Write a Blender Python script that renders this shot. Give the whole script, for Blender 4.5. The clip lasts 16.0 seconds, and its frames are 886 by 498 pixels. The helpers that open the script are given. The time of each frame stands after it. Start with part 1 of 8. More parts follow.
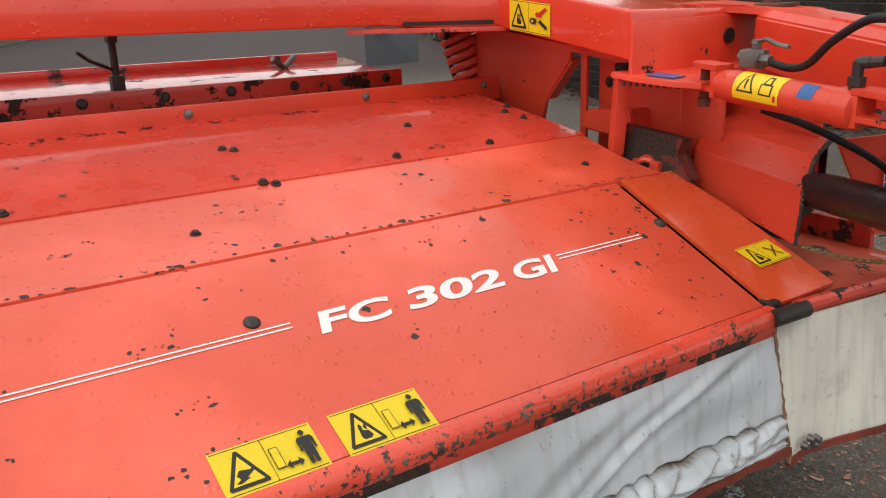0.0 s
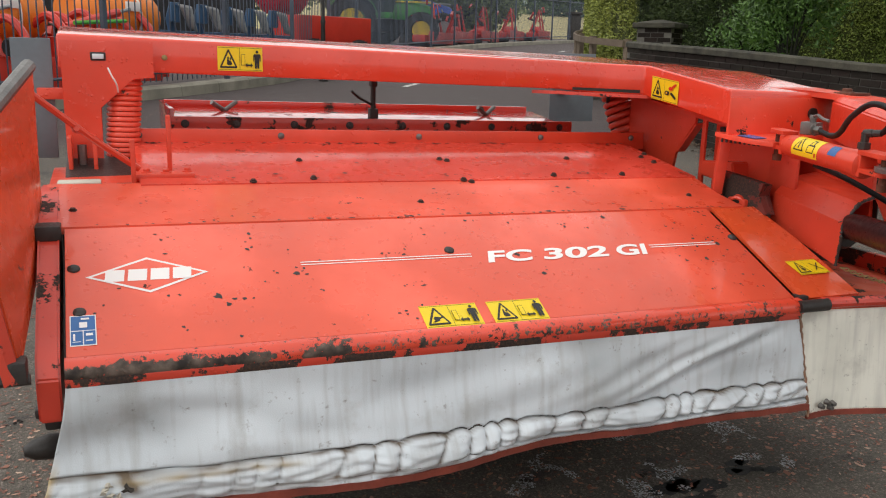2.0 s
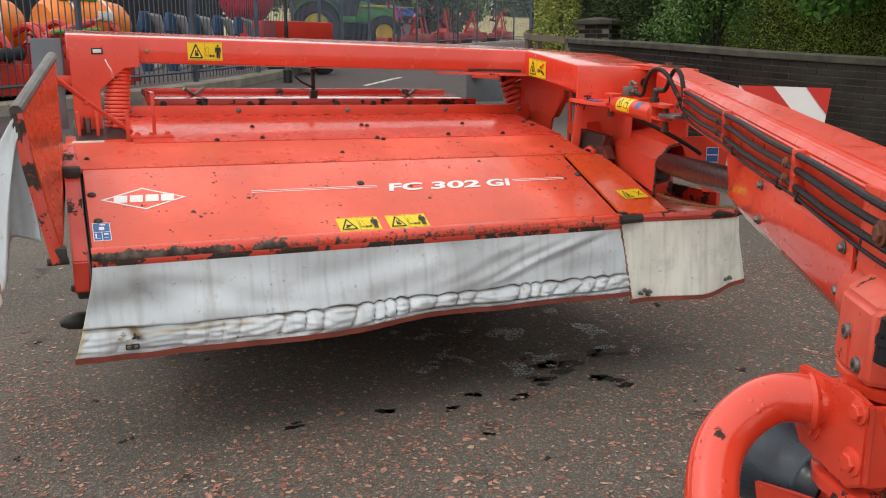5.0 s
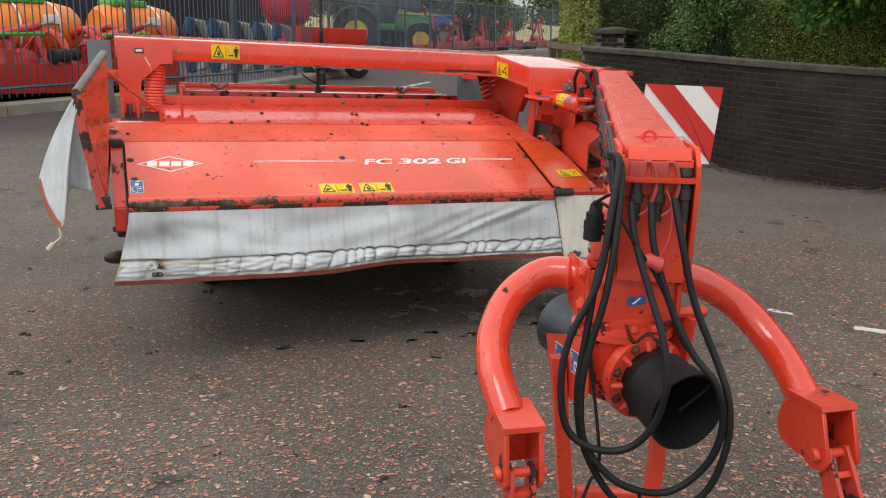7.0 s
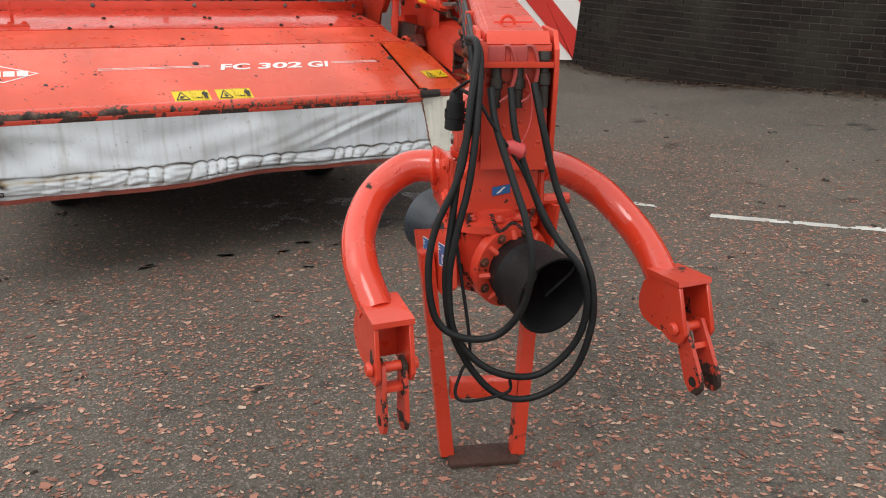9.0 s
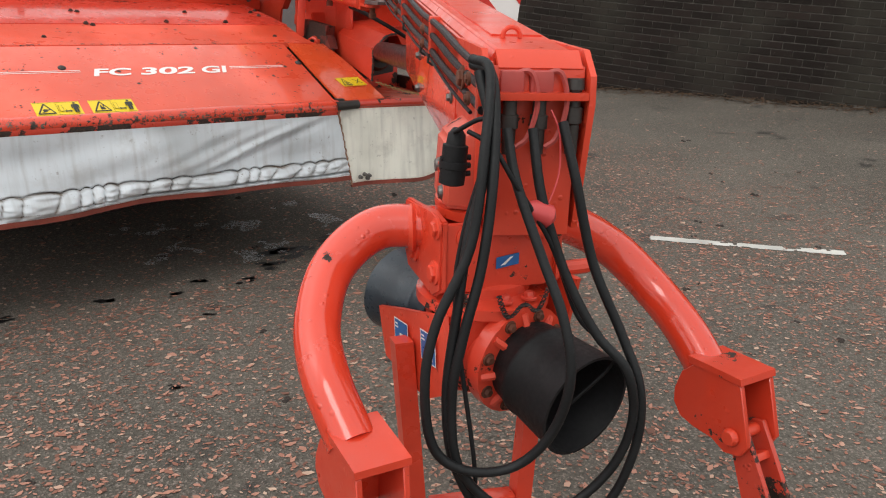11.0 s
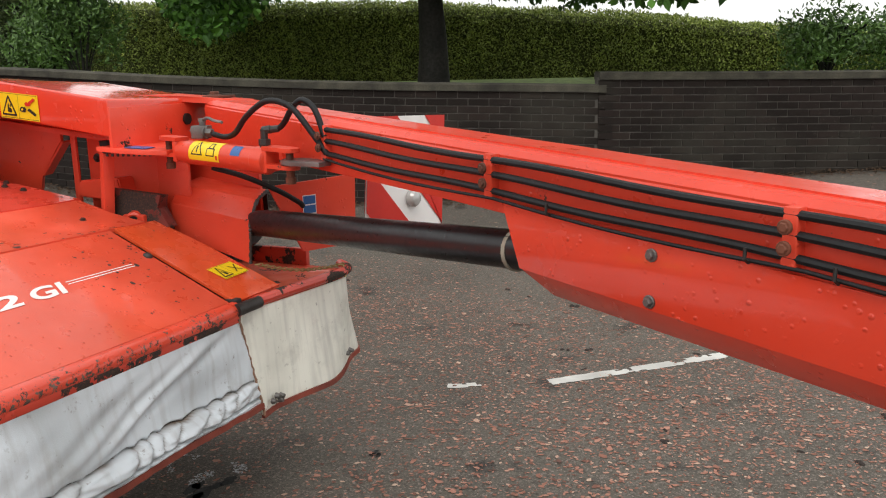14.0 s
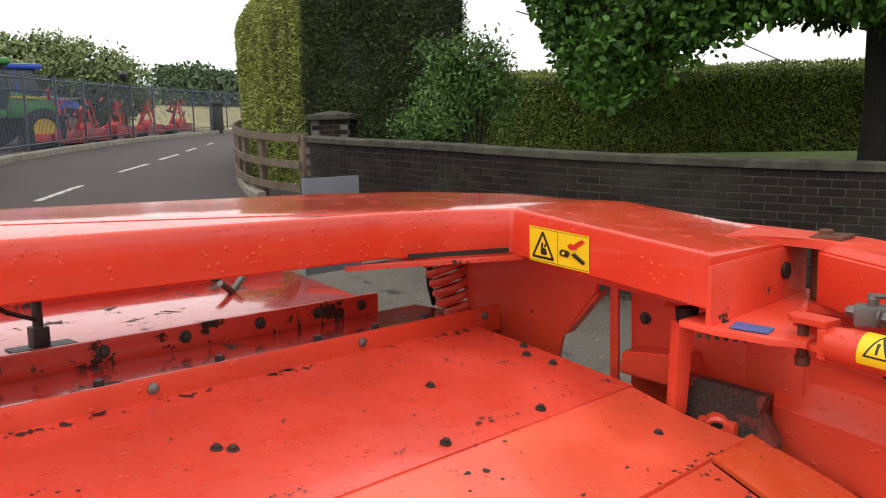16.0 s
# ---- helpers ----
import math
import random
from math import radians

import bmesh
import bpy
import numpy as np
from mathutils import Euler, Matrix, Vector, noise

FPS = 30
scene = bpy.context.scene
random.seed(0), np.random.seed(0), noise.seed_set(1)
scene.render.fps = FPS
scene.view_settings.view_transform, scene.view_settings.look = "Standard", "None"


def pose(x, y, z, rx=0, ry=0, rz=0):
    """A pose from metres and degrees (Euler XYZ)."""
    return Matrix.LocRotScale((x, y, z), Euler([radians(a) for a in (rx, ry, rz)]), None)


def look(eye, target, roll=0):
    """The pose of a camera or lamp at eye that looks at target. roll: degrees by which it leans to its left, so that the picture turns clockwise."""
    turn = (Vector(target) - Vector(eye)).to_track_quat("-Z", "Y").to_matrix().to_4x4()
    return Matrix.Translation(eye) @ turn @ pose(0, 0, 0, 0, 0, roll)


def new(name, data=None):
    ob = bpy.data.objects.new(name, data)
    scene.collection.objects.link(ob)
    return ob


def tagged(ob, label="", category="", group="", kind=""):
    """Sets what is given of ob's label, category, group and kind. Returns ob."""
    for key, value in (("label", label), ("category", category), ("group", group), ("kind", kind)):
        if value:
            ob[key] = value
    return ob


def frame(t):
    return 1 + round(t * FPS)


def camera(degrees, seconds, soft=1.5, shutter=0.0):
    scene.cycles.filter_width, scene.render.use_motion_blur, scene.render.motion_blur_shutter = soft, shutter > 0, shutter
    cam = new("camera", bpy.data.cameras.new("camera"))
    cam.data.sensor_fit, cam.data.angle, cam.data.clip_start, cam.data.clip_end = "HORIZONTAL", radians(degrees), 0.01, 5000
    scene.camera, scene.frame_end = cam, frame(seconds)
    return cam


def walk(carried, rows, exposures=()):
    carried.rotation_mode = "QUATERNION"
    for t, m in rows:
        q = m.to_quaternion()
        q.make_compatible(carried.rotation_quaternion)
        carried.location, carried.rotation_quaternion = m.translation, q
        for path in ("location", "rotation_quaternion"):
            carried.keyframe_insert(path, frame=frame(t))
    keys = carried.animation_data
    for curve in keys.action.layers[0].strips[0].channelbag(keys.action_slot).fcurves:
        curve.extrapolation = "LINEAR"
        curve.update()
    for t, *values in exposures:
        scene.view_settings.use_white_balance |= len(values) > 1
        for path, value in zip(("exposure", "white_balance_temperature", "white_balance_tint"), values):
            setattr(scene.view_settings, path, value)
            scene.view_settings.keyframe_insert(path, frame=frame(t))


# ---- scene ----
cam = camera(55.2, 16.0, 1.1)
PATH = [
    (0, (-0.545, -1.672, 1.536), (0.546, -0.107, 0.937), -2.2),
    (0.5, (-0.699, -2.006, 1.553), (0.315, -0.368, 1.015), -0.8),
    (1, (-0.89, -2.245, 1.558), (-0.009, -0.516, 1.071), -0.1),
    (1.5, (-1.01, -2.463, 1.569), (-0.218, -0.684, 1.111), 0.6),
    (2, (-1.005, -2.654, 1.555), (-0.264, -0.852, 1.104), 1.5),
    (2.5, (-1.006, -2.71, 1.566), (-0.257, -0.908, 1.125), 1.3),
    (3, (-1.012, -2.714, 1.568), (-0.269, -0.91, 1.129), 0.7),
    (3.5, (-0.997, -2.804, 1.559), (-0.254, -1.002, 1.111), 0.4),
    (4, (-1.074, -3.038, 1.52), (-0.283, -1.261, 1.055), 0.8),
    (4.2, (-1.113, -3.16, 1.506), (-0.309, -1.389, 1.038), 0.5),
    (6.3, (-1.171, -4.588, 1.475), (-0.449, -2.766, 1.077), -0.1),
    (6.5, (-1.137, -4.665, 1.462), (-0.429, -2.838, 1.057), 0.2),
    (7, (-1.145, -4.74, 1.463), (-0.44, -2.918, 1.035), 0.8),
    (7.5, (-1.148, -4.737, 1.436), (-0.407, -2.949, 0.932), 0.6),
    (8, (-1.119, -4.73, 1.398), (-0.293, -3.009, 0.802), -0.1),
    (8.5, (-1.098, -4.73, 1.396), (-0.196, -3.056, 0.776), -0.1),
    (8.7, (-1.101, -4.727, 1.399), (-0.178, -3.064, 0.779), 0.0),
    (10.8, (-0.943, -4.2, 1.385), (0.145, -2.649, 0.742), 1.6),
    (11, (-0.964, -4.058, 1.396), (0.217, -2.571, 0.769), 1.9),
    (11.5, (-0.977, -3.697, 1.382), (0.437, -2.384, 0.856), 2.2),
    (12, (-1.013, -3.34, 1.42), (0.552, -2.183, 0.959), 1.2),
    (12.5, (-1.116, -3.001, 1.453), (0.553, -2.001, 0.992), -0.5),
    (13, (-1.103, -2.725, 1.448), (0.638, -1.848, 0.999), -0.9),
    (13.5, (-1.07, -2.522, 1.473), (0.717, -1.737, 1.04), -0.6),
    (14, (-1.096, -2.258, 1.507), (0.715, -1.512, 1.103), -1.3),
    (14.4, (-1.096, -2.006, 1.524), (0.675, -1.163, 1.133), -2.5),
    (14.5, (-1.068, -1.951, 1.54), (0.679, -1.06, 1.147), -2.8),
    (15, (-0.901, -1.622, 1.606), (0.701, -0.479, 1.251), -2.9),
    (15.5, (-0.74, -1.309, 1.642), (0.795, -0.057, 1.365), -2.0),
    (16, (-0.561, -0.966, 1.719), (0.857, 0.421, 1.46), -1.4),
]
walk(cam, [(t, look(eye, target, roll)) for t, eye, target, roll in PATH], ((0.0, -0.1), (3.5, -0.06), (6.5, 0.0), (13.0, 0.0), (15.0, 0.09), (16.0, 0.08)))

# ---- world, sun, exposure ----
world = bpy.data.worlds.new("overcast_sky")
scene.world = world
world.use_nodes = True
wn = world.node_tree
wn.nodes.clear()
w_out = wn.nodes.new("ShaderNodeOutputWorld")
w_bg = wn.nodes.new("ShaderNodeBackground")
w_sky = wn.nodes.new("ShaderNodeTexSky")
w_hsv = wn.nodes.new("ShaderNodeHueSaturation")
w_sky.sky_type = "NISHITA"
w_sky.sun_disc = False
w_sky.sun_elevation = radians(52)
w_sky.sun_rotation = radians(-60)
w_sky.air_density = 1.0
w_sky.dust_density = 6.0
w_hsv.inputs["Saturation"].default_value = 0.22
w_bg.inputs["Strength"].default_value = 0.15
w_mix = wn.nodes.new("ShaderNodeMix")
w_mix.data_type = "RGBA"
w_mix.inputs[0].default_value = 0.78
w_mix.inputs[7].default_value = (8.9, 8.9, 8.8, 1)
wn.links.new(w_sky.outputs[0], w_hsv.inputs["Color"])
wn.links.new(w_hsv.outputs[0], w_mix.inputs[6])
wn.links.new(w_mix.outputs[2], w_bg.inputs[0])
wn.links.new(w_bg.outputs[0], w_out.inputs[0])
sun = new("sun", bpy.data.lights.new("sun", "SUN"))
sun.data.energy = 0.8
sun.data.angle = radians(25)
sun.data.color = (1.0, 0.97, 0.92)
sun.matrix_world = look((-14, -9, 21), (0, 0, 0))


# ---- materials ----
def nodes_of(name):
    m = bpy.data.materials.new(name)
    m.use_nodes = True
    nt = m.node_tree
    return m, nt, nt.nodes["Principled BSDF"]


def nd(nt, kind, **values):
    n = nt.nodes.new(kind)
    for key, value in values.items():
        n.inputs[key.replace("_", " ")].default_value = value
    return n


def ramp(nt, src, stops):
    r = nt.nodes.new("ShaderNodeValToRGB")
    el = r.color_ramp.elements
    while len(el) < len(stops):
        el.new(0.5)
    for e, (p, c) in zip(el, stops):
        e.position, e.color = p, (*c, 1) if len(c) == 3 else c
    nt.links.new(src, r.inputs[0])
    return r


def mixc(nt, fac, a, b, blend="MIX"):
    m = nt.nodes.new("ShaderNodeMix")
    m.data_type, m.blend_type = "RGBA", blend
    for value, socket in ((fac, m.inputs[0]), (a, m.inputs[6]), (b, m.inputs[7])):
        if isinstance(value, (int, float)):
            socket.default_value = value
        elif isinstance(value, tuple):
            socket.default_value = (*value, 1)
        else:
            nt.links.new(value, socket)
    return m.outputs[2]


def mathn(nt, op, a, b=0.0):
    m = nt.nodes.new("ShaderNodeMath")
    m.operation = op
    for value, socket in ((a, m.inputs[0]), (b, m.inputs[1])):
        if isinstance(value, (int, float)):
            socket.default_value = value
        else:
            nt.links.new(value, socket)
    return m.outputs[0]


def bump(nt, bsdf, height, strength, distance):
    b = nd(nt, "ShaderNodeBump", Strength=strength, Distance=distance)
    nt.links.new(height, b.inputs["Height"])
    nt.links.new(b.outputs[0], bsdf.inputs["Normal"])


def place(nt):
    g = nt.nodes.new("ShaderNodeNewGeometry")
    return g.outputs["Position"]


def tex(nt, kind, scale, where=None, **values):
    n = nd(nt, kind, Scale=scale, **values)
    nt.links.new(where if where is not None else place(nt), n.inputs["Vector"])
    return n


def plain(name, colour, rough=0.5, metal=0.0, vary=0.25, scale=30.0, relief=0.15, coat=0.0):
    """A surface of one colour with blotches, fine grain and slight relief."""
    m, nt, b = nodes_of(name)
    big = tex(nt, "ShaderNodeTexNoise", scale * 0.15, Detail=4.0)
    fine = tex(nt, "ShaderNodeTexNoise", scale * 2.0, Detail=6.0)
    dark = tuple(c * (1 - vary) for c in colour)
    light = tuple(min(1, c * (1 + vary * 0.6)) for c in colour)
    c1 = ramp(nt, big.outputs[0], [(0.3, dark), (0.7, light)]).outputs[0]
    c2 = mixc(nt, mathn(nt, "MULTIPLY", fine.outputs[0], vary), c1, dark)
    nt.links.new(c2, b.inputs["Base Color"])
    r = ramp(nt, fine.outputs[0], [(0.3, (max(rough - 0.1, 0.03),) * 3), (0.7, (min(rough + 0.12, 1),) * 3)])
    nt.links.new(r.outputs[0], b.inputs["Roughness"])
    b.inputs["Metallic"].default_value = metal
    b.inputs["Coat Weight"].default_value = coat
    b.inputs["Coat Roughness"].default_value = 0.08
    bump(nt, b, fine.outputs[0], relief, 0.002)
    return m


def paint(name, colour, chips=0.0, rough=0.3, drops=1.0, fade=0.2, coat=0.42):
    """Old machine paint: faded blotches, scratches, chips down to dark primer and rust, and beads of rain."""
    m, nt, b = nodes_of(name)
    pos = place(nt)
    big = tex(nt, "ShaderNodeTexNoise", 2.2, pos, Detail=5.0)
    mid = tex(nt, "ShaderNodeTexNoise", 14.0, pos, Detail=6.0)
    fine = tex(nt, "ShaderNodeTexNoise", 160.0, pos, Detail=4.0)
    pale = tuple(min(1.0, c * (1 + fade) + 0.02 * fade * 5) for c in colour)
    deep = tuple(c * (1 - 0.55 * fade) for c in colour)
    col = ramp(nt, big.outputs[0], [(0.32, deep), (0.52, colour), (0.7, pale)]).outputs[0]
    col = mixc(nt, mathn(nt, "MULTIPLY", mid.outputs[0], 0.22), col, deep)
    # dried dirt speckles
    spk = tex(nt, "ShaderNodeTexVoronoi", 60.0, pos)
    speck = ramp(nt, spk.outputs["Distance"], [(0.05, (1, 1, 1)), (0.09, (0, 0, 0))]).outputs[0]
    few = ramp(nt, mid.outputs[0], [(0.54, (0, 0, 0)), (0.6, (1, 1, 1))]).outputs[0]
    col = mixc(nt, mathn(nt, "MULTIPLY", mathn(nt, "MULTIPLY", speck, few), 0.75), col, (0.09, 0.035, 0.022))
    # chips
    n1 = tex(nt, "ShaderNodeTexNoise", 9.0, pos, Detail=9.0, Roughness=0.68)
    lo = 0.675 - 0.15 * chips
    chip = ramp(nt, n1.outputs[0], [(lo, (0, 0, 0)), (lo + 0.012, (1, 1, 1))]).outputs[0]
    rust = ramp(nt, fine.outputs[0], [(0.35, (0.012, 0.01, 0.009)), (0.6, (0.05, 0.025, 0.016)), (0.8, (0.11, 0.045, 0.02))]).outputs[0]
    col = mixc(nt, chip, col, rust)
    nt.links.new(col, b.inputs["Base Color"])
    rr = ramp(nt, mid.outputs[0], [(0.3, (rough * 0.7,) * 3), (0.7, (rough * 1.35,) * 3)]).outputs[0]
    rr = mixc(nt, chip, rr, (0.8, 0.8, 0.8))
    nt.links.new(rr, b.inputs["Roughness"])
    clean = mathn(nt, "SUBTRACT", 1.0, chip)
    nt.links.new(mathn(nt, "MULTIPLY", clean, coat), b.inputs["Coat Weight"])
    b.inputs["Coat Roughness"].default_value = 0.06
    # beads of water and a slight dent
    dv = tex(nt, "ShaderNodeTexVoronoi", 52.0, pos)
    bead = ramp(nt, dv.outputs["Distance"], [(0.12, (1, 1, 1)), (0.3, (0, 0, 0))]).outputs[0]
    where = ramp(nt, tex(nt, "ShaderNodeTexNoise", 21.0, pos, Detail=3.0).outputs[0], [(0.5, (0, 0, 0)), (0.62, (1, 1, 1))]).outputs[0]
    h = mathn(nt, "MULTIPLY", mathn(nt, "MULTIPLY", bead, where), 0.9 * drops)
    h = mathn(nt, "ADD", h, mathn(nt, "MULTIPLY", mid.outputs[0], 0.35))
    h = mathn(nt, "ADD", h, mathn(nt, "MULTIPLY", chip, -0.35))
    h = mathn(nt, "ADD", h, mathn(nt, "MULTIPLY", fine.outputs[0], 0.06))
    bump(nt, b, h, 0.5, 0.004)
    return m


M_RED = paint("faded_red_paint", (0.69, 0.058, 0.024), 0.1, 0.4, 1.3, 0.24, 0.08)
M_HOOD = paint("faded_hood_paint", (0.74, 0.088, 0.04), 0.08, 0.34, 1.2, 0.3, 0.36)
M_REAR = paint("wet_rear_paint", (0.7, 0.062, 0.034), 0.1, 0.3, 1.5, 0.24, 0.34)
M_BEAM = paint("bright_red_paint", (0.7, 0.05, 0.02), -0.1, 0.22, 1.3, 0.14, 0.75)
M_TONGUE = paint("wet_tongue_paint", (0.7, 0.05, 0.02), 0.03, 0.36, 0.8, 0.16, 0.18)
M_SCUFF = paint("scuffed_red_paint", (0.66, 0.05, 0.02), 0.42, 0.34, 0.3, 0.2)
M_WORN = paint("chipped_red_paint", (0.6, 0.046, 0.022), 0.75, 0.4)
M_CHIP = paint("flaked_red_paint", (0.55, 0.045, 0.02), 1.15, 0.5)
M_ORANGE = paint("sun_bleached_orange_paint", (0.68, 0.085, 0.025), 0.12, 0.26, 0.8, 0.22)
M_DECK = paint("rusty_red_deck", (0.6, 0.075, 0.024), 0.6, 0.5, 0.5, 0.3)
M_SOAKED = paint("rain_soaked_red_paint", (0.52, 0.034, 0.022), 0.5, 0.18, 0.8, 0.15, 0.8)
M_RUST = plain("rust_brown_iron", (0.16, 0.05, 0.025), 0.75, 0.0, 0.6, 40, 0.5)
M_STEEL = plain("worn_grey_steel", (0.2, 0.19, 0.18), 0.45, 0.7, 0.4, 60, 0.3)
M_DARK = plain("dark_greasy_iron", (0.035, 0.03, 0.027), 0.5, 0.0, 0.5, 60, 0.4)
M_RUBBER = plain("black_rubber", (0.009, 0.009, 0.01), 0.6, 0.0, 0.3, 50, 0.25)
M_HOSE = plain("black_hydraulic_hose", (0.011, 0.012, 0.013), 0.52, 0.0, 0.35, 80, 0.3)
for mm in (M_RUBBER, M_HOSE):
    mm.node_tree.nodes["Principled BSDF"].inputs["Specular IOR Level"].default_value = 0.3
M_BLUEBLACK = plain("blue_black_plastic", (0.03, 0.045, 0.06), 0.32, 0.0, 0.3, 40, 0.2)
M_ZINC = plain("galvanised_plate", (0.16, 0.18, 0.2), 0.5, 0.3, 0.25, 25, 0.2)
M_CHAIN = plain("yellow_zinc_chain", (0.38, 0.3, 0.13), 0.4, 0.7, 0.3, 60, 0.2)
M_YELLOW = plain("yellow_label_film", (0.83, 0.6, 0.01), 0.35, 0.0, 0.08, 20, 0.05)
M_BLUE = plain("blue_label_film", (0.03, 0.13, 0.36), 0.35, 0.0, 0.15, 30, 0.05)
M_WHITE = plain("white_film", (0.82, 0.8, 0.78), 0.4, 0.0, 0.06, 30, 0.05)
M_BLACK = plain("black_print", (0.015, 0.014, 0.012), 0.5, 0.0, 0.2, 30, 0.05)
M_LABELRED = plain("red_print", (0.6, 0.02, 0.01), 0.4, 0.0, 0.1, 30, 0.05)
M_CREAM = plain("cream_tape", (0.6, 0.56, 0.47), 0.7, 0.0, 0.35, 50, 0.4)


# ---- mesh helpers ----
def bm_new():
    return bmesh.new()


def add_box(bm, lo, hi, bevel=0.0, m=None):
    """A box between two corners, its edges rounded."""
    c = [(a + b) / 2 for a, b in zip(lo, hi)]
    s = [abs(b - a) for a, b in zip(lo, hi)]
    r = bmesh.ops.create_cube(bm, size=1.0, matrix=Matrix.LocRotScale(c, None, s))
    vs = r["verts"]
    if bevel:
        es = list({e for v in vs for e in v.link_edges})
        rb = bmesh.ops.bevel(bm, geom=es, offset=min(bevel, min(s) * 0.45), segments=2, affect="EDGES", profile=0.6)
        vs = list({v for f in rb["faces"] for v in f.verts} | {v for v in vs if v.is_valid})
    if m is not None:
        bmesh.ops.transform(bm, matrix=m, verts=[v for v in vs if v.is_valid])
    return vs


def loft(bm, rings, close=True, caps=True):
    """Skin rings of points (equal counts); close: each ring is a loop."""
    rows = [[bm.verts.new(p) for p in ring] for ring in rings]
    n = len(rows[0])
    for a, b in zip(rows, rows[1:]):
        for i in range(n if close else n - 1):
            j = (i + 1) % n
            bm.faces.new((a[i], a[j], b[j], b[i]))
    if caps and close:
        bm.faces.new(rows[0][::-1])
        bm.faces.new(rows[-1])
    return rows


def add_plate(bm, pts, thick, bevel=0.0):
    """A sheet whose upper face is the polygon pts, thickened against its normal."""
    pts = [Vector(p) for p in pts]
    nrm = Vector((0, 0, 0))
    for a, b in zip(pts, pts[1:] + pts[:1]):
        nrm += a.cross(b)
    nrm.normalize()
    rows = loft(bm, [[p - nrm * thick for p in pts], pts])
    if bevel:
        top = rows[1]
        es = [e for e in {e for v in top for e in v.link_edges} if e.verts[0] in top and e.verts[1] in top]
        bmesh.ops.bevel(bm, geom=es, offset=bevel, segments=2, affect="EDGES", profile=0.6)


def frame_on(path, i):
    a = path[max(i - 1, 0)]
    b = path[min(i + 1, len(path) - 1)]
    return (b - a).normalized()


def add_tube(bm, path, radius, sides=10, caps=True, scale=None):
    """A round bar or hose along points."""
    path = [Vector(p) for p in path]
    up = Vector((0, 0, 1))
    d0 = frame_on(path, 0)
    if abs(d0.dot(up)) > 0.95:
        up = Vector((1, 0, 0))
    side = d0.cross(up).normalized()
    rings = []
    for i, p in enumerate(path):
        d = frame_on(path, i)
        side = (side - d * side.dot(d)).normalized()
        nrm = side.cross(d)
        r = radius if scale is None else radius * scale[i]
        rings.append([p + (side * math.cos(a) + nrm * math.sin(a)) * r for a in (2 * math.pi * k / sides for k in range(sides))])
    loft(bm, rings, True, caps)


def smooth_path(pts, n=8):
    """A Catmull-Rom line through points."""
    pts = [Vector(p) for p in pts]
    ext = [pts[0] * 2 - pts[1]] + pts + [pts[-1] * 2 - pts[-2]]
    out = []
    for i in range(1, len(ext) - 2):
        p0, p1, p2, p3 = ext[i - 1 : i + 3]
        for k in range(n):
            t = k / n
            out.append(0.5 * ((2 * p1) + (p2 - p0) * t + (2 * p0 - 5 * p1 + 4 * p2 - p3) * t * t + (3 * p1 - p0 - 3 * p2 + p3) * t ** 3))
    out.append(pts[-1])
    return out


def add_rod(bm, a, b, radius, sides=12, radius2=None):
    a, b = Vector(a), Vector(b)
    k = 1.0 if radius2 is None else radius2 / radius
    add_tube(bm, [a, b], radius, sides, True, [1.0, k])


def add_lathe(bm, a, b, profile, sides=20, caps=True):
    """Turned form on the axis a to b: profile of (along 0..1, radius)."""
    a, b = Vector(a), Vector(b)
    d = (b - a).normalized()
    up = Vector((0, 0, 1)) if abs(d.z) < 0.9 else Vector((1, 0, 0))
    u = d.cross(up).normalized()
    v = u.cross(d)
    rings = []
    for t, r in profile:
        c = a.lerp(b, t)
        rings.append([c + (u * math.cos(q) + v * math.sin(q)) * r for q in (2 * math.pi * k / sides for k in range(sides))])
    loft(bm, rings, True, caps)


def add_hex(bm, c, d, r, h):
    """A bolt head on a surface at c, facing d, with its washer."""
    c, d = Vector(c), Vector(d).normalized()
    add_lathe(bm, c - d * 0.002, c + d * 0.004, [(0, r * 1.45), (0.8, r * 1.45), (1, r * 1.3)], 12)
    add_lathe(bm, c, c + d * h, [(0, r), (0.8, r), (1, r * 0.8)], 6)


def mesh_of(name, bm, material, smooth=35):
    me = bpy.data.meshes.new(name)
    bmesh.ops.recalc_face_normals(bm, faces=bm.faces[:])
    bm.to_mesh(me)
    bm.free()
    for mm in material if isinstance(material, (list, tuple)) else [material]:
        me.materials.append(mm)
    if smooth:
        me.shade_smooth()
        me.set_sharp_from_angle(angle=radians(smooth))
    return me


def thing(name, at, label, category, group="", kind=""):
    ob = new(name)
    ob.location = at
    ob.empty_display_size = 0.1
    return tagged(ob, label, category, group, kind)


def under(ob, parent):
    ob.parent = parent
    if parent is not None and parent.data is None:
        ob.matrix_parent_inverse = Matrix.Translation(-parent.location)
    return ob


def part(name, bm, material, parent, label="", smooth=35, shape=None):
    """Links a bmesh as one mesh object under a thing or a part."""
    if shape is not None:
        bmesh.ops.transform(bm, matrix=shape, verts=bm.verts[:])
    ob = new(name, mesh_of(name, bm, material, smooth))
    under(ob, parent)
    return tagged(ob, label)


def whole(name, bm, material, label, category, group="", kind="", smooth=35):
    """A thing that is one mesh."""
    return tagged(new(name, mesh_of(name, bm, material, smooth)), label, category, group, kind)


# the header stands a little low on its outer side
SKEW = Matrix(((1, 0, 0, 0), (-0.008, 1, 0, 0), (-0.017, 0, 1, 0), (0, 0, 0, 1)))

# ---- the mower ----
def sstep(a, b, v):
    t = min(1.0, max(0.0, (v - a) / (b - a)))
    return t * t * (3 - 2 * t)


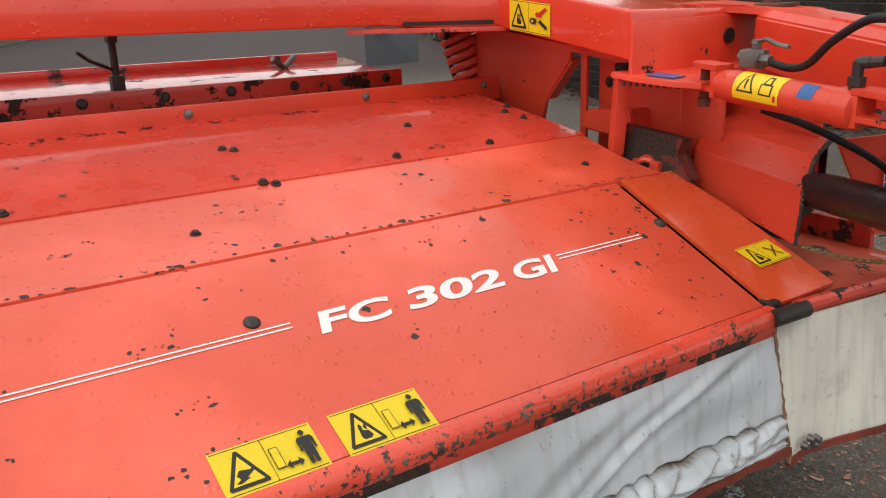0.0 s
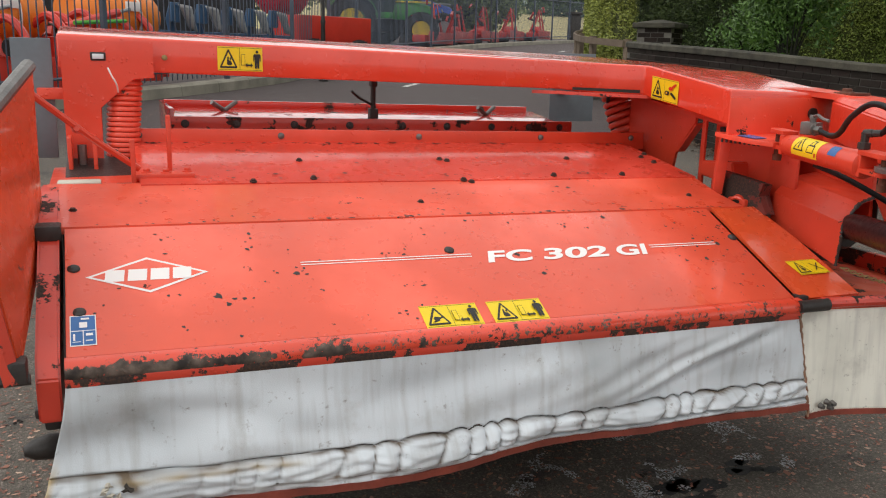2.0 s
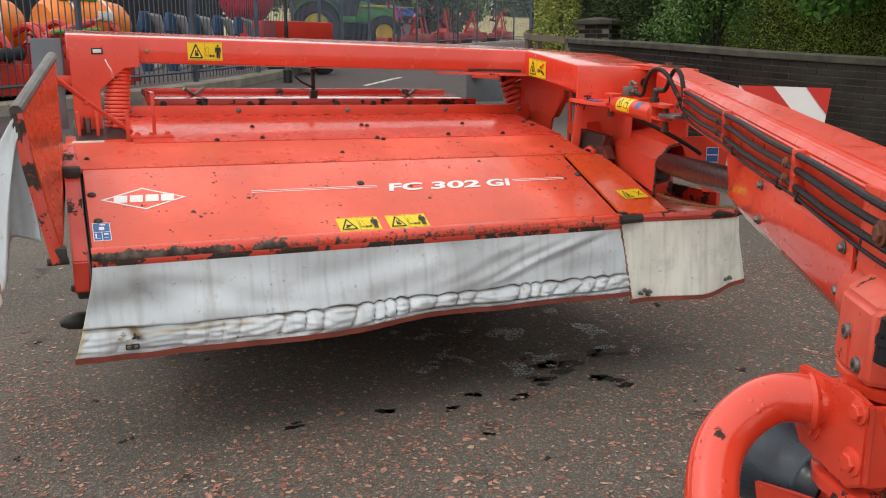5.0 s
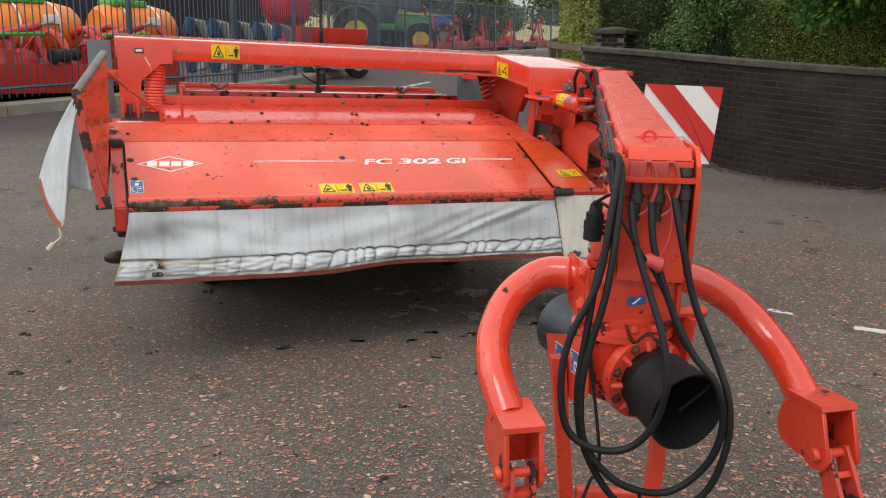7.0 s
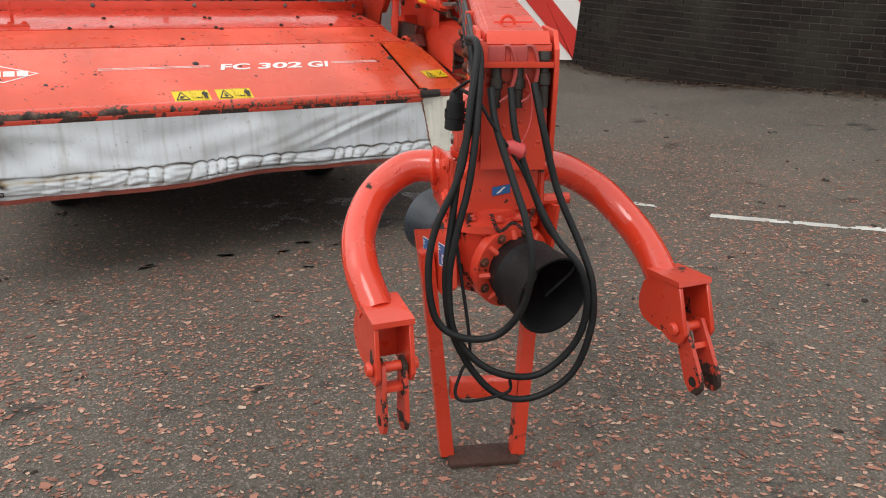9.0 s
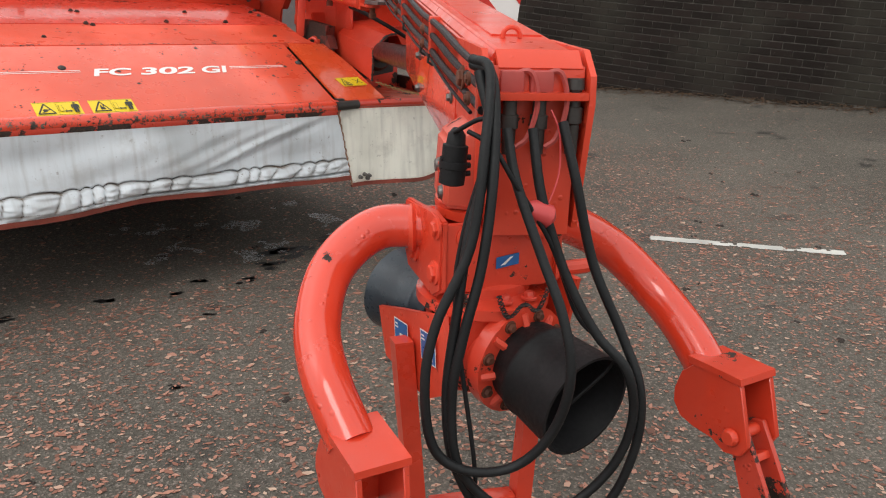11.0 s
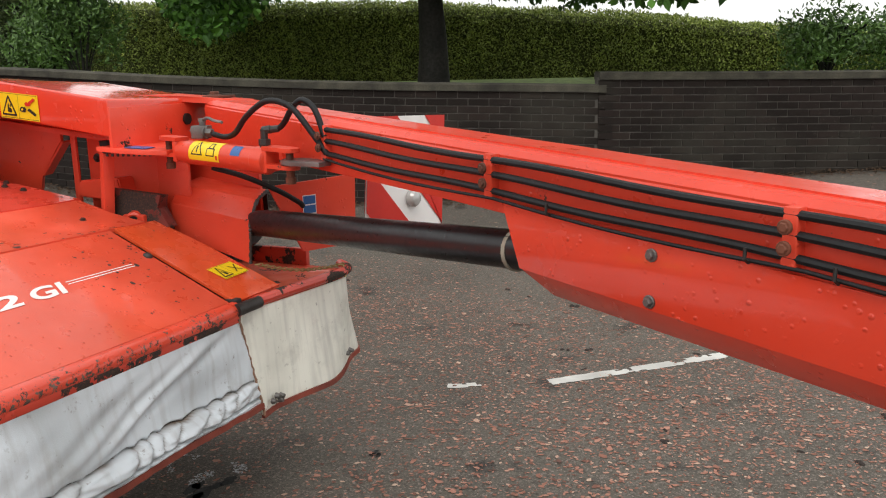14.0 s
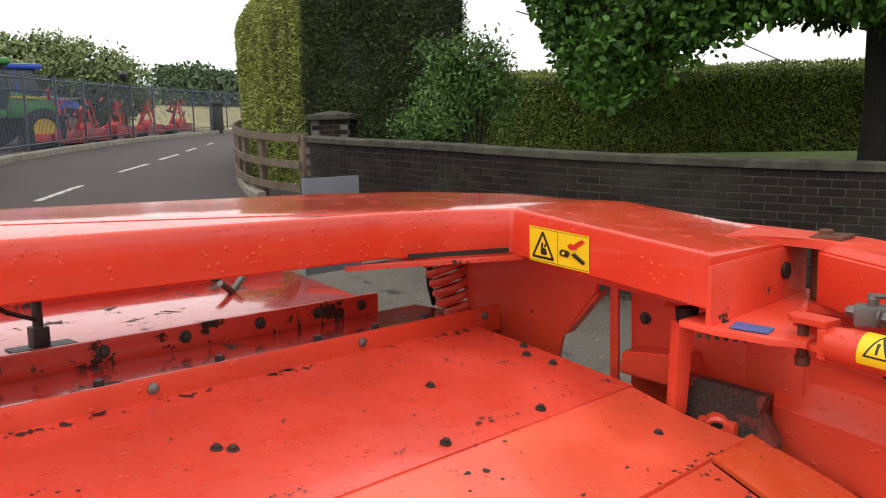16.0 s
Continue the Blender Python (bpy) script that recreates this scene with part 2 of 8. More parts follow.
mower = thing("mower_conditioner", (0.3, -0.6, 0.0), "red trailed mower conditioner with white skirts, rain-wet and chipped", "mower")

# hood profile at the middle: y, z
FRONT, SEAM, ROW, BEND, BACK = (-0.588, 0.814), (-0.135, 1.037), (0.0, 1.058), (0.185, 1.11), (0.70, 1.185)


def on_hood(x, y):
    """Height of the hood's top at x, y (before the skew)."""
    line = [FRONT, SEAM, ROW, BEND, BACK]
    for (y0, z0), (y1, z1) in zip(line, line[1:]):
        if y <= y1 or (y1, z1) == BACK:
            return z0 + (z1 - z0) * (y - y0) / (y1 - y0)


def hood_sheet(bm, outline, thick=0.02, bevel=0.006):
    add_plate(bm, [(x, y, on_hood(x, y)) for x, y in outline], thick, bevel)


bm = bm_new()
hood_sheet(bm, [(-1.105, FRONT[0]), (1.106, FRONT[0]), (1.082, SEAM[0] - 0.004), (-1.105, SEAM[0] - 0.004)], 0.022, 0.007)
front_panel = part("front_panel", bm, M_HOOD, mower, "faded red hinged front panel with lettering", shape=SKEW)
bm = bm_new()
rows = []
for y in (SEAM[0] + 0.002, -0.06, 0.03, 0.12, BEND[0]):
    rows.append(y)
loft(bm, [[(x, y, on_hood(0, y)) for y in rows] + [(x, y, on_hood(0, y) - 0.02) for y in reversed(rows)] for x in (-1.155, 1.258)])
top_panel = part("top_panel", bm, M_HOOD, mower, "faded red top strip", shape=SKEW)
bm = bm_new()
loft(bm, [[(x, y, on_hood(0, y) + 0.004) for y in (BEND[0] - 0.02, 0.4, BACK[0])] + [(x, y, on_hood(0, y) - 0.02) for y in (BACK[0], 0.4, BEND[0] - 0.02)] for x in (-0.885, 1.262)])
rear_panel = part("rear_panel", bm, M_REAR, mower, "bright red rain-beaded rear plate", shape=SKEW)
bm = bm_new()
add_box(bm, (-0.88, 0.698, 1.16), (1.372, 0.712, 1.238), 0.004)
lip = part("lip", bm, M_RED, mower, shape=SKEW)
for px in (-0.86, -0.33, 0.25, 0.826, 1.3):
    bm = bm_new()
    add_lathe(bm, (px, 0.70, 1.213), (px, 0.69, 1.213), [(0, 0.014), (0.6, 0.013), (1, 0.006)], 10)
    part("lip_bolt", bm, M_STEEL, lip, "dull round bolt head", shape=SKEW)

M_RUSTY = plain("rust_black_bolt", (0.05, 0.022, 0.015), 0.7, 0, 0.6, 90, 0.5)
# bolts on the hood, one by one
for x, y in ((-1.083, 0.0), (0.0, 0.0), (1.105, 0.0), (-0.53, 0.175), (-0.32, 0.2), (0.228, 0.165), (0.255, 0.155), (0.62, 0.2), (0.93, 0.2),
             (-0.32, 0.425), (0.237, 0.43), (0.26, 0.41), (0.808, 0.433), (1.2, 0.37), (1.19, 0.45), (1.24, 0.5)):
    bm = bm_new()
    add_hex(bm, (x, y, on_hood(x, y) + (0.004 if y > 0.16 else 0)), (0, -0.2, 1), 0.0085, 0.01)
    part("bolt", bm, M_RUSTY, top_panel if y < 0.16 else rear_panel, shape=SKEW)
for x, y in ((-0.014, -0.293), (-1.083, -0.297), (-1.072, -0.449), (1.075, -0.296)):
    bm = bm_new()
    z = on_hood(x, y)
    add_lathe(bm, (x, y, z - 0.002), (x - 0.0, y - 0.0044, z + 0.008), [(0, 0.017), (0.5, 0.015), (1, 0.007)], 14)
    part("rubber_stop", bm, M_DARK, front_panel, "black rubber button", shape=SKEW)

# rolled front edge, worn, with gap shade painted underneath, and the clamping strip
bm = bm_new()
prof = [(0.0, 0.006), (-0.018, 0.001), (-0.03, -0.012), (-0.033, -0.03), (-0.026, -0.044), (-0.01, -0.048), (0.004, -0.04)]
roll = smooth_path([(0, a, b) for a, b in prof], 4)
edge_xs = [-1.108 + 2.228 * k / 400 for k in range(401)]
grid = [[bm.verts.new((x, FRONT[0] + p[1] - 0.002, FRONT[1] - 0.006 + p[2])) for p in roll] for x in edge_xs]
for ga, gb in zip(grid, grid[1:]):
    for i in range(len(roll) - 1):
        bm.faces.new((ga[i], gb[i], gb[i + 1], ga[i + 1]))


def worn_edge(x, k):
    """Paint rubbed off the rolled edge plus shade painted under it; k runs from its top to its underside."""
    body = math.exp(-((k - 0.47) / 0.17) ** 2) * (0.7 * sstep(-0.55, -0.85, x) + 0.3 * sstep(0.1, -0.6, x) + 0.35)
    gap_shade = 0.85 * sstep(0.66, 0.8, k)
    return body + gap_shade + 0.75 * noise.noise((x * 9.0, k * 1.2, 2.0)) * (0.4 + 0.6 * sstep(0.0, -0.6, x)) + 0.4 * noise.noise((x * 38.0, k * 3.0, 6.0))


rub_and_shade = [max(0.0, min(1.0, worn_edge(x, i / (len(roll) - 1)))) for x in edge_xs for i in range(len(roll))]


def worn_edge_material():
    """Red paint rubbed through to brown-black iron where the edge is worn, dark too for the shade beneath."""
    m = paint("worn_edge_paint", (0.7, 0.066, 0.03), 0.3, 0.32)
    nt = m.node_tree
    b = nt.nodes["Principled BSDF"]
    pos = place(nt)
    rub = nt.nodes.new("ShaderNodeAttribute")
    rub.attribute_name = "wear"
    n = tex(nt, "ShaderNodeTexNoise", 75.0, pos, Detail=7.0, Roughness=0.7)
    grain = tex(nt, "ShaderNodeTexNoise", 30.0, pos, Detail=5.0)
    sharp = ramp(nt, mathn(nt, "ADD", mathn(nt, "MULTIPLY", rub.outputs["Fac"], 0.42), mathn(nt, "MULTIPLY", n.outputs[0], 1.5)), [(0.935, (0, 0, 0)), (0.965, (1, 1, 1))]).outputs[0]
    iron = ramp(nt, grain.outputs[0], [(0.32, (0.022, 0.016, 0.013)), (0.5, (0.075, 0.055, 0.043)), (0.68, (0.16, 0.12, 0.095))]).outputs[0]
    nt.links.new(mixc(nt, sharp, b.inputs["Base Color"].links[0].from_socket, iron), b.inputs["Base Color"])
    nt.links.new(mixc(nt, sharp, b.inputs["Roughness"].links[0].from_socket, (0.7, 0.7, 0.7)), b.inputs["Roughness"])
    nt.links.new(mathn(nt, "MULTIPLY", b.inputs["Coat Weight"].links[0].from_socket, mathn(nt, "SUBTRACT", 1.0, sharp)), b.inputs["Coat Weight"])
    return m


front_edge = part("front_edge", bm, worn_edge_material(), mower, "rolled front edge with flaked paint", 60, SKEW)
front_edge.data.attributes.new("wear", "FLOAT", "POINT").data.foreach_set("value", rub_and_shade)
bm = bm_new()
add_box(bm, (-1.11, -0.621, 0.748), (1.115, -0.6, 0.772), 0.004)
part("clamp_strip", bm, M_CHIP, mower, "flaked red clamping strip", shape=SKEW)

# left end frame
bm = bm_new()
poly = [(0.19, 1.11), (-0.10, 1.045), (-0.135, 1.02), (-0.575, 0.815), (-0.612, 0.77), (-0.60, 0.66), (-0.52, 0.63), (-0.3, 0.72), (0.0, 0.8), (0.19, 0.8)]
loft(bm, [[(x, y, z) for y, z in poly] for x in (-1.172, -1.118)])
bmesh.ops.bevel(bm, geom=bm.edges[:], offset=0.005, segments=2, affect="EDGES")
part("end_frame", bm, M_WORN, mower, "chipped red end frame", shape=SKEW)
bm = bm_new()
add_box(bm, (-1.178, -0.17, 1.005), (-1.112, -0.10, 1.047), 0.006, pose(0, 0, 0))
part("hinge_cap", bm, M_DARK, mower, shape=SKEW)
bm = bm_new()
add_box(bm, (-1.165, -0.56, 0.62), (-1.12, -0.47, 0.70), 0.012)
add_box(bm, (-1.185, -0.54, 0.645), (-1.16, -0.5, 0.67), 0.006)
part("end_foot", bm, M_DARK, mower, "dark greasy end bracket", shape=SKEW)
# cutter bar end under the skirt
bm = bm_new()
add_lathe(bm, (-1.235, -0.34, 0.50), (-1.14, -0.32, 0.50), [(0, 0.012), (0.25, 0.028), (0.7, 0.036), (1, 0.03)], 12)
add_box(bm, (-1.1, -0.42, 0.46), (1.6, -0.05, 0.5), 0.012)
part("cutter_bar", bm, M_DARK, mower, "dark cutter bar under the skirts")

# body of the header under the hood, coloured dark for the shade in panel gaps
bm = bm_new()
poly = [(-0.56, 0.79), (-0.13, 1.0), (0.0, 1.03), (0.7, 1.15), (1.0, 1.15), (1.0, 0.62), (0.6, 0.45), (-0.1, 0.55), (-0.45, 0.66)]
loft(bm, [[(x, y, z) for y, z in poly] for x in (-1.11, 1.25)])
part("header_body", bm, M_DARK, mower, shape=SKEW)

# orange service flap at the gearbox end
bm = bm_new()
add_plate(bm, [(1.127, -0.598, 0.812), (1.39, -0.59, 0.812), (1.362, -0.31, 0.944), (1.325, -0.12, 1.033), (1.106, -0.127, 1.040)], 0.012, 0.004)
flap = part("service_flap", bm, M_ORANGE, mower, "sun-bleached orange service flap", shape=SKEW)

# rusty end deck with its rolled edge
bm = bm_new()
add_plate(bm, [(1.10, -0.61, 0.79), (1.70, -0.67, 0.79), (1.80, -0.60, 0.79), (1.80, 0.1, 0.80), (1.10, 0.1, 0.80)], 0.03, 0.004)
deck = part("end_deck", bm, M_DECK, mower, "rust-flecked orange end deck", shape=SKEW)
bm = bm_new()
add_tube(bm, smooth_path([(1.19, -0.618, 0.798), (1.4, -0.64, 0.798), (1.66, -0.672, 0.8), (1.75, -0.665, 0.803), (1.81, -0.6, 0.805)], 5), 0.019, 10)
part("deck_edge", bm, M_WORN, mower, "worn red rolled edge", shape=SKEW)
bm = bm_new()
add_rod(bm, (1.10, -0.615, 0.79), (1.21, -0.628, 0.795), 0.021, 12)
add_box(bm, (1.115, -0.60, 0.79), (1.155, -0.56, 0.82), 0.006)
part("hinge", bm, M_DARK, mower, "blackened hinge tube", shape=SKEW)


# flaked spots of paint on the hood
def chips(parent, area, n, seed, sizes=(0.002, 0.0065), clump=0.5):
    """Flat dark spots where the paint has flaked off, scattered and clustered."""
    rng = random.Random(seed)
    verts, faces = [], []
    x = y = 0.0
    for k in range(n):
        if k == 0 or rng.random() > clump:
            x, y = rng.uniform(area[0], area[2]), rng.uniform(area[1], area[3])
        else:
            x, y = x + rng.gauss(0, 0.018), y + rng.gauss(0, 0.014)
        if not (area[0] < x < area[2] and area[1] < y < area[3]):
            continue
        s = rng.uniform(*sizes) * (1 if rng.random() < 0.85 else 1.9)
        base = len(verts)
        m = rng.randint(6, 9)
        ph = rng.uniform(0, 6.28)
        st = rng.uniform(0.5, 1.0)
        for i in range(m):
            a = ph + 2 * math.pi * i / m
            r = s * rng.uniform(0.45, 1.15)
            px, py = x + math.cos(a) * r, y + math.sin(a) * r * st
            v = SKEW @ Vector((px, py, on_hood(px, py) + (0.005 if py > 0.165 else 0.0008)))
            verts.append(tuple(v))
        faces.append(tuple(range(base, base + m)))
    me = bpy.data.meshes.new("flaked_paint")
    me.from_pydata(verts, [], faces)
    me.materials.append(M_DARK)
    ob = new("flaked_paint", me)
    under(ob, parent)
    return tagged(ob, "small dark flaked spots", kind="stuff")


chips(front_panel, (-1.08, -0.575, 1.08, -0.15), 100, 3)
chips(front_panel, (0.75, -0.56, 1.08, -0.2), 45, 4)
chips(front_panel, (-1.0, -0.52, -0.2, -0.3), 14, 5, (0.003, 0.008))
chips(top_panel, (-1.1, -0.125, 1.22, 0.15), 80, 6)
chips(top_panel, (-1.05, -0.132, 1.2, -0.118), 70, 10, (0.003, 0.008), 0.3)
chips(rear_panel, (-0.85, 0.2, 1.22, 0.66), 70, 7, (0.002, 0.006), 0.4)
chips(rear_panel, (-0.85, 0.672, 1.25, 0.694), 190, 8, (0.003, 0.009), 0.6)
chips(rear_panel, (-0.7, 0.205, 1.25, 0.235), 60, 12, (0.002, 0.006), 0.6)

# ---- white skirts ----
def canvas_material(name, k):
    """White canvas, stained and streaked; k tints it."""
    m, nt, b = nodes_of(name)
    pos = place(nt)
    big = tex(nt, "ShaderNodeTexNoise", 2.6, pos, Detail=6.0)
    streak_map = nt.nodes.new("ShaderNodeMapping")
    streak_map.inputs["Scale"].default_value = (34, 6, 3.0)
    nt.links.new(pos, streak_map.inputs["Vector"])
    streak = tex(nt, "ShaderNodeTexNoise", 1.0, streak_map.outputs[0], Detail=5.0)
    fine = tex(nt, "ShaderNodeTexNoise", 220.0, pos, Detail=2.0)
    weave = tex(nt, "ShaderNodeTexVoronoi", 420.0, pos)
    col = ramp(nt, big.outputs[0], [(0.3, (0.52 * k[0], 0.53 * k[1], 0.53 * k[2])), (0.5, (0.68 * k[0], 0.69 * k[1], 0.7 * k[2])), (0.7, (0.77 * k[0], 0.78 * k[1], 0.79 * k[2]))]).outputs[0]
    col = mixc(nt, ramp(nt, streak.outputs[0], [(0.48, (0, 0, 0)), (0.75, (0.42, 0.42, 0.42))]).outputs[0], col, (0.3, 0.29, 0.27))
    spk = tex(nt, "ShaderNodeTexNoise", 34.0, pos, Detail=8.0, Roughness=0.7)
    col = mixc(nt, ramp(nt, spk.outputs[0], [(0.61, (0, 0, 0)), (0.72, (0.75, 0.75, 0.75))]).outputs[0], col, (0.13, 0.1, 0.08))
    # dirt plus shade painted into the folds, read from a mesh attribute
    soil_shade_in = nt.nodes.new("ShaderNodeAttribute")
    soil_shade_in.attribute_name = "grime_and_shade"
    col = mixc(nt, soil_shade_in.outputs["Fac"], col, (0.12, 0.085, 0.055))
    rust_in = nt.nodes.new("ShaderNodeAttribute")
    rust_in.attribute_name = "rust_stain"
    col = mixc(nt, rust_in.outputs["Fac"], col, (0.42, 0.3, 0.12))
    rub = tex(nt, "ShaderNodeTexNoise", 6.5, pos, Detail=8.0, Roughness=0.66)
    col = mixc(nt, ramp(nt, rub.outputs[0], [(0.54, (0, 0, 0)), (0.74, (0.42, 0.42, 0.42))]).outputs[0], col, (0.3, 0.285, 0.25))
    nt.links.new(col, b.inputs["Base Color"])
    b.inputs["Roughness"].default_value = 0.52
    h = mathn(nt, "ADD", mathn(nt, "MULTIPLY", weave.outputs["Distance"], 0.3), mathn(nt, "MULTIPLY", fine.outputs[0], 0.3))
    bump(nt, b, h, 0.35, 0.002)
    return m


M_CANVAS = canvas_material("dirty_white_canvas", (0.87, 0.925, 0.96))
M_CANVAS2 = canvas_material("yellowed_canvas", (1.14, 1.11, 0.97))
M_HEM = plain("red_brown_hem", (0.22, 0.04, 0.022), 0.6, 0.0, 0.4, 50, 0.3)
# dark tone for dirt and shade in the skirt's creases and the tear's hole
M_SKIRT_DARK = plain("skirt_crease_dark", (0.06, 0.052, 0.042), 0.8, 0.0, 0.5, 50, 0.5)


def cell_at(x, t):
    """Runs through whole numbers from pucker to pucker."""
    lean = 1.0 + 3.2 * sstep(0.1, 0.8, x) + 1.6 * noise.noise((x * 2.3, 0.0, 6.0))
    return 9.5 * x + 3.0 * sstep(-0.3, 0.9, x) * x + 0.9 * math.sin(3.7 * x + 1.0) + 0.5 * math.sin(8.3 * x) + 0.35 * math.sin(19.0 * x + 0.6) + lean * (t - 0.85)


def crease(x):
    """How far down the skirt the puckered band begins."""
    return 0.752 + 0.02 * math.sin(2.3 * x + 0.5) + 0.016 * noise.noise((x * 5.0, 0.3, 1.7)) - 0.03 * abs(math.sin(math.pi * cell_at(x, 0.75))) * sstep(-0.8, 0.0, x)


def fold(x, t):
    """Push of the front skirt out of its plane, at x and t (0 top to 1 hem)."""
    y = -0.035 * t
    y += -0.018 * math.sin(3.1 * x + 2.4 * t + 0.4) * sstep(0.05, 0.6, t)
    y += -0.010 * math.sin(7.3 * x - 3.0 * t + 1.0) * sstep(0.1, 0.5, t)
    y += 0.022 * noise.noise((x * 2.2 + 9 * t * 0.2, t * 1.7, 3.1)) * sstep(0.03, 0.4, t)
    # slack diagonal drapes near the seam, and a broad hollow at the outer end
    for off, amp, wide in ((0.02, -0.017, 0.055), (0.16, -0.01, 0.07), (-0.08, 0.01, 0.05), (0.34, -0.007, 0.08)):
        d = (x + off) - (1.0 - 0.75 * (t - 0.05) - 0.12 * t * t)
        y += amp * math.exp(-(d / wide) ** 2) * sstep(0.06, 0.3, t) * sstep(0.8, 0.5, t)
    d = (x + 0.85) - 0.95 * (t - 0.25)
    y += 0.009 * math.exp(-(d / 0.13) ** 2) * sstep(0.15, 0.35, t) * sstep(0.72, 0.55, t)
    d = (x + 1.02) - 0.2 * t
    y += 0.012 * math.exp(-(d / 0.04) ** 2) * sstep(0.2, 0.4, t)
    # rolled, puckered band above the hem
    c = crease(x)
    band = sstep(c - 0.012, c + 0.03, t)
    cell = abs(math.sin(math.pi * cell_at(x, t)))
    cell *= 0.7 + 0.75 * noise.noise((x * 6.0, t * 5.0, 7.7))
    cell = max(cell, 0.0)
    amount = 0.5 + 0.5 * sstep(-0.75, -0.1, x)
    y += band * (-0.008 + 0.008 * noise.noise((x * 17.0, t * 22.0, 2.0)) - 0.03 * amount * sstep(1.1, 0.9, x) * cell ** 0.4 * math.sin(math.pi * min(1, max(0, (t - c) / (0.985 - c)))) ** 0.7)
    y += 0.02 * math.exp(-((t - c) / 0.012) ** 2) * (0.4 + 0.6 * amount) * (0.75 + 0.5 * noise.noise((x * 8.0, 1.0, 3.0)))
    y += 0.02 * math.exp(-((t - 0.93) / 0.012) ** 2) * sstep(-0.3, 0.3, x)
    return y


def hem_z(x):
    return 0.431 + 0.012 * x + 0.016 * sstep(-1.0, -0.2, x) + 0.008 * math.sin(4.2 * x) + 0.007 * noise.noise((x * 3, 0, 0))


def skirt_point(x, t):
    z = 0.772 + (hem_z(x) - 0.772) * t
    left = -0.085 * t ** 1.5 * sstep(-0.75, -1.1, x) if x < -0.75 else 0
    right = 0.05 * t * sstep(0.7, 1.1, x)
    return (x + left + right, -0.617 + fold(x, t), z)


bm = bm_new()
cols, rws = 420, 84
grid = [[bm.verts.new(skirt_point(-1.108 + 2.208 * i / cols, j / rws)) for i in range(cols + 1)] for j in range(rws + 1)]
for j in range(rws):
    for i in range(cols):
        bm.faces.new((grid[j][i], grid[j][i + 1], grid[j + 1][i + 1], grid[j + 1][i]))
def soil_and_shade(x, t):
    """Dirt and fold shade painted into the front skirt's colour at a place."""
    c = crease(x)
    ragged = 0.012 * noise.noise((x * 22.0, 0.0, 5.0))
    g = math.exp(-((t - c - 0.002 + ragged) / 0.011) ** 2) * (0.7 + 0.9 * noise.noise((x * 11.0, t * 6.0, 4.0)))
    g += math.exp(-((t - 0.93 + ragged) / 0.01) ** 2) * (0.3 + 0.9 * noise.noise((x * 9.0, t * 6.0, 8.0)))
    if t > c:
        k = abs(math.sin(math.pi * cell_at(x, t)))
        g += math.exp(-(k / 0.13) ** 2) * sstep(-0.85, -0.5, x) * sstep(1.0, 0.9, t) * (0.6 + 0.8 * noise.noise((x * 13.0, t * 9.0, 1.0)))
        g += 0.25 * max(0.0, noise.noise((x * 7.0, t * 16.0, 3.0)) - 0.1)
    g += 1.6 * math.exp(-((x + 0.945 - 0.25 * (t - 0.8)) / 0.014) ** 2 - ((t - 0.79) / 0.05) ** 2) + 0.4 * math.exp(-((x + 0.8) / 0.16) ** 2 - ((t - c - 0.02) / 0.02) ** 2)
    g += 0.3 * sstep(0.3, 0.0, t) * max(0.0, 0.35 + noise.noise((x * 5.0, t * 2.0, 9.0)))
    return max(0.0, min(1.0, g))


soil_shade = [soil_and_shade(-1.108 + 2.208 * i / cols, j / rws) for j in range(rws + 1) for i in range(cols + 1)]
front_skirt = part("front_skirt", bm, M_CANVAS, mower, "dirty white canvas front skirt, puckered above the hem", 80, SKEW)
att = front_skirt.data.attributes.new("grime_and_shade", "FLOAT", "POINT")
att.data.foreach_set("value", soil_shade)
stains = []
for j in range(rws + 1):
    for i in range(cols + 1):
        x, t = -1.108 + 2.208 * i / cols, j / rws
        tan = 0.85 * sstep(-1.085, -1.108, x) * sstep(0.55, 0.75, t) * (0.8 + 0.8 * noise.noise((x * 40.0, t * 9.0, 3.0)))
        tan += 0.6 * math.exp(-((t - crease(x) - 0.045) / 0.022) ** 2) * sstep(-1.0, -0.92, x) * sstep(-0.5, -0.62, x) * (0.7 + noise.noise((x * 30.0, t * 12.0, 1.0)))
        stains.append(max(0.0, min(1.0, tan)))
front_skirt.data.attributes.new("rust_stain", "FLOAT", "POINT").data.foreach_set("value", stains)
sol = front_skirt.modifiers.new("cloth", "SOLIDIFY")
sol.thickness = 0.004
def hem_band(points, drop):
    """A folded binding along the lower edge."""
    bm = bm_new()
    loft(bm, [[(p[0], p[1] - 0.005, p[2] + 0.006), (p[0], p[1] - 0.007, p[2] - drop), (p[0], p[1] + 0.006, p[2] - drop), (p[0], p[1] + 0.006, p[2] + 0.006)] for p in points])
    return bm


part("hem", hem_band([skirt_point(-1.108 + 2.208 * i / 160, 1.0) for i in range(161)], 0.014), M_HEM, front_skirt, "red-brown hem", 60, SKEW)


# dark cords that draw crease shade as well as caught dirt
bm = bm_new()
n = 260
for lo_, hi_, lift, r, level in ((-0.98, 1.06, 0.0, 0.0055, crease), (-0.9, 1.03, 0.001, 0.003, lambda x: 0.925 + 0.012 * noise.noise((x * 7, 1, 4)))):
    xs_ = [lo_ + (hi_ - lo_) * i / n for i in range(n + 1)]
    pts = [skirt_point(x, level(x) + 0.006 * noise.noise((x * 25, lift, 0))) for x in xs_]
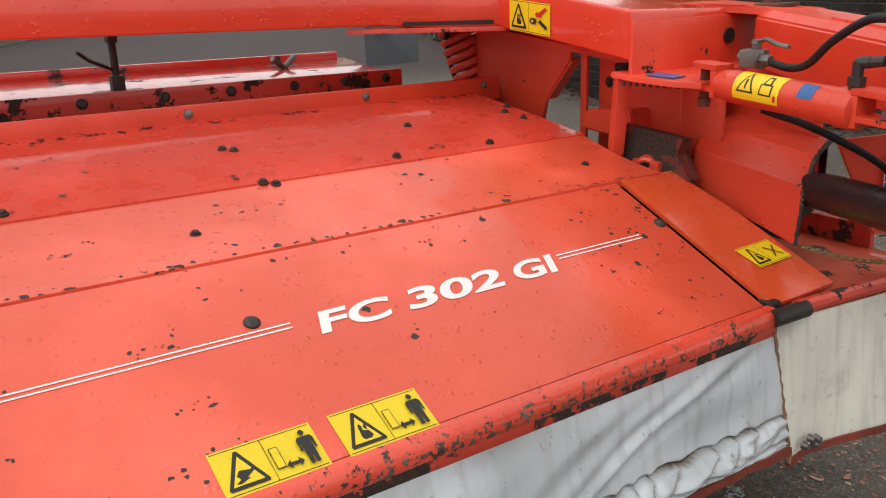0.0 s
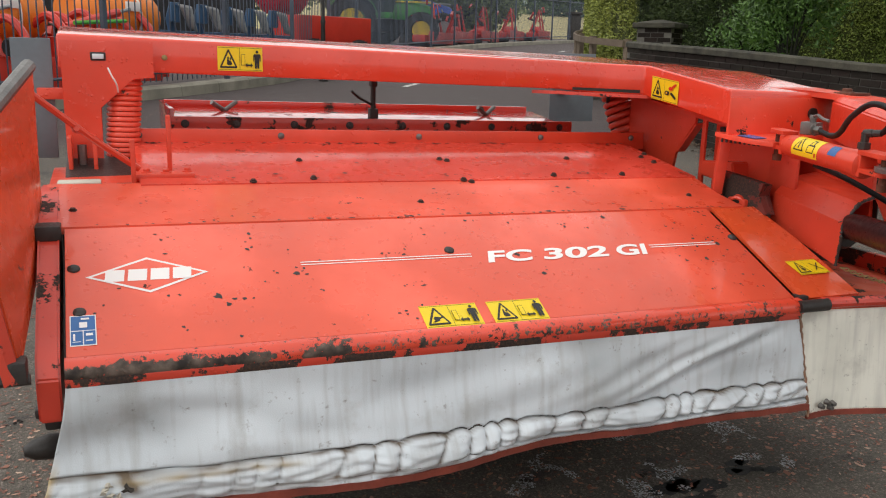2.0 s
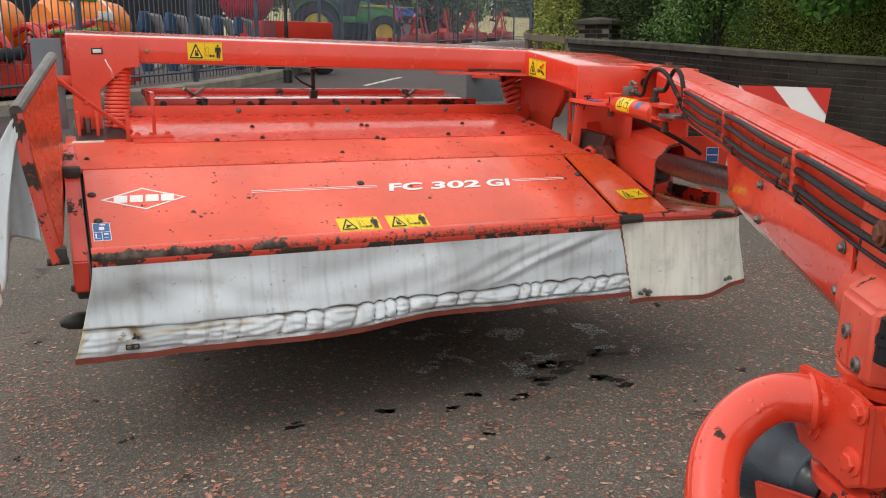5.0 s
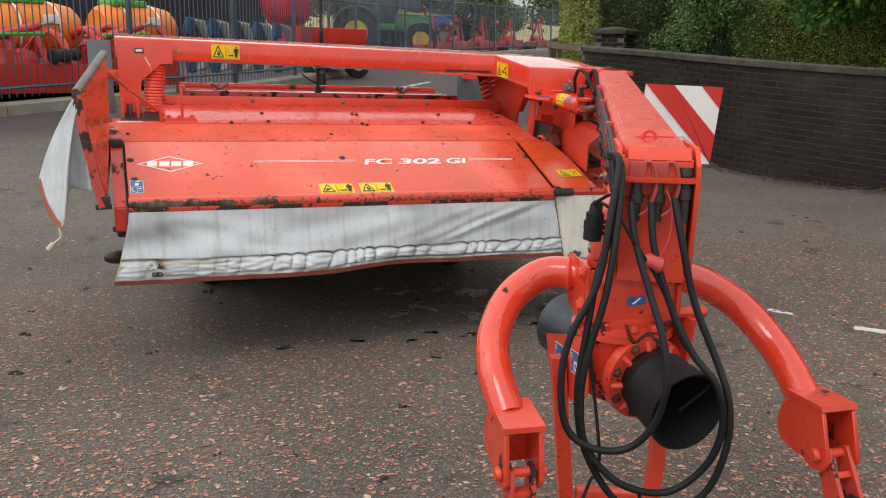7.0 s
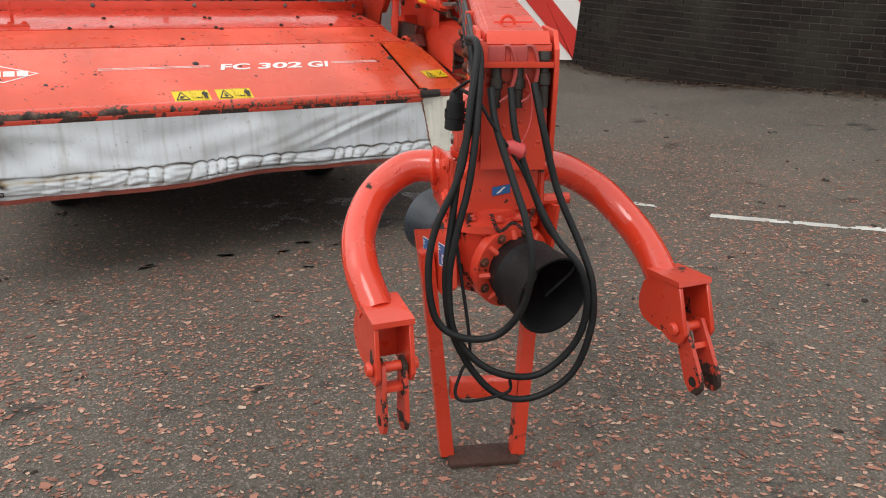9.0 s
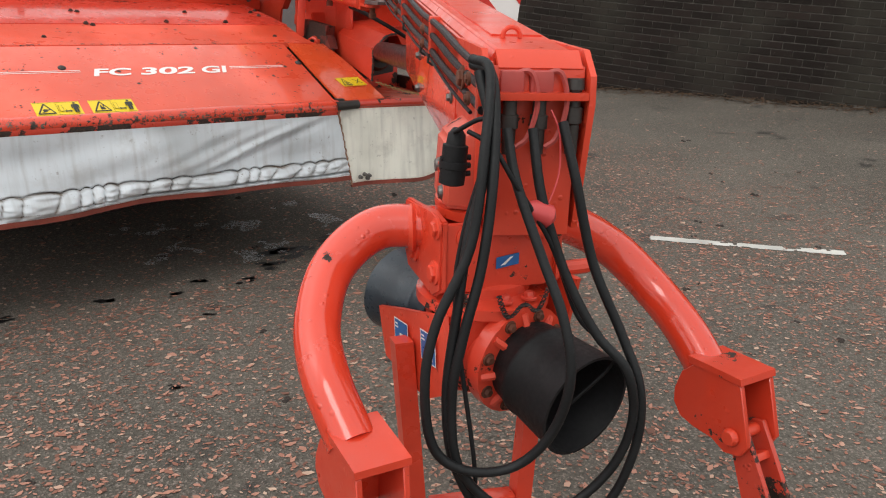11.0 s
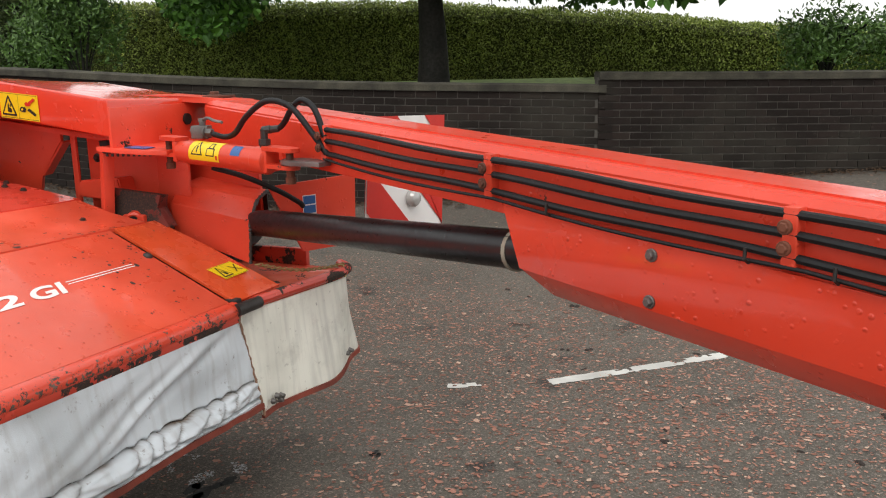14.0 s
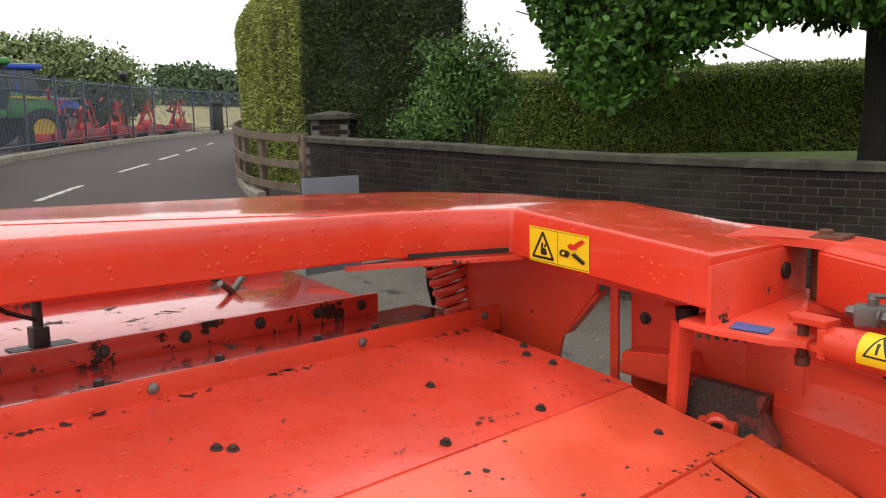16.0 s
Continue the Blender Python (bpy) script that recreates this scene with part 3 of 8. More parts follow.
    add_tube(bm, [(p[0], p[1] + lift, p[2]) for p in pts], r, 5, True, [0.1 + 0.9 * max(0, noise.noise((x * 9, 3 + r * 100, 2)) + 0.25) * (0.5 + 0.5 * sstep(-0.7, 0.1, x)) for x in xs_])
part("crease_dark", bm, M_SKIRT_DARK, front_skirt, "dark cords of dirt and painted shade in the puckered folds", 60, SKEW)
# frayed tear near the outer corner, its hole painted as a dark piece
rng = random.Random(9)
for k, (mat, cx, ct) in enumerate(((M_SKIRT_DARK, 0.05, 0.80), (M_CREAM, 0.012, 0.77), (M_CREAM, 0.02, 0.835), (M_CREAM, 0.034, 0.85), (M_CREAM, 0.005, 0.80))):
    bm = bm_new()
    c = Vector(skirt_point(-1.0 + cx, ct))
    ring_ = []
    for i in range(11):
        a = i * 2 * math.pi / 11
        r = (0.018 if mat is M_SKIRT_DARK else 0.014) * rng.uniform(0.35, 1.2)
        ring_.append(c + Vector((math.cos(a) * r, -0.006 - rng.uniform(0, 0.008), math.sin(a) * r * 0.8)))
    cv = bm.verts.new(c + Vector((0, -0.012, 0)))
    vs = [bm.verts.new(p_) for p_ in ring_]
    for i in range(11):
        bm.faces.new((cv, vs[i], vs[(i + 1) % 11]))
    part("frayed_tear", bm, mat, front_skirt, "piece of a frayed tear, its hole a dark patch", 0, SKEW)
q = Vector(skirt_point(-0.955, 0.905))
bm = bm_new()
add_box(bm, (q.x - 0.024, q.y - 0.006, q.z - 0.011), (q.x + 0.024, q.y + 0.004, q.z + 0.011), 0.008)
plate_ = part("eyelet_plate", bm, M_DARK, front_skirt, "dark eyelet plate", shape=SKEW)
for off in (-0.012, 0.012):
    bm = bm_new()
    add_lathe(bm, q + Vector((off, -0.004, 0)), q + Vector((off, -0.009, 0)), [(0, 0.008), (0.6, 0.0075), (1, 0.004)], 12)
    part("eyelet", bm, M_STEEL, front_skirt, "steel eyelet", shape=SKEW)

# end skirt, turning the corner
EDGE = smooth_path([(1.105, -0.612, 0), (1.3, -0.635, 0), (1.52, -0.66, 0), (1.68, -0.672, 0), (1.765, -0.645, 0), (1.795, -0.56, 0), (1.8, -0.3, 0), (1.8, 0.3, 0)], 18)
EDGE = EDGE[:-1:1]
bm = bm_new()
grid = []
for j in range(29):
    t = j / 28
    row = []
    for i, e in enumerate(EDGE):
        out = 0.03 * t + 0.012 * math.sin(i * 0.16 + 2 * t) * t + 0.012 * noise.noise((i * 0.06, t * 2, 8)) * t
        nx, ny = (0.0, -1.0) if e.x < 1.7 else ((e.x - 1.6), (e.y + 0.45) * 0.6)
        ln = math.hypot(nx, ny) or 1
        z = 0.775 + (0.415 + 0.05 * sstep(1.5, 1.8, e.x) - 0.775) * t
        row.append(bm.verts.new((e.x + 0.05 * t * (1 - sstep(1.1, 1.35, e.x)) + out * nx / ln, e.y + out * ny / ln, z)))
    grid.append(row)
for a, b_ in zip(grid, grid[1:]):
    for i in range(len(EDGE) - 1):
        bm.faces.new((a[i], a[i + 1], b_[i + 1], b_[i]))
end_hem = [v.co.copy() for v in grid[-1]]
seam_line = [grid[j][0].co.copy() for j in range(29)]
end_skirt = part("end_skirt", bm, M_CANVAS2, mower, "yellowed white canvas end skirt", 80, SKEW)
sol = end_skirt.modifiers.new("cloth", "SOLIDIFY")
sol.thickness = 0.004
bm = hem_band(end_hem, 0.012)
part("hem", bm, M_HEM, end_skirt, "red-brown hem", 60, SKEW)
bm = bm_new()
add_tube(bm, [v + Vector((0.003 * math.sin(i * 2.2), -0.006, 0)) for i, v in enumerate(seam_line)], 0.0045, 6)
part("seam_cord", bm, plain("rusty_twine", (0.3, 0.17, 0.11), 0.9, 0, 0.5, 80, 0.6), end_skirt, "rusty twine seam", 60, SKEW)
for k, (a, t) in enumerate(((1.2, 0.93), (1.225, 0.9), (1.25, 0.92), (1.24, 0.955), (1.66, 0.83), (1.69, 0.82))):
    bm = bm_new()
    add_lathe(bm, (a, -0.655 - 0.03 * t + (0.022 if a < 1.3 else -0.012), 0.775 - 0.35 * t), (a, -0.672 - 0.03 * t + (0.022 if a < 1.3 else -0.012), 0.775 - 0.35 * t), [(0, 0.011), (1, 0.007)], 12)
    part("eyelet", bm, M_STEEL, end_skirt, shape=SKEW)

# raised side guard with its hanging skirt
G0, G1, G2, G3 = Vector((-1.21, -0.60, 0.825)), Vector((-1.18, 0.06, 0.985)), Vector((-1.176, 0.10, 1.475)), Vector((-1.298, -0.53, 1.30))
bm = bm_new()
add_plate(bm, [G3, G2, G1, G0], 0.012, 0.003)
guard = part("side_guard", bm, M_ORANGE, mower, "raised orange side guard, folded up")
bm = bm_new()
add_tube(bm, [G3 + Vector((0, -0.02, 0.01)), G2 + Vector((0, 0.01, 0.012))], 0.021, 10)
part("guard_bar", bm, M_STEEL, guard, "bare grey steel bar")
bm = bm_new()
add_tube(bm, [G3 + Vector((0, -0.015, 0)), G3.lerp(G0, 0.35) + Vector((-0.012, -0.012, 0)), G0 + Vector((-0.005, -0.02, -0.03))], 0.022, 6)
part("guard_edge", bm, M_CHIP, guard, "blackened worn guard edge")
LOWER = smooth_path([(-1.487, -0.50, 0.912), (-1.462, -0.55, 0.80), (-1.408, -0.60, 0.706), (-1.375, -0.60, 0.76), (-1.358, -0.50, 0.868), (-1.31, -0.53, 0.872), (-1.262, -0.585, 0.868)], 8)
bm = bm_new()
rows = []
for j in range(29):
    t = j / 28
    row = []
    for i, e in enumerate(LOWER):
        w = i / (len(LOWER) - 1)
        top = (G3 + Vector((-0.012, -0.03, -0.01))).lerp(G3.lerp(G0, 0.2) + Vector((-0.012, -0.03, 0)), w)
        q = top.lerp(e, t)
        sway = 0.02 * math.sin(7 * w + 1.2) * math.sin(math.pi * t) + 0.010 * noise.noise((w * 4, t * 3, 2))
        row.append(bm.verts.new(q + Vector((-0.018 * math.sin(math.pi * t) * (1 - w), sway, 0))))
    rows.append(row)
for a, b_ in zip(rows, rows[1:]):
    for i in range(len(LOWER) - 1):
        bm.faces.new((a[i], a[i + 1], b_[i + 1], b_[i]))
side_skirt = part("side_skirt", bm, M_CANVAS, guard, "white canvas hanging from the raised guard", 80)
side_skirt.modifiers.new("cloth", "SOLIDIFY").thickness = 0.004
bm = bm_new()
band_ = LOWER[:18]
loft(bm, [[p + Vector((0.0, -0.004, 0)), p + Vector((0.0, 0.006, 0)), p.lerp(G3, 0.055) + Vector((0.0, 0.006, 0)), p.lerp(G3, 0.055) + Vector((0, -0.006, 0))] for p in band_])
part("hem", bm, plain("orange_brown_hem", (0.4, 0.12, 0.05), 0.6, 0.0, 0.4, 50, 0.3), guard, "orange-brown hem", 60)
bm = bm_new()
add_tube(bm, smooth_path([(-1.408, -0.60, 0.71), (-1.405, -0.60, 0.67), (-1.43, -0.60, 0.645), (-1.455, -0.60, 0.62)], 4), 0.006, 6)
add_tube(bm, [(-1.437, -0.60, 0.64), (-1.462, -0.60, 0.612)], 0.013, 8)
part("strap_end", bm, M_CREAM, guard, "frayed cream strap end", 60)
bm = bm_new()
add_box(bm, (-1.228, -0.635, 0.795), (-1.185, -0.575, 0.85), 0.008)
add_rod(bm, (-1.25, -0.61, 0.80), (-1.18, -0.61, 0.80), 0.013, 10)
part("guard_catch", bm, M_DARK, guard, "black greasy catch")
bm = bm_new()
add_tube(bm, [(-1.19, 0.12, 1.42), (-1.02, 0.19, 1.27), (-0.885, 0.24, 1.165)], 0.0105, 8)
add_hex(bm, (-1.06, 0.175, 1.30), (0, -1, 0.2), 0.011, 0.014)
part("guard_stay", bm, M_RED, mower, "slim red stay rod")

# latch plate by the end of the hood
bm = bm_new()
add_box(bm, (-0.90, 0.24, 1.125), (-0.71, 0.33, 1.145), 0.004)
add_box(bm, (-0.91, 0.22, 1.05), (-0.895, 0.24, 1.26), 0.003)
add_box(bm, (-0.79, 0.32, 1.12), (-0.775, 0.335, 1.33), 0.003)
for x, y in ((-0.86, 0.29), (-0.80, 0.27), (-0.73, 0.29)):
    add_hex(bm, (x, y, 1.145), (0, 0, 1), 0.012, 0.014)
part("latch_plate", bm, M_RED, mower)
bm = bm_new()
add_box(bm, (-0.955, 0.185, 1.09), (-0.90, 0.235, 1.122), 0.004)
part("slot", bm, M_BLACK, mower)
bm = bm_new()
add_box(bm, (-1.13, 0.22, 1.10), (-1.0, 0.3, 1.128), 0.006)
part("taped_joint", bm, M_CREAM, mower, "cream tape on a joint")
bm = bm_new()
add_rod(bm, (-1.27, 0.16, 1.06), (-1.14, 0.16, 1.06), 0.03, 12)
part("pivot_boss", bm, M_RUBBER, mower)
bm = bm_new()
add_box(bm, (-1.155, 0.185, 1.03), (-0.88, 0.68, 1.118), 0.006)
part("side_shelf", bm, M_RED, mower)

# ---- lift beam ----
def ztop(x, y):
    return 1.557 - 0.027 * x + 0.08 * max(0.0, y - 0.65) - (0.0 if y > 0.5 else (0.5 - y) * 0.13)


PLAN = [(-1.115, 0.65), (0.875, 0.65), (1.06, 0.615), (1.235, 0.525), (1.20, -0.08), (1.75, -0.08), (1.78, 0.5), (1.66, 0.86), (1.35, 1.02), (1.0, 1.07), (-1.115, 1.05)]
bm = bm_new()
rows = loft(bm, [[(x, y, 0.0) for x, y in PLAN], [(x, y, 1.0) for x, y in PLAN]])
for cut in (0.65, 0.5):
    bmesh.ops.bisect_plane(bm, geom=bm.faces[:] + bm.edges[:] + bm.verts[:], plane_co=(0, cut, 0), plane_no=(0, 1, 0), dist=0.0005)
rim = [e for e in bm.edges if abs(e.verts[0].co.z - e.verts[1].co.z) > 0.5 and len(e.link_faces) == 2 and e.calc_face_angle(0.0) > 0.1]
rim += [e for e in bm.edges if abs(e.verts[0].co.z - e.verts[1].co.z) < 0.5 and len(e.link_faces) == 2 and e.calc_face_angle(0.0) > 1.0]
for v in bm.verts:
    x, y = v.co.x, v.co.y
    v.co.z = ztop(x, y) if v.co.z > 0.5 else ztop(x, min(y, 0.65)) - (0.132 if y < 0.6 or x > 0.9 else 0.121)
bmesh.ops.bevel(bm, geom=rim, offset=0.011, segments=3, affect="EDGES", profile=0.6)
beam = part("lift_beam", bm, M_BEAM, mower, "bright red box-section lift beam beaded with rain")
bm = bm_new()
add_plate(bm, [(0.76, 0.67, 1.409), (0.88, 0.632, 1.406), (1.255, 0.488, 1.396), (1.27, 0.54, 1.396), (1.0, 0.68, 1.403)], 0.014, 0.002)
part("beam_ledge", bm, M_WORN, beam)
bm = bm_new()
add_plate(bm, [(0.93, 0.617, 1.412), (1.21, 0.514, 1.404), (1.21, 0.514, 1.418), (0.93, 0.617, 1.424)], 0.004)
part("slot", bm, M_BLACK, beam, "dark open slot")
bm = bm_new()
add_lathe(bm, (1.262, -0.074, 1.36), (1.262, -0.0825, 1.36), [(0, 0.008), (1, 0.008)], 10)
part("hole", bm, M_BLACK, beam)
# left leg with gusset
bm = bm_new()
add_plate(bm, [(-1.105, 0.642, 1.565), (-0.80, 0.642, 1.565), (-0.80, 0.642, 1.44), (-0.87, 0.642, 1.435), (-0.985, 0.642, 1.335), (-0.985, 0.642, 1.08), (-1.105, 0.642, 1.08)], 0.012, 0.003)
add_box(bm, (-1.105, 0.642, 1.08), (-1.095, 0.72, 1.55), 0.003)
leg_plate = part("beam_leg", bm, M_BEAM, mower, "red leg with a gusset, paint burnt black at the bend")
bm = bm_new()
for cx, cz, r in ((-1.075, 1.385, 0.02), (-1.062, 1.355, 0.024), (-1.04, 1.34, 0.022), (-1.01, 1.345, 0.018), (-0.99, 1.352, 0.014), (-1.08, 1.41, 0.012)):
    add_lathe(bm, (cx, 0.645, cz), (cx, 0.639, cz), [(0, r), (1, r * 0.9)], 9)
part("bare_patch", bm, M_DARK, leg_plate, "blackened bare patch")
bm = bm_new()
add_box(bm, (-1.01, 0.626, 1.497), (-0.958, 0.644, 1.527), 0.005)
lamp_case = part("marker_lamp", bm, M_BLACK, leg_plate, "small clear marker lamp in a black case")
bm = bm_new()
add_box(bm, (-1.003, 0.620, 1.503), (-0.965, 0.627, 1.521), 0.003)
part("lens", bm, plain("clear_lamp_lens", (0.65, 0.68, 0.7), 0.15, 0.0, 0.1, 40, 0.1), lamp_case)
bm = bm_new()
add_tube(bm, smooth_path([(-0.955, 0.565, 1.475), (-0.945, 0.56, 1.45), (-0.93, 0.565, 1.42), (-0.925, 0.6, 1.39)], 5), 0.003, 6)
part("lamp_wire", bm, M_WHITE, leg_plate)
for x in (-0.815, -0.76):
    bm = bm_new()
    add_hex(bm, (x, 0.642, 1.512), (0, -1, 0), 0.007, 0.008)
    part("bolt", bm, M_CHAIN, leg_plate)
for x in (-1.1, -1.02):
    bm = bm_new()
    add_box(bm, (x, 0.50, 1.06), (x + 0.014, 0.62, 1.24), 0.004)
    part("lug", bm, M_RED, leg_plate)
bm = bm_new()
add_rod(bm, (-1.055, 0.56, 1.06), (-1.055, 0.57, 1.21), 0.016, 10)
part("link_rod", bm, M_STEEL, leg_plate)


def spring(name, a, b, radius, wire, turns, parent):
    bm = bm_new()
    a, b = Vector(a), Vector(b)
    d = (b - a).normalized()
    u = d.cross(Vector((0, 1, 0))).normalized()
    v = d.cross(u)
    pts = [a.lerp(b, k / (turns * 14)) + (u * math.cos(k * 2 * math.pi / 14) + v * math.sin(k * 2 * math.pi / 14)) * radius for k in range(turns * 14 + 1)]
    add_tube(bm, pts, wire, 6)
    return part(name, bm, M_RED, parent, "red coil spring", 60)


spring("coil_spring", (-0.895, 0.70, 1.44), (-0.925, 0.68, 1.09), 0.052, 0.0092, 19, mower)
spring("coil_spring", (1.36, 0.95, 1.42), (1.43, 0.885, 1.13), 0.062, 0.0145, 9, mower)

# swinging frame under the beam at the gearbox end
bm = bm_new()
add_plate(bm, [(1.39, 0.84, 1.42), (1.39, 0.84, 1.05), (1.39, 0.49, 1.05), (1.39, 0.465, 1.155), (1.39, 0.35, 1.285), (1.39, 0.35, 1.42)], 0.014, 0.003)
add_plate(bm, [(1.392, 0.465, 1.156), (1.392, 0.35, 1.286), (1.43, 0.345, 1.29), (1.43, 0.46, 1.16)], 0.01, 0.002)
part("swing_frame", bm, M_RED, mower, "red swing frame with a slanting cut under the beam")
bm = bm_new()
add_plate(bm, [(1.36, 0.0, 1.30), (1.36, 0.95, 1.405), (1.70, 0.85, 1.39), (1.72, -0.02, 1.29)][::-1], 0.02, 0.003)
part("frame_roof", bm, M_RED, mower)
bm = bm_new()
add_box(bm, (1.66, -0.36, 0.92), (1.68, 0.27, 1.27), 0.004)
part("frame_back", bm, M_RED, mower)
bm = bm_new()
add_box(bm, (1.40, 0.288, 0.9), (1.412, 0.314, 1.36), 0.003)
part("frame_post", bm, M_RED, mower)
bm = bm_new()
add_box(bm, (1.44, -0.06, 0.85), (1.46, 0.272, 1.36), 0.006)
add_box(bm, (1.442, -0.2, 0.85), (1.458, -0.05, 1.25), 0.004)
part("frame_cheek", bm, M_RED, mower)
bm = bm_new()
add_hex(bm, (1.44, 0.225, 1.22), (-1, 0, 0), 0.012, 0.012)
part("bolt", bm, M_DARK, mower)
bm = bm_new()
loft(bm, [[(1.36, 0.262, z - 0.06), (1.36, 0.25, z), (1.36, 0.06, z + 0.015), (1.36, 0.04, z - 0.08)] if k == 0 else [(1.6, 0.262, z - 0.06), (1.6, 0.25, z), (1.6, 0.06, z + 0.015), (1.6, 0.04, z - 0.08)] for k, z in ((0, 1.14), (1, 1.14))])
bmesh.ops.bevel(bm, geom=bm.edges[:], offset=0.006, segments=2, affect="EDGES")
part("gear_cover", bm, M_RED, mower)
bm = bm_new()
add_plate(bm, [(1.255, 0.035, 1.035), (1.29, 0.02, 1.035), (1.305, 0.01, 1.265), (1.27, 0.03, 1.265)], 0.035, 0.003)
part("stop_strut", bm, M_RED, mower)
bm = bm_new()
add_lathe(bm, (1.285, 0.02, 1.255), (1.285, 0.02, 1.30), [(0, 0.018), (0.3, 0.026), (1, 0.028)], 14)
part("rubber_buffer", bm, M_RUBBER, mower)

# pivot plates and tilt cylinder
bm = bm_new()
pv = smooth_path([(1.36, 0.12, 1.462), (1.58, -0.06, 1.448), (1.625, -0.22, 1.436), (1.68, -0.275, 1.431), (1.75, -0.285, 1.428), (1.82, -0.24, 1.428), (1.84, -0.1, 1.436), (1.78, 0.15, 1.458)], 5)
add_plate(bm, pv, 0.022, 0.004)
pivot = part("pivot_plate", bm, M_RED, mower)
bm = bm_new()
add_plate(bm, [(p.x, p.y, p.z - 0.165) for p in pv], 0.02, 0.004)
part("pivot_plate", bm, M_RED, mower)
bm = bm_new()
add_box(bm, (1.66, -0.2, 1.435), (1.77, -0.12, 1.446), 0.004)
add_hex(bm, (1.70, -0.15, 1.445), (0, 0, 1), 0.02, 0.016)
add_rod(bm, (1.70, -0.15, 1.25), (1.70, -0.15, 1.44), 0.035, 16)
part("pivot_pin", bm, M_RUST, mower)
bm = bm_new()
add_box(bm, (1.2015, -0.0835, 1.268), (1.75, -0.07, 1.42), 0.002)
add_plate(bm, [(1.21, 0.0, 1.285), (1.195, -0.10, 1.28), (1.20, -0.22, 1.275), (1.235, -0.285, 1.272), (1.29, -0.285, 1.272), (1.36, -0.2, 1.275), (1.52, -0.18, 1.28), (1.74, -0.09, 1.285), (1.74, 0.0, 1.285)], 0.016, 0.003)
bracket = part("cylinder_bracket", bm, M_RED, mower)
bm = bm_new()
for k in range(9):
    add_box(bm, (1.197 + 0.004 * k, -0.06 - 0.02 * k, 1.252), (1.202 + 0.004 * k, -0.052 - 0.02 * k, 1.262), 0, None)
part("worn_notches", bm, M_DARK, bracket)
bm = bm_new()
add_plate(bm, [(1.215, -0.12, 1.2835), (1.225, -0.205, 1.2795), (1.285, -0.195, 1.2795), (1.285, -0.105, 1.2835)], 0.002)
part("serial_plate", bm, M_BLUE, bracket, "small blue plate")
bm = bm_new()
add_lathe(bm, (1.60, -0.086, 1.36), (1.60, -0.0935, 1.36), [(0, 0.022), (1, 0.022)], 14)
part("hole", bm, M_BLACK, bracket)
C0, C1 = Vector((1.272, -0.315, 1.268)), Vector((1.187, -0.735, 1.249))
d = (C1 - C0).normalized()
bm = bm_new()
add_lathe(bm, C0, C1, [(0, 0.024), (0.02, 0.036), (0.10, 0.039), (0.11, 0.0405), (0.86, 0.0405), (0.87, 0.044), (0.98, 0.044), (1.0, 0.03)], 22)
cyl = part("tilt_cylinder", bm, M_RED, mower, "red hydraulic cylinder")


def yoke(base, dirn, length, name):
    """Two rounded plates of a clevis, reaching from base along dirn."""
    s_ = dirn.cross(Vector((0, 0, 1))).normalized()
    out = [(-0.03, -0.01), (-0.031, length * 0.7)] + [(-0.031 * math.cos(a), length * 0.7 + 0.031 * math.sin(a)) for a in np.linspace(0.4, 2.74, 7)] + [(0.031, length * 0.7), (0.03, -0.01)]
    for z in (0.034, -0.02):
        bm = bm_new()
        add_plate(bm, [base + s_ * a + dirn * b_ + Vector((0, 0, z)) for a, b_ in out], 0.014, 0.003)
        part(name, bm, M_RED, cyl)
    bm = bm_new()
    add_box(bm, (-0.03, -0.012, -0.034), (0.03, 0.008, 0.034), 0.004, Matrix.Translation(base) @ pose(0, 0, 0, 0, 0, math.degrees(math.atan2(dirn.y, dirn.x)) - 90))
    part(name, bm, M_RED, cyl)
    bm = bm_new()
    e = base + dirn * length * 0.68
    add_lathe(bm, e + Vector((0, 0, 0.044)), e + Vector((0, 0, -0.065)), [(0, 0.012), (0.04, 0.016), (0.1, 0.016), (0.11, 0.012), (0.8, 0.013), (0.81, 0.017), (1, 0.016)], 12)
    part("pin", bm, M_RUST, cyl)


yoke(C0, -d, 0.085, "clevis")
yoke(C1, d, 0.12, "clevis")
bm = bm_new()
add_plate(bm, [(1.215, -0.77, 1.257), (1.155, -0.79, 1.257), (1.12, -0.83, 1.257), (1.10, -0.96, 1.257), (1.17, -0.97, 1.257), (1.235, -0.83, 1.257)], 0.014, 0.003)
part("tongue_lug", bm, M_STEEL, mower)

# ---- tongue ----
TA, TD, TN = Vector((1.146, -0.954, 0)), Vector((-0.496, -0.868, 0)), Vector((0.868, -0.496, 0))


def tz(s):
    return 1.382 - 0.056 * s


def tong(s, p, z):
    """A place along the tongue: s ahead of the first hose clamp, p across to its right, z up."""
    v = TA + TD * s + TN * p
    return Vector((v.x, v.y, z))


bm = bm_new()
rings = []
for s, h in ((-0.93, 0.16), (-0.3, 0.165), (0.5, 0.155), (1.7, 0.155), (2.19, 0.155)):
    t = tz(s)
    rings.append([tong(s, 0.018, t - h), tong(s, 0.018, t - 0.022), tong(s, 0.034, t), tong(s, 0.178, t), tong(s, 0.194, t - 0.018), tong(s, 0.194, t - h)])
loft(bm, rings)
bmesh.ops.bevel(bm, geom=bm.edges[:], offset=0.005, segments=2, affect="EDGES")
tongue = part("tongue", bm, M_TONGUE, mower, "long bright red box-section drawbar tongue, wet on top")
bm = bm_new()
rings = []
for s in np.linspace(-0.6, 2.0, 30):
    w = 0.006 * noise.noise((s * 4, 0, 0))
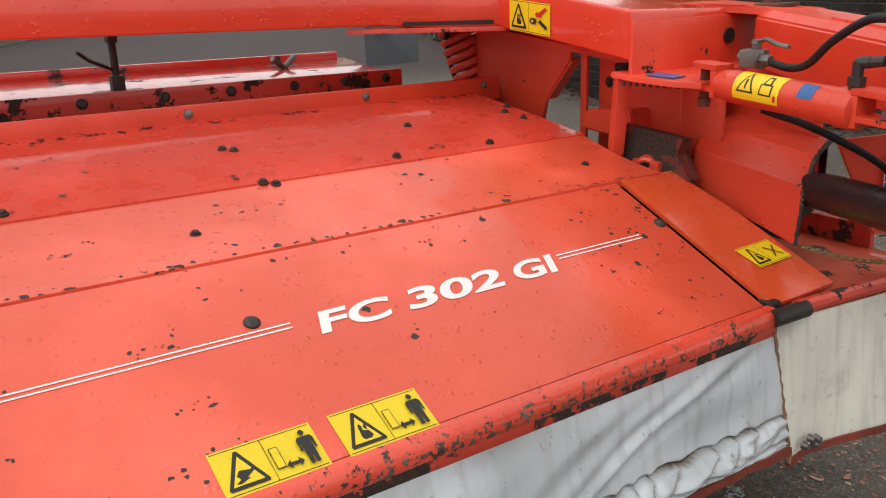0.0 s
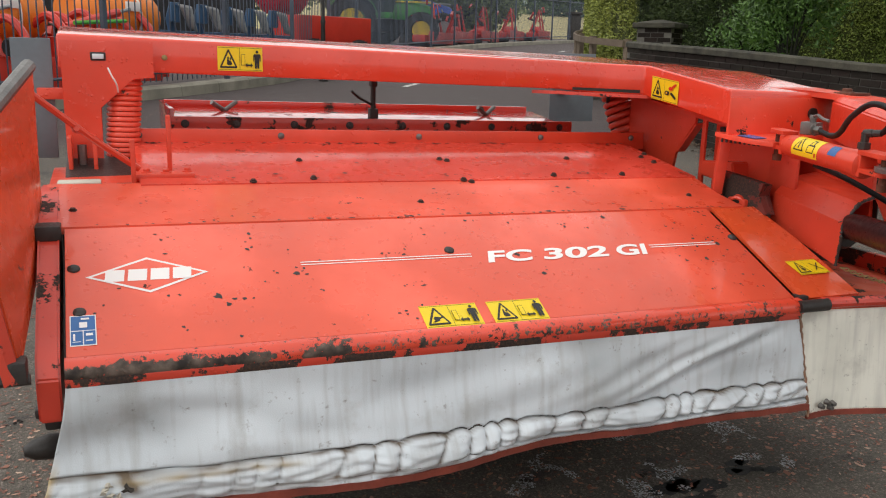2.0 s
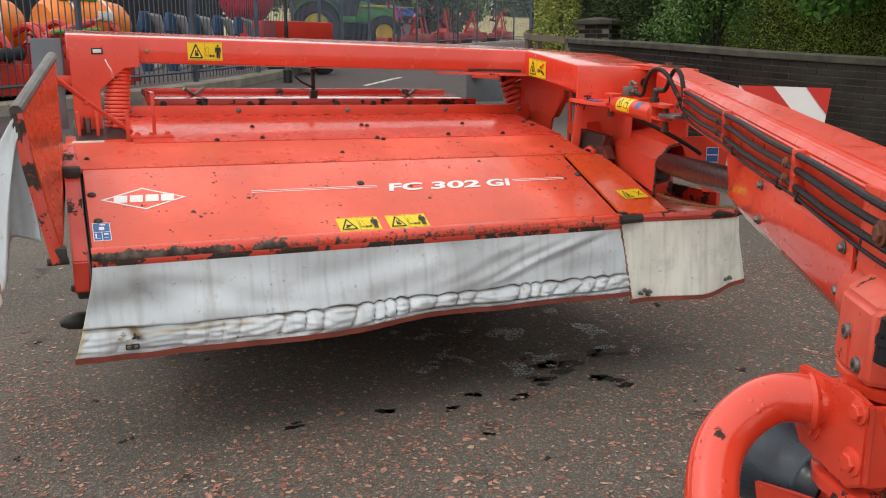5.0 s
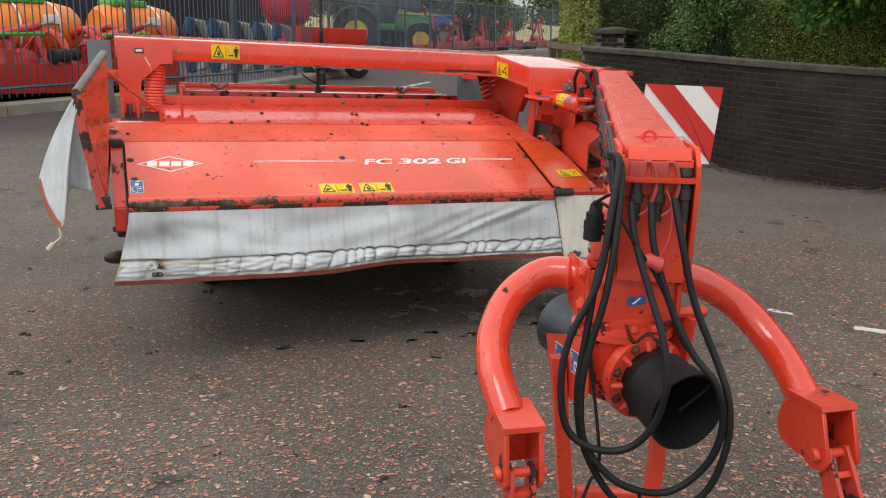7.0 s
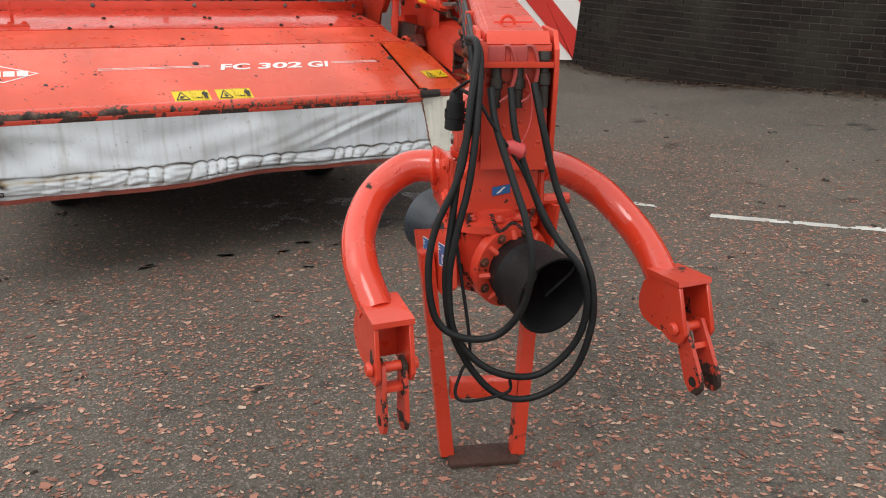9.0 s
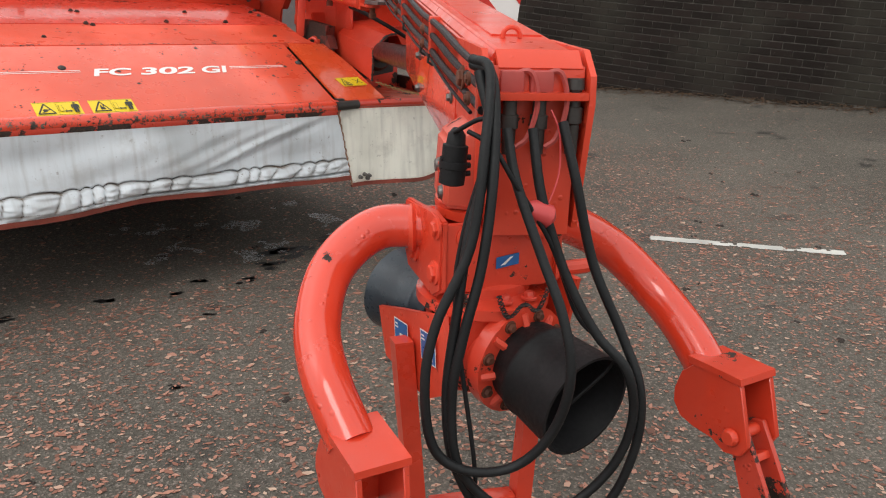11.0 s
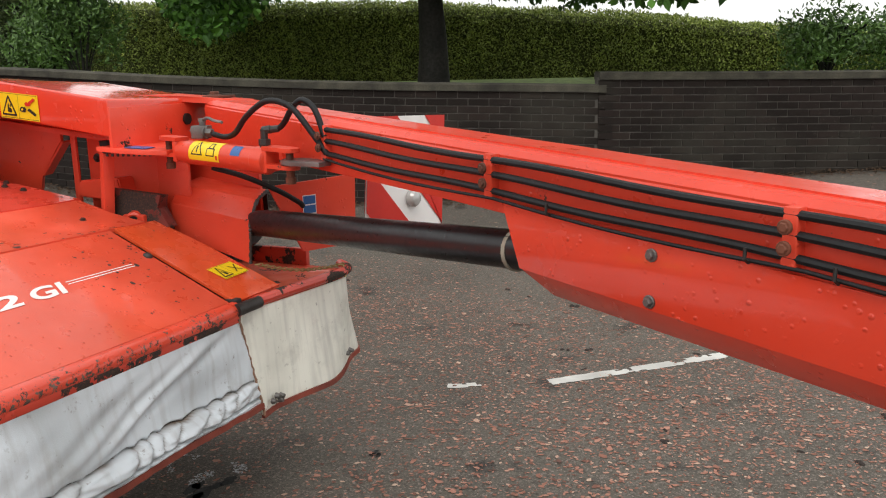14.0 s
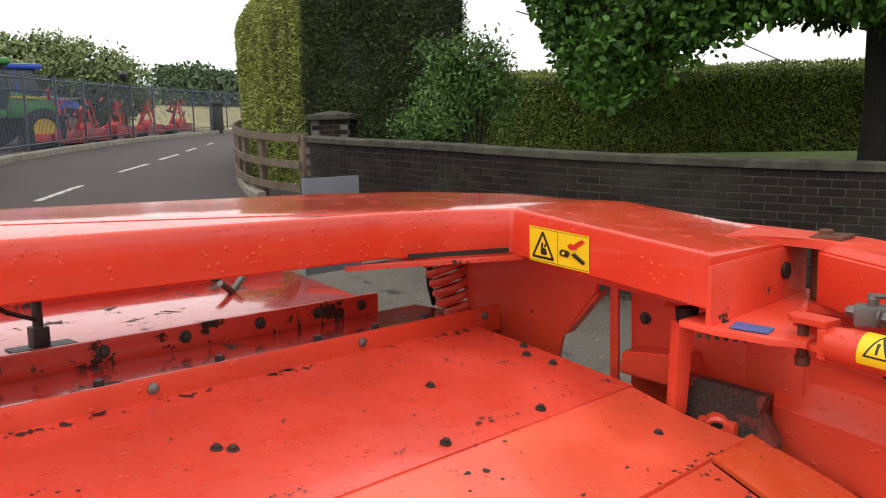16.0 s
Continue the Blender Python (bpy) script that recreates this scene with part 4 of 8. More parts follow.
    rings.append([tong(s, 0.06 + w, tz(s) - 0.001), tong(s, 0.06 + w, tz(s) + 0.004), tong(s, 0.165 + w, tz(s) + 0.004), tong(s, 0.165 + w, tz(s) - 0.001)])
loft(bm, rings)
part("top_strip", bm, M_TONGUE, tongue)

# nose plates with the hose shelf
nose = None
for pts_, th_ in (
    ([tong(2.19, 0.016, 1.262), tong(2.24, 0.016, 1.215), tong(2.25, 0.016, 1.17), tong(2.258, 0.016, 0.985), tong(2.20, 0.016, 0.928), tong(2.155, 0.016, 0.95), tong(2.155, 0.016, 1.09), tong(1.93, 0.016, 1.10), tong(1.93, 0.016, 1.26)], 0.012),
    ([tong(1.93, 0.197, 1.26), tong(1.93, 0.197, 1.05), tong(2.12, 0.197, 0.915), tong(2.20, 0.197, 0.92), tong(2.25, 0.197, 1.17), tong(2.245, 0.197, 1.22), tong(2.19, 0.197, 1.262)], 0.012),
    ([tong(2.195, 0.188, 0.91), tong(2.195, 0.02, 0.91), tong(2.195, 0.02, 1.2), tong(2.195, 0.188, 1.2)], 0.012),
    ([tong(2.25, 0.196, 1.176), tong(2.255, 0.018, 1.176), tong(2.19, 0.018, 1.176), tong(2.19, 0.196, 1.176)], 0.014),
    ([tong(2.225, 0.192, 1.235), tong(2.23, 0.192, 1.175), tong(2.23, 0.02, 1.175), tong(2.225, 0.02, 1.235)][::-1], 0.01),
    ([tong(2.19, 0.03, 1.262), tong(2.228, 0.03, 1.232), tong(2.228, 0.188, 1.232), tong(2.19, 0.188, 1.262)], 0.012),):
    bm = bm_new()
    add_plate(bm, pts_, th_, 0.002)
    ob = part("tongue_nose" if nose is None else "nose_plate", bm, M_RED, mower if nose is None else nose, "red nose plate")
    nose = nose or ob
bm = bm_new()
c = tong(2.03, 0.095, tz(2.03))
pts = [c + TN * 0.018 * math.cos(a) + Vector((0, 0, 0.018 * math.sin(a) + 0.004)) for a in np.linspace(-0.2, math.pi + 0.2, 14)]
add_tube(bm, pts, 0.005, 8)
part("lifting_eye", bm, M_RED, nose)

# drive shield under the tongue
shield = None
for pts_ in (
    [tong(0.79, 0.006, 1.215), tong(0.85, 0.006, 1.065), tong(1.90, 0.006, 1.0), tong(1.90, 0.006, 1.14)],
    [tong(0.85, 0.006, 1.067), tong(0.92, 0.05, 1.005), tong(1.90, 0.05, 0.945), tong(1.90, 0.006, 1.002)],
    [tong(0.92, 0.05, 1.006), tong(0.92, 0.18, 1.006), tong(1.90, 0.18, 0.946), tong(1.90, 0.05, 0.946)],
    [tong(0.79, 0.212, 1.215), tong(1.90, 0.212, 1.14), tong(1.90, 0.212, 0.95), tong(0.85, 0.212, 1.02)],):
    bm = bm_new()
    add_plate(bm, pts_, 0.006, 0.0015)
    ob = part("drive_shield" if shield is None else "shield_panel", bm, M_BEAM, mower if shield is None else shield, "bright red sheet shield below the tongue")
    shield = shield or ob
for p in ((0.534, -2.016, 1.154), (0.532, -2.012, 1.06), (0.22, -2.559, 1.123), (0.222, -2.555, 1.033)):
    bm = bm_new()
    q = Vector(p)
    s = (q - TA).dot(TD)
    add_hex(bm, tong(s, 0.0055, q.z), -TN, 0.0095, 0.012)
    part("bolt", bm, M_STEEL, shield)
bm = bm_new()
add_tube(bm, [(1.475, -0.43, 0.985), (1.40, -0.56, 1.005), tong(1.1, 0.105, 1.105)], 0.05, 22, True, [0.9, 0.95, 1.0])
shaft = part("drive_shaft", bm, plain("glossy_black_tube", (0.008, 0.008, 0.009), 0.36, 0.0, 0.4, 30, 0.02), mower, "black shaft guard tube")
bm = bm_new()
add_tube(bm, [Vector((1.475, -0.43, 0.985)).lerp(tong(1.1, 0.105, 1.105), t) for t in (0.796, 0.803)], 0.0528, 18)
part("tape_band", bm, plain("torn_paper_tape", (0.4, 0.36, 0.28), 0.8, 0, 0.6, 40, 0.5), shaft, "torn cream tape band")

# clamps and pipes along the tongue
for s in (0.0, 0.755, 1.513, 2.215):
    bm = bm_new()
    z = tz(s) - 0.018
    a0 = tong(s, -0.018, 0)
    m = Matrix.Translation(tong(s, 0, z)) @ pose(0, 0, 0, 0, 0, math.degrees(math.atan2(TD.y, TD.x)))
    add_box(bm, (-0.014, -0.006, -0.105), (0.014, 0.022, 0.002), 0.004, m)
    cl = part("hose_clamp", bm, M_RED, tongue)
    for dz in (-0.03, -0.066):
        bm = bm_new()
        add_hex(bm, tong(s, -0.021, z + dz), -TN, 0.009, 0.008)
        part("bolt", bm, M_RUST, cl)
for k, dz in enumerate((0.012, 0.048, 0.086)):
    bm = bm_new()
    pts = []
    for s in np.linspace(0.0, 2.235, 34):
        sag = 0.006 * math.sin(s * 8.6 + k)
        pts.append(tong(s, 0.002, tz(s) - 0.018 - dz + sag * 0.5))
    add_tube(bm, pts, 0.0082, 8)
    part("pipe", bm, M_HOSE, tongue, "black hydraulic hose")
bm = bm_new()
pts = [tong(s, -0.004, tz(s) - 0.118 - 0.01 * abs(math.sin(s * 4.1))) for s in np.linspace(0.0, 2.15, 40)]
add_tube(bm, pts, 0.004, 6)
part("cable", bm, M_RUBBER, tongue)
for s in (0.96, 1.44, 1.6):
    bm = bm_new()
    z = tz(s) - 0.11
    add_tube(bm, [tong(s, -0.016, z + 0.012), tong(s, -0.018, z - 0.008), tong(s, -0.004, z - 0.016)], 0.0035, 6)
    part("cable_tie", bm, M_BLACK, tongue)
bm = bm_new()
add_lathe(bm, tong(2.044, 0.02, 1.19), tong(2.044, -0.006, 1.19), [(0, 0.04), (0.5, 0.038), (0.6, 0.024), (1, 0.022)], 18)
bush = part("end_bush", bm, M_WORN, tongue)
bm = bm_new()
add_hex(bm, tong(2.044, -0.004, 1.19), -TN, 0.017, 0.012)
part("bolt", bm, M_RUST, bush)

# warning board beyond the tongue
BO, BU, BV = Vector((1.428, -0.96, 1.375)), Vector((0.40, -0.109, -0.014)), Vector((-0.05, 0.0, -0.40))
bm = bm_new()
add_plate(bm, [BO + BV, BO + BU + BV, BO + BU, BO], 0.004)
board = part("warning_board", bm, M_WHITE, mower, "white warning board with red diagonal stripes")
bn = BU.cross(BV).normalized()
if bn.y > 0:
    bn = -bn
for poly in (((0, 0.42), (0, 0.0), (0.12, 0.0), (0.12, 0.0)), ((0.0, 0.40), (0.62, 1.0), (0.22, 1.0), (0.0, 0.79)), ((0.0, 0.0), (0.36, 0.0), (1.0, 0.62), (1.0, 1.0), (1.0, 0.98)), ((0.72, 0.0), (1.0, 0.0), (1.0, 0.28))):
    if len(poly) == 4 and poly[2] == poly[3]:
        continue
    for side in (1, -1):
        bm = bm_new()
        off = bn * 0.003 if side == 1 else -bn * 0.007 + Vector((0, 0, 0))
        bm.faces.new([bm.verts.new(BO + BU * a + BV * b_ + off) for a, b_ in poly])
        part("stripe", bm, M_LABELRED, board, "red stripe")
bm = bm_new()
q = BO + BU * 0.56 + BV * 0.72
add_lathe(bm, q + bn * 0.003, q + bn * 0.035, [(0, 0.03), (0.5, 0.03), (0.85, 0.022), (1, 0.008)], 16)
part("reflector_lamp", bm, plain("clear_lens", (0.5, 0.5, 0.48), 0.15, 0.2, 0.2, 40, 0.1), board)

# shroud over the drive joint
bm = bm_new()
sa, sb = Vector((1.395, -0.15, 1.065)), Vector((1.388, -0.495, 1.012))
add_plate(bm, [sb, sa, (1.40, -0.14, 0.95), (1.386, -0.487, 0.857)], 0.008, 0.002)
add_plate(bm, [sa, sb, (1.50, -0.455, 1.072), (1.50, -0.11, 1.118)], 0.008, 0.002)
add_plate(bm, [(1.50, -0.11, 1.118), (1.50, -0.455, 1.072), (1.675, -0.392, 1.082), (1.68, -0.08, 1.13)], 0.008, 0.002)
add_plate(bm, [(1.44, -0.40, 1.047), (1.47, -0.415, 1.066), (1.56, -0.30, 1.098), (1.50, -0.22, 1.106)], 0.012, 0.003)
part("joint_shroud", bm, M_RED, mower, "red folded shroud over the drive joint", 12)
# black turned plug added to paint the dark mouth round the shaft
bm = bm_new()
add_lathe(bm, (1.50, -0.34, 0.955), (1.455, -0.455, 0.965), [(0, 0.07), (0.5, 0.068), (0.8, 0.062), (1, 0.05)], 18)
part("mouth_dark", bm, M_BLACK, mower, "black plug painting the shade in the shroud mouth")
# torn, blackened rim of the shroud's mouth, and dark plates for the shade inside
bm = bm_new()
rng = random.Random(77)
mouth = smooth_path([(1.386, -0.487, 0.857), (1.387, -0.495, 0.95), (1.389, -0.497, 1.008), (1.44, -0.478, 1.042), (1.50, -0.458, 1.072), (1.59, -0.425, 1.08), (1.675, -0.394, 1.084)], 9)
add_tube(bm, mouth, 0.0055, 5, True, [0.5 + 1.1 * rng.random() for _ in mouth])
part("mouth_rim", bm, M_DARK, mower, "blackened torn rim of the shroud")
bm = bm_new()
add_plate(bm, [(1.41, -0.30, 0.84), (1.70, -0.22, 0.86), (1.70, -0.22, 1.07), (1.50, -0.27, 1.06), (1.41, -0.30, 1.0)], 0.006)
add_plate(bm, [(1.68, -0.08, 1.12), (1.675, -0.385, 1.076), (1.70, -0.37, 0.90), (1.70, -0.08, 0.95)], 0.006, 0.002)
add_plate(bm, [(1.405, -0.46, 0.86), (1.41, -0.28, 0.86), (1.41, -0.28, 1.0), (1.405, -0.47, 1.0)], 0.005)
part("mouth_shade", bm, M_DARK, mower, "dark plates for the shade inside the joint shroud")
bm = bm_new()
add_box(bm, (1.785, -0.46, 0.785), (1.81, 0.1, 0.862), 0.004)
part("deck_rim", bm, M_CHIP, mower, "chipped upright rim of the end deck", shape=SKEW)
# plate added to keep the open space behind the deck dark
bm = bm_new()
add_box(bm, (1.42, -0.13, 0.775), (1.78, -0.11, 1.06), 0.003)
part("deck_filler", bm, M_WORN, mower, "scuffed red plate added to fill the dark space behind the end deck", shape=SKEW)
bm = bm_new()
add_plate(bm, [(1.37, 0.075, 1.118), (1.375, -0.16, 1.098), (1.375, -0.142, 1.05), (1.375, -0.19, 0.985), (1.36, -0.1, 0.96), (1.36, 0.07, 1.0)], 0.05, 0.006)
add_plate(bm, [(1.372, -0.135, 1.045), (1.365, -0.18, 0.975), (1.33, -0.19, 0.95), (1.32, -0.11, 0.985)], 0.02, 0.004)
hub = part("drive_hub", bm, paint("rust_eaten_paint", (0.16, 0.024, 0.016), 1.35, 0.7, 0.3, 0.5, 0.1), mower, "rust-eaten drive hub casing")
bm = bm_new()
add_lathe(bm, (1.30, -0.055, 1.005), (1.36, -0.03, 1.02), [(0, 0.028), (0.1, 0.034), (1, 0.034)], 16)
add_box(bm, (1.30, -0.10, 0.96), (1.33, 0.0, 1.03), 0.01)
ring_ = part("collar", bm, M_RED, hub, "red collar round a dark tube end")
bm = bm_new()
add_lathe(bm, (1.2985, -0.0556, 1.0046), (1.302, -0.0545, 1.0055), [(0, 0.022), (1, 0.022)], 16)
part("bore", bm, M_BLACK, ring_)
bm = bm_new()
add_plate(bm, [(1.50, -0.50, 1.12), (1.83, -0.68, 1.135), (1.83, -0.67, 0.86), (1.62, -0.56, 0.86)], 0.012, 0.002)
side_plate = part("side_plate", bm, M_RED, mower, "red side plate")
bm = bm_new()
for k in range(30):
    t = k / 29
    base = Vector((1.41, -0.50, 0.85)).lerp(Vector((1.70, -0.685, 0.80)), t) + Vector((0, 0, -0.022 * math.sin(math.pi * t)))
    turn = Matrix.Rotation(1.57 * (k % 2), 3, "X")
    add_tube(bm, [base + Matrix.Rotation(-0.57, 3, "Z") @ (turn @ Vector((0.0095 * math.cos(w), 0.0055 * math.sin(w), 0))) for w in np.linspace(0, 2 * math.pi, 9)], 0.0024, 5, False)
add_tube(bm, [(1.70, -0.685, 0.80), (1.705, -0.692, 0.775), (1.70, -0.695, 0.75)], 0.006, 6)
part("chain", bm, M_CHAIN, mower, "yellow-zinc safety chain", 60)

# ---- rear of the header ----
bm = bm_new()
add_box(bm, (-0.86, 0.71, 1.14), (1.36, 1.06, 1.196), 0.004)
tray = part("rear_tray", bm, M_SOAKED, mower, "wet red channel", shape=SKEW)
bm = bm_new()
add_box(bm, (-0.715, 1.05, 1.19), (1.19, 1.064, 1.258), 0.004)
lip2 = part("rear_lip", bm, M_WORN, mower, "red flange with flaked black bolts", shape=SKEW)
for x in (-0.66, -0.45, -0.2, 0.05, 0.3, 0.52, 0.75, 0.95, 1.12):
    bm = bm_new()
    add_hex(bm, (x, 1.05, 1.228), (0, -1, 0.1), 0.012, 0.012)
    part("bolt", bm, M_DARK, lip2, shape=SKEW)
for x in (-0.5, -0.1, 0.2, 0.5, 0.8, 1.0, 1.2):
    bm = bm_new()
    add_hex(bm, (x, 0.85, 1.196), (0, 0, 1), 0.012, 0.018)
    part("bolt", bm, M_DARK, tray, shape=SKEW)
bm = bm_new()
add_plate(bm, [(-0.70, 1.06, 1.245), (1.14, 1.06, 1.245), (1.26, 1.62, 1.268), (-0.70, 1.62, 1.268)], 0.02, 0.003)
add_box(bm, (-0.70, 1.60, 1.265), (1.22, 1.64, 1.295), 0.004)
add_box(bm, (-0.72, 1.06, 1.0), (-0.70, 1.64, 1.29), 0.004)
# unseen lower box, drawn down to keep light from under the mower
add_box(bm, (-0.70, 1.10, 0.42), (1.2, 1.62, 1.22), 0.01)
rear = part("conditioner_hood", bm, M_SOAKED, mower, "wet red conditioner hood", shape=SKEW)
bm = bm_new()
add_rod(bm, (0.18, 1.12, 1.24), (0.18, 1.12, 1.41), 0.012, 10)
add_box(bm, (0.16, 1.10, 1.24), (0.2, 1.14, 1.30), 0.004)
add_box(bm, (0.11, 1.09, 1.243), (0.26, 1.15, 1.253), 0.002)
add_box(bm, (0.165, 1.10, 1.40), (0.195, 1.14, 1.425), 0.003)
add_tube(bm, [(0.18, 1.12, 1.315), (0.10, 1.08, 1.35), (0.06, 1.06, 1.38)], 0.006, 6)
part("setting_lever", bm, M_DARK, mower, "dark setting lever on the rear hood", shape=SKEW)
for x in (-0.45, 0.88):
    bm = bm_new()
    for s in (-1, 1):
        add_tube(bm, [(x, 1.40, 1.262), (x + s * 0.06, 1.40 + s * 0.03, 1.30)], 0.011, 8)
    part("wing_handle", bm, M_STEEL, mower, "dull steel wing handle", shape=SKEW)
for nm, c, w, h in (("rear_marker_board", (1.66, 1.85), 0.30, 0.40), ("rear_marker_board", (-1.20, 0.70), 0.13, 0.42)):
    bm = bm_new()
    add_box(bm, (c[0] - w / 2, c[1], 1.57 - h), (c[0] + w / 2, c[1] + 0.008, 1.57), 0.004, pose(0, 0, 0))
    part(nm, bm, M_ZINC, mower, "bare grey back of a marker board")
for lo_, hi_ in (((-1.19, 0.66, 1.36), (-1.08, 0.69, 1.40)), ((1.55, 0.80, 1.34), (1.62, 1.86, 1.38))):
    bm = bm_new()
    add_box(bm, lo_, hi_, 0.004)
    part("board_bracket", bm, M_RED, mower)
bm = bm_new()
add_tube(bm, smooth_path([(1.24, 0.78, 1.41), (1.30, 0.9, 1.36), (1.38, 1.0, 1.26), (1.45, 1.05, 1.16)], 6), 0.01, 8)
part("lamp_cable", bm, M_HOSE, mower)
for x in (-0.6, 1.1):
    bm = bm_new()
    add_lathe(bm, (x - 0.1, 1.0, 0.32), (x + 0.1, 1.0, 0.32), [(0, 0.2), (0.1, 0.3), (0.3, 0.32), (0.7, 0.32), (0.9, 0.3), (1, 0.2)], 24)
    part("wheel", bm, M_RUBBER, mower, "black rubber wheel")

# unseen sheets added behind and beside the cutting gear to darken the ground beneath
for lo_, hi_ in (((-1.08, 1.55, 0.12), (1.70, 1.562, 0.95)), ((1.69, 0.32, 0.3), (1.702, 1.55, 0.8))):
    bm = bm_new()
    add_box(bm, lo_, hi_, 0.003)
    part("light_block", bm, M_RUBBER, mower, "unseen black sheet added to block light under the mower")

# ---- headstock, gearbox and hoses ----
M_CAST = paint("matt_red_casting", (0.6, 0.075, 0.04), 0.25, 0.5, 0.3, 0.25, 0.1)
bm = bm_new()
rings = []
for z, k, f_ in ((0.948, 1.0, 0.0), (0.975, 1.0, 0.0), (1.08, 0.96, 0.0), (1.122, 0.4, 0.02), (1.128, 0.25, 0.03)):
    rings.append([tong(1.945 + f_, 0.07 - 0.07 * k, z), tong(2.005 + f_ * 0.5, 0.07 - 0.12 * k, z), tong(2.153, 0.07 - 0.12 * k, z), tong(2.178, 0.07 - 0.055 * k, z), tong(2.178, 0.09 + 0.09 * k, z), tong(2.13, 0.09 + 0.12 * k, z), tong(2.005, 0.09 + 0.12 * k, z), tong(1.945 + f_, 0.09 + 0.07 * k, z)])
loft(bm, rings)
bmesh.ops.bevel(bm, geom=bm.edges[:], offset=0.009, segments=3, affect="EDGES")
add_lathe(bm, tong(1.855, 0.085, 1.028), tong(1.985, 0.085, 1.03), [(0, 0.08), (0.06, 0.09), (0.25, 0.094), (1, 0.094)], 26)
add_lathe(bm, tong(2.055, 0.075, 0.93), tong(2.055, 0.075, 0.952), [(0, 0.12), (0.2, 0.128), (0.8, 0.128), (1, 0.12)], 28)
case = part("upper_gearbox", bm, M_CAST, mower, "matt red upper gearbox casting")
for s, p, z in ((2.064, -0.05, 1.017), (2.12, -0.05, 0.974)):
    bm = bm_new()
    add_lathe(bm, tong(s, p + 0.012, z), tong(s, p - 0.007, z), [(0, 0.016), (0.7, 0.0155), (0.72, 0.0135), (1, 0.0125)], 14)
    part("drain_plug", bm, M_STEEL, case)
    bm = bm_new()
    add_lathe(bm, tong(s, p - 0.0065, z), tong(s, p - 0.0076, z), [(0, 0.006), (1, 0.006)], 6)
    part("socket", bm, M_BLACK, case)
bm = bm_new()
loft(bm, [[tong(2.05, p, 0.955), tong(2.085, p, 0.955), tong(2.08, p, 1.03), tong(2.053, p, 1.03)] for p in (-0.035, -0.053)])
bmesh.ops.bevel(bm, geom=bm.edges[:], offset=0.004, segments=2, affect="EDGES")
part("rib", bm, M_CAST, case)

# swivel block
HC = Vector((0.13, -2.80, 0))
HX, HF = Vector((0.957, -0.29, 0)), Vector((-0.29, -0.957, 0))


def hp(a, b, z):
    """A place on the headstock: a to its right, b ahead of the swivel, z up."""
    v = HC + HX * a + HF * b
    return Vector((v.x, v.y, z))


bm = bm_new()
for a in (-0.12, 0.145):
    sg = 1 if a > 0 else -1
    rows = loft(bm, [[hp(a + t, -0.125, 0.935), hp(a + t, 0.03, 0.946), hp(a + t, 0.088, 0.94), hp(a + t, 0.092, 0.80), hp(a + t, 0.05, 0.775), hp(a + t, -0.10, 0.79), hp(a + t, -0.13, 0.83)] for t in (0, -0.016 * sg)])
bmesh.ops.bevel(bm, geom=bm.edges[:], offset=0.004, segments=2, affect="EDGES")
add_plate(bm, [hp(-0.105, 0.082, 0.93), hp(-0.105, 0.082, 0.79), hp(0.13, 0.082, 0.79), hp(0.13, 0.082, 0.93)], 0.016, 0.003)
add_plate(bm, [hp(-0.10, -0.10, 0.90), hp(0.12, -0.10, 0.90), hp(0.12, -0.10, 0.79), hp(-0.10, -0.10, 0.79)], 0.016, 0.003)
add_lathe(bm, hp(0.01, -0.01, 0.765), hp(0.01, -0.01, 0.945), [(0, 0.105), (0.15, 0.105), (0.2, 0.085), (0.85, 0.085), (0.9, 0.1), (1, 0.1)], 24)
block = part("swivel_block", bm, M_SCUFF, mower, "red swivel block of bolted plates")
for a, b, z, r in ((-0.121, -0.053, 0.915, 0.017), (-0.121, -0.059, 0.839, 0.017), (-0.121, 0.068, 0.922, 0.015), (-0.121, 0.062, 0.83, 0.017)):
    bm = bm_new()
    add_hex(bm, hp(a, b, z), -HX, r, 0.012)
    part("bolt", bm, M_RED, block)
for a in (-0.065, 0.085):
    bm = bm_new()
    add_hex(bm, hp(a, 0.084, 0.905), HF, 0.015, 0.013)
    part("bolt", bm, M_RED, block)


def bow(name, pts):
    bm = bm_new()
    add_tube(bm, smooth_path(pts, 9), 0.0455, 24)
    ob = part(name, bm, M_BEAM, mower, "thick bent red tube of the headstock")
    bm = bm_new()
    p0, p1 = Vector(pts[0]), Vector(pts[1])
    e = p0.lerp(p1, 0.42)
    d = (p1 - p0).normalized()
    add_lathe(bm, e - d * 0.008, e + d * 0.008, [(0, 0.0465), (0.5, 0.052), (1, 0.0465)], 20)
    part("weld_bead", bm, M_RED, ob)
    return ob


bow("headstock_bow", [(0.07, -2.73, 0.887), (-0.03, -2.664, 0.884), (-0.135, -2.664, 0.823), (-0.22, -2.742, 0.746), (-0.264, -2.848, 0.684), (-0.268, -2.943, 0.60)])
bow("headstock_bow", [(0.279, -2.79, 0.888), (0.393, -2.808, 0.862), (0.497, -2.853, 0.795), (0.54, -2.943, 0.716), (0.535, -3.04, 0.656), (0.515, -3.135, 0.587)])


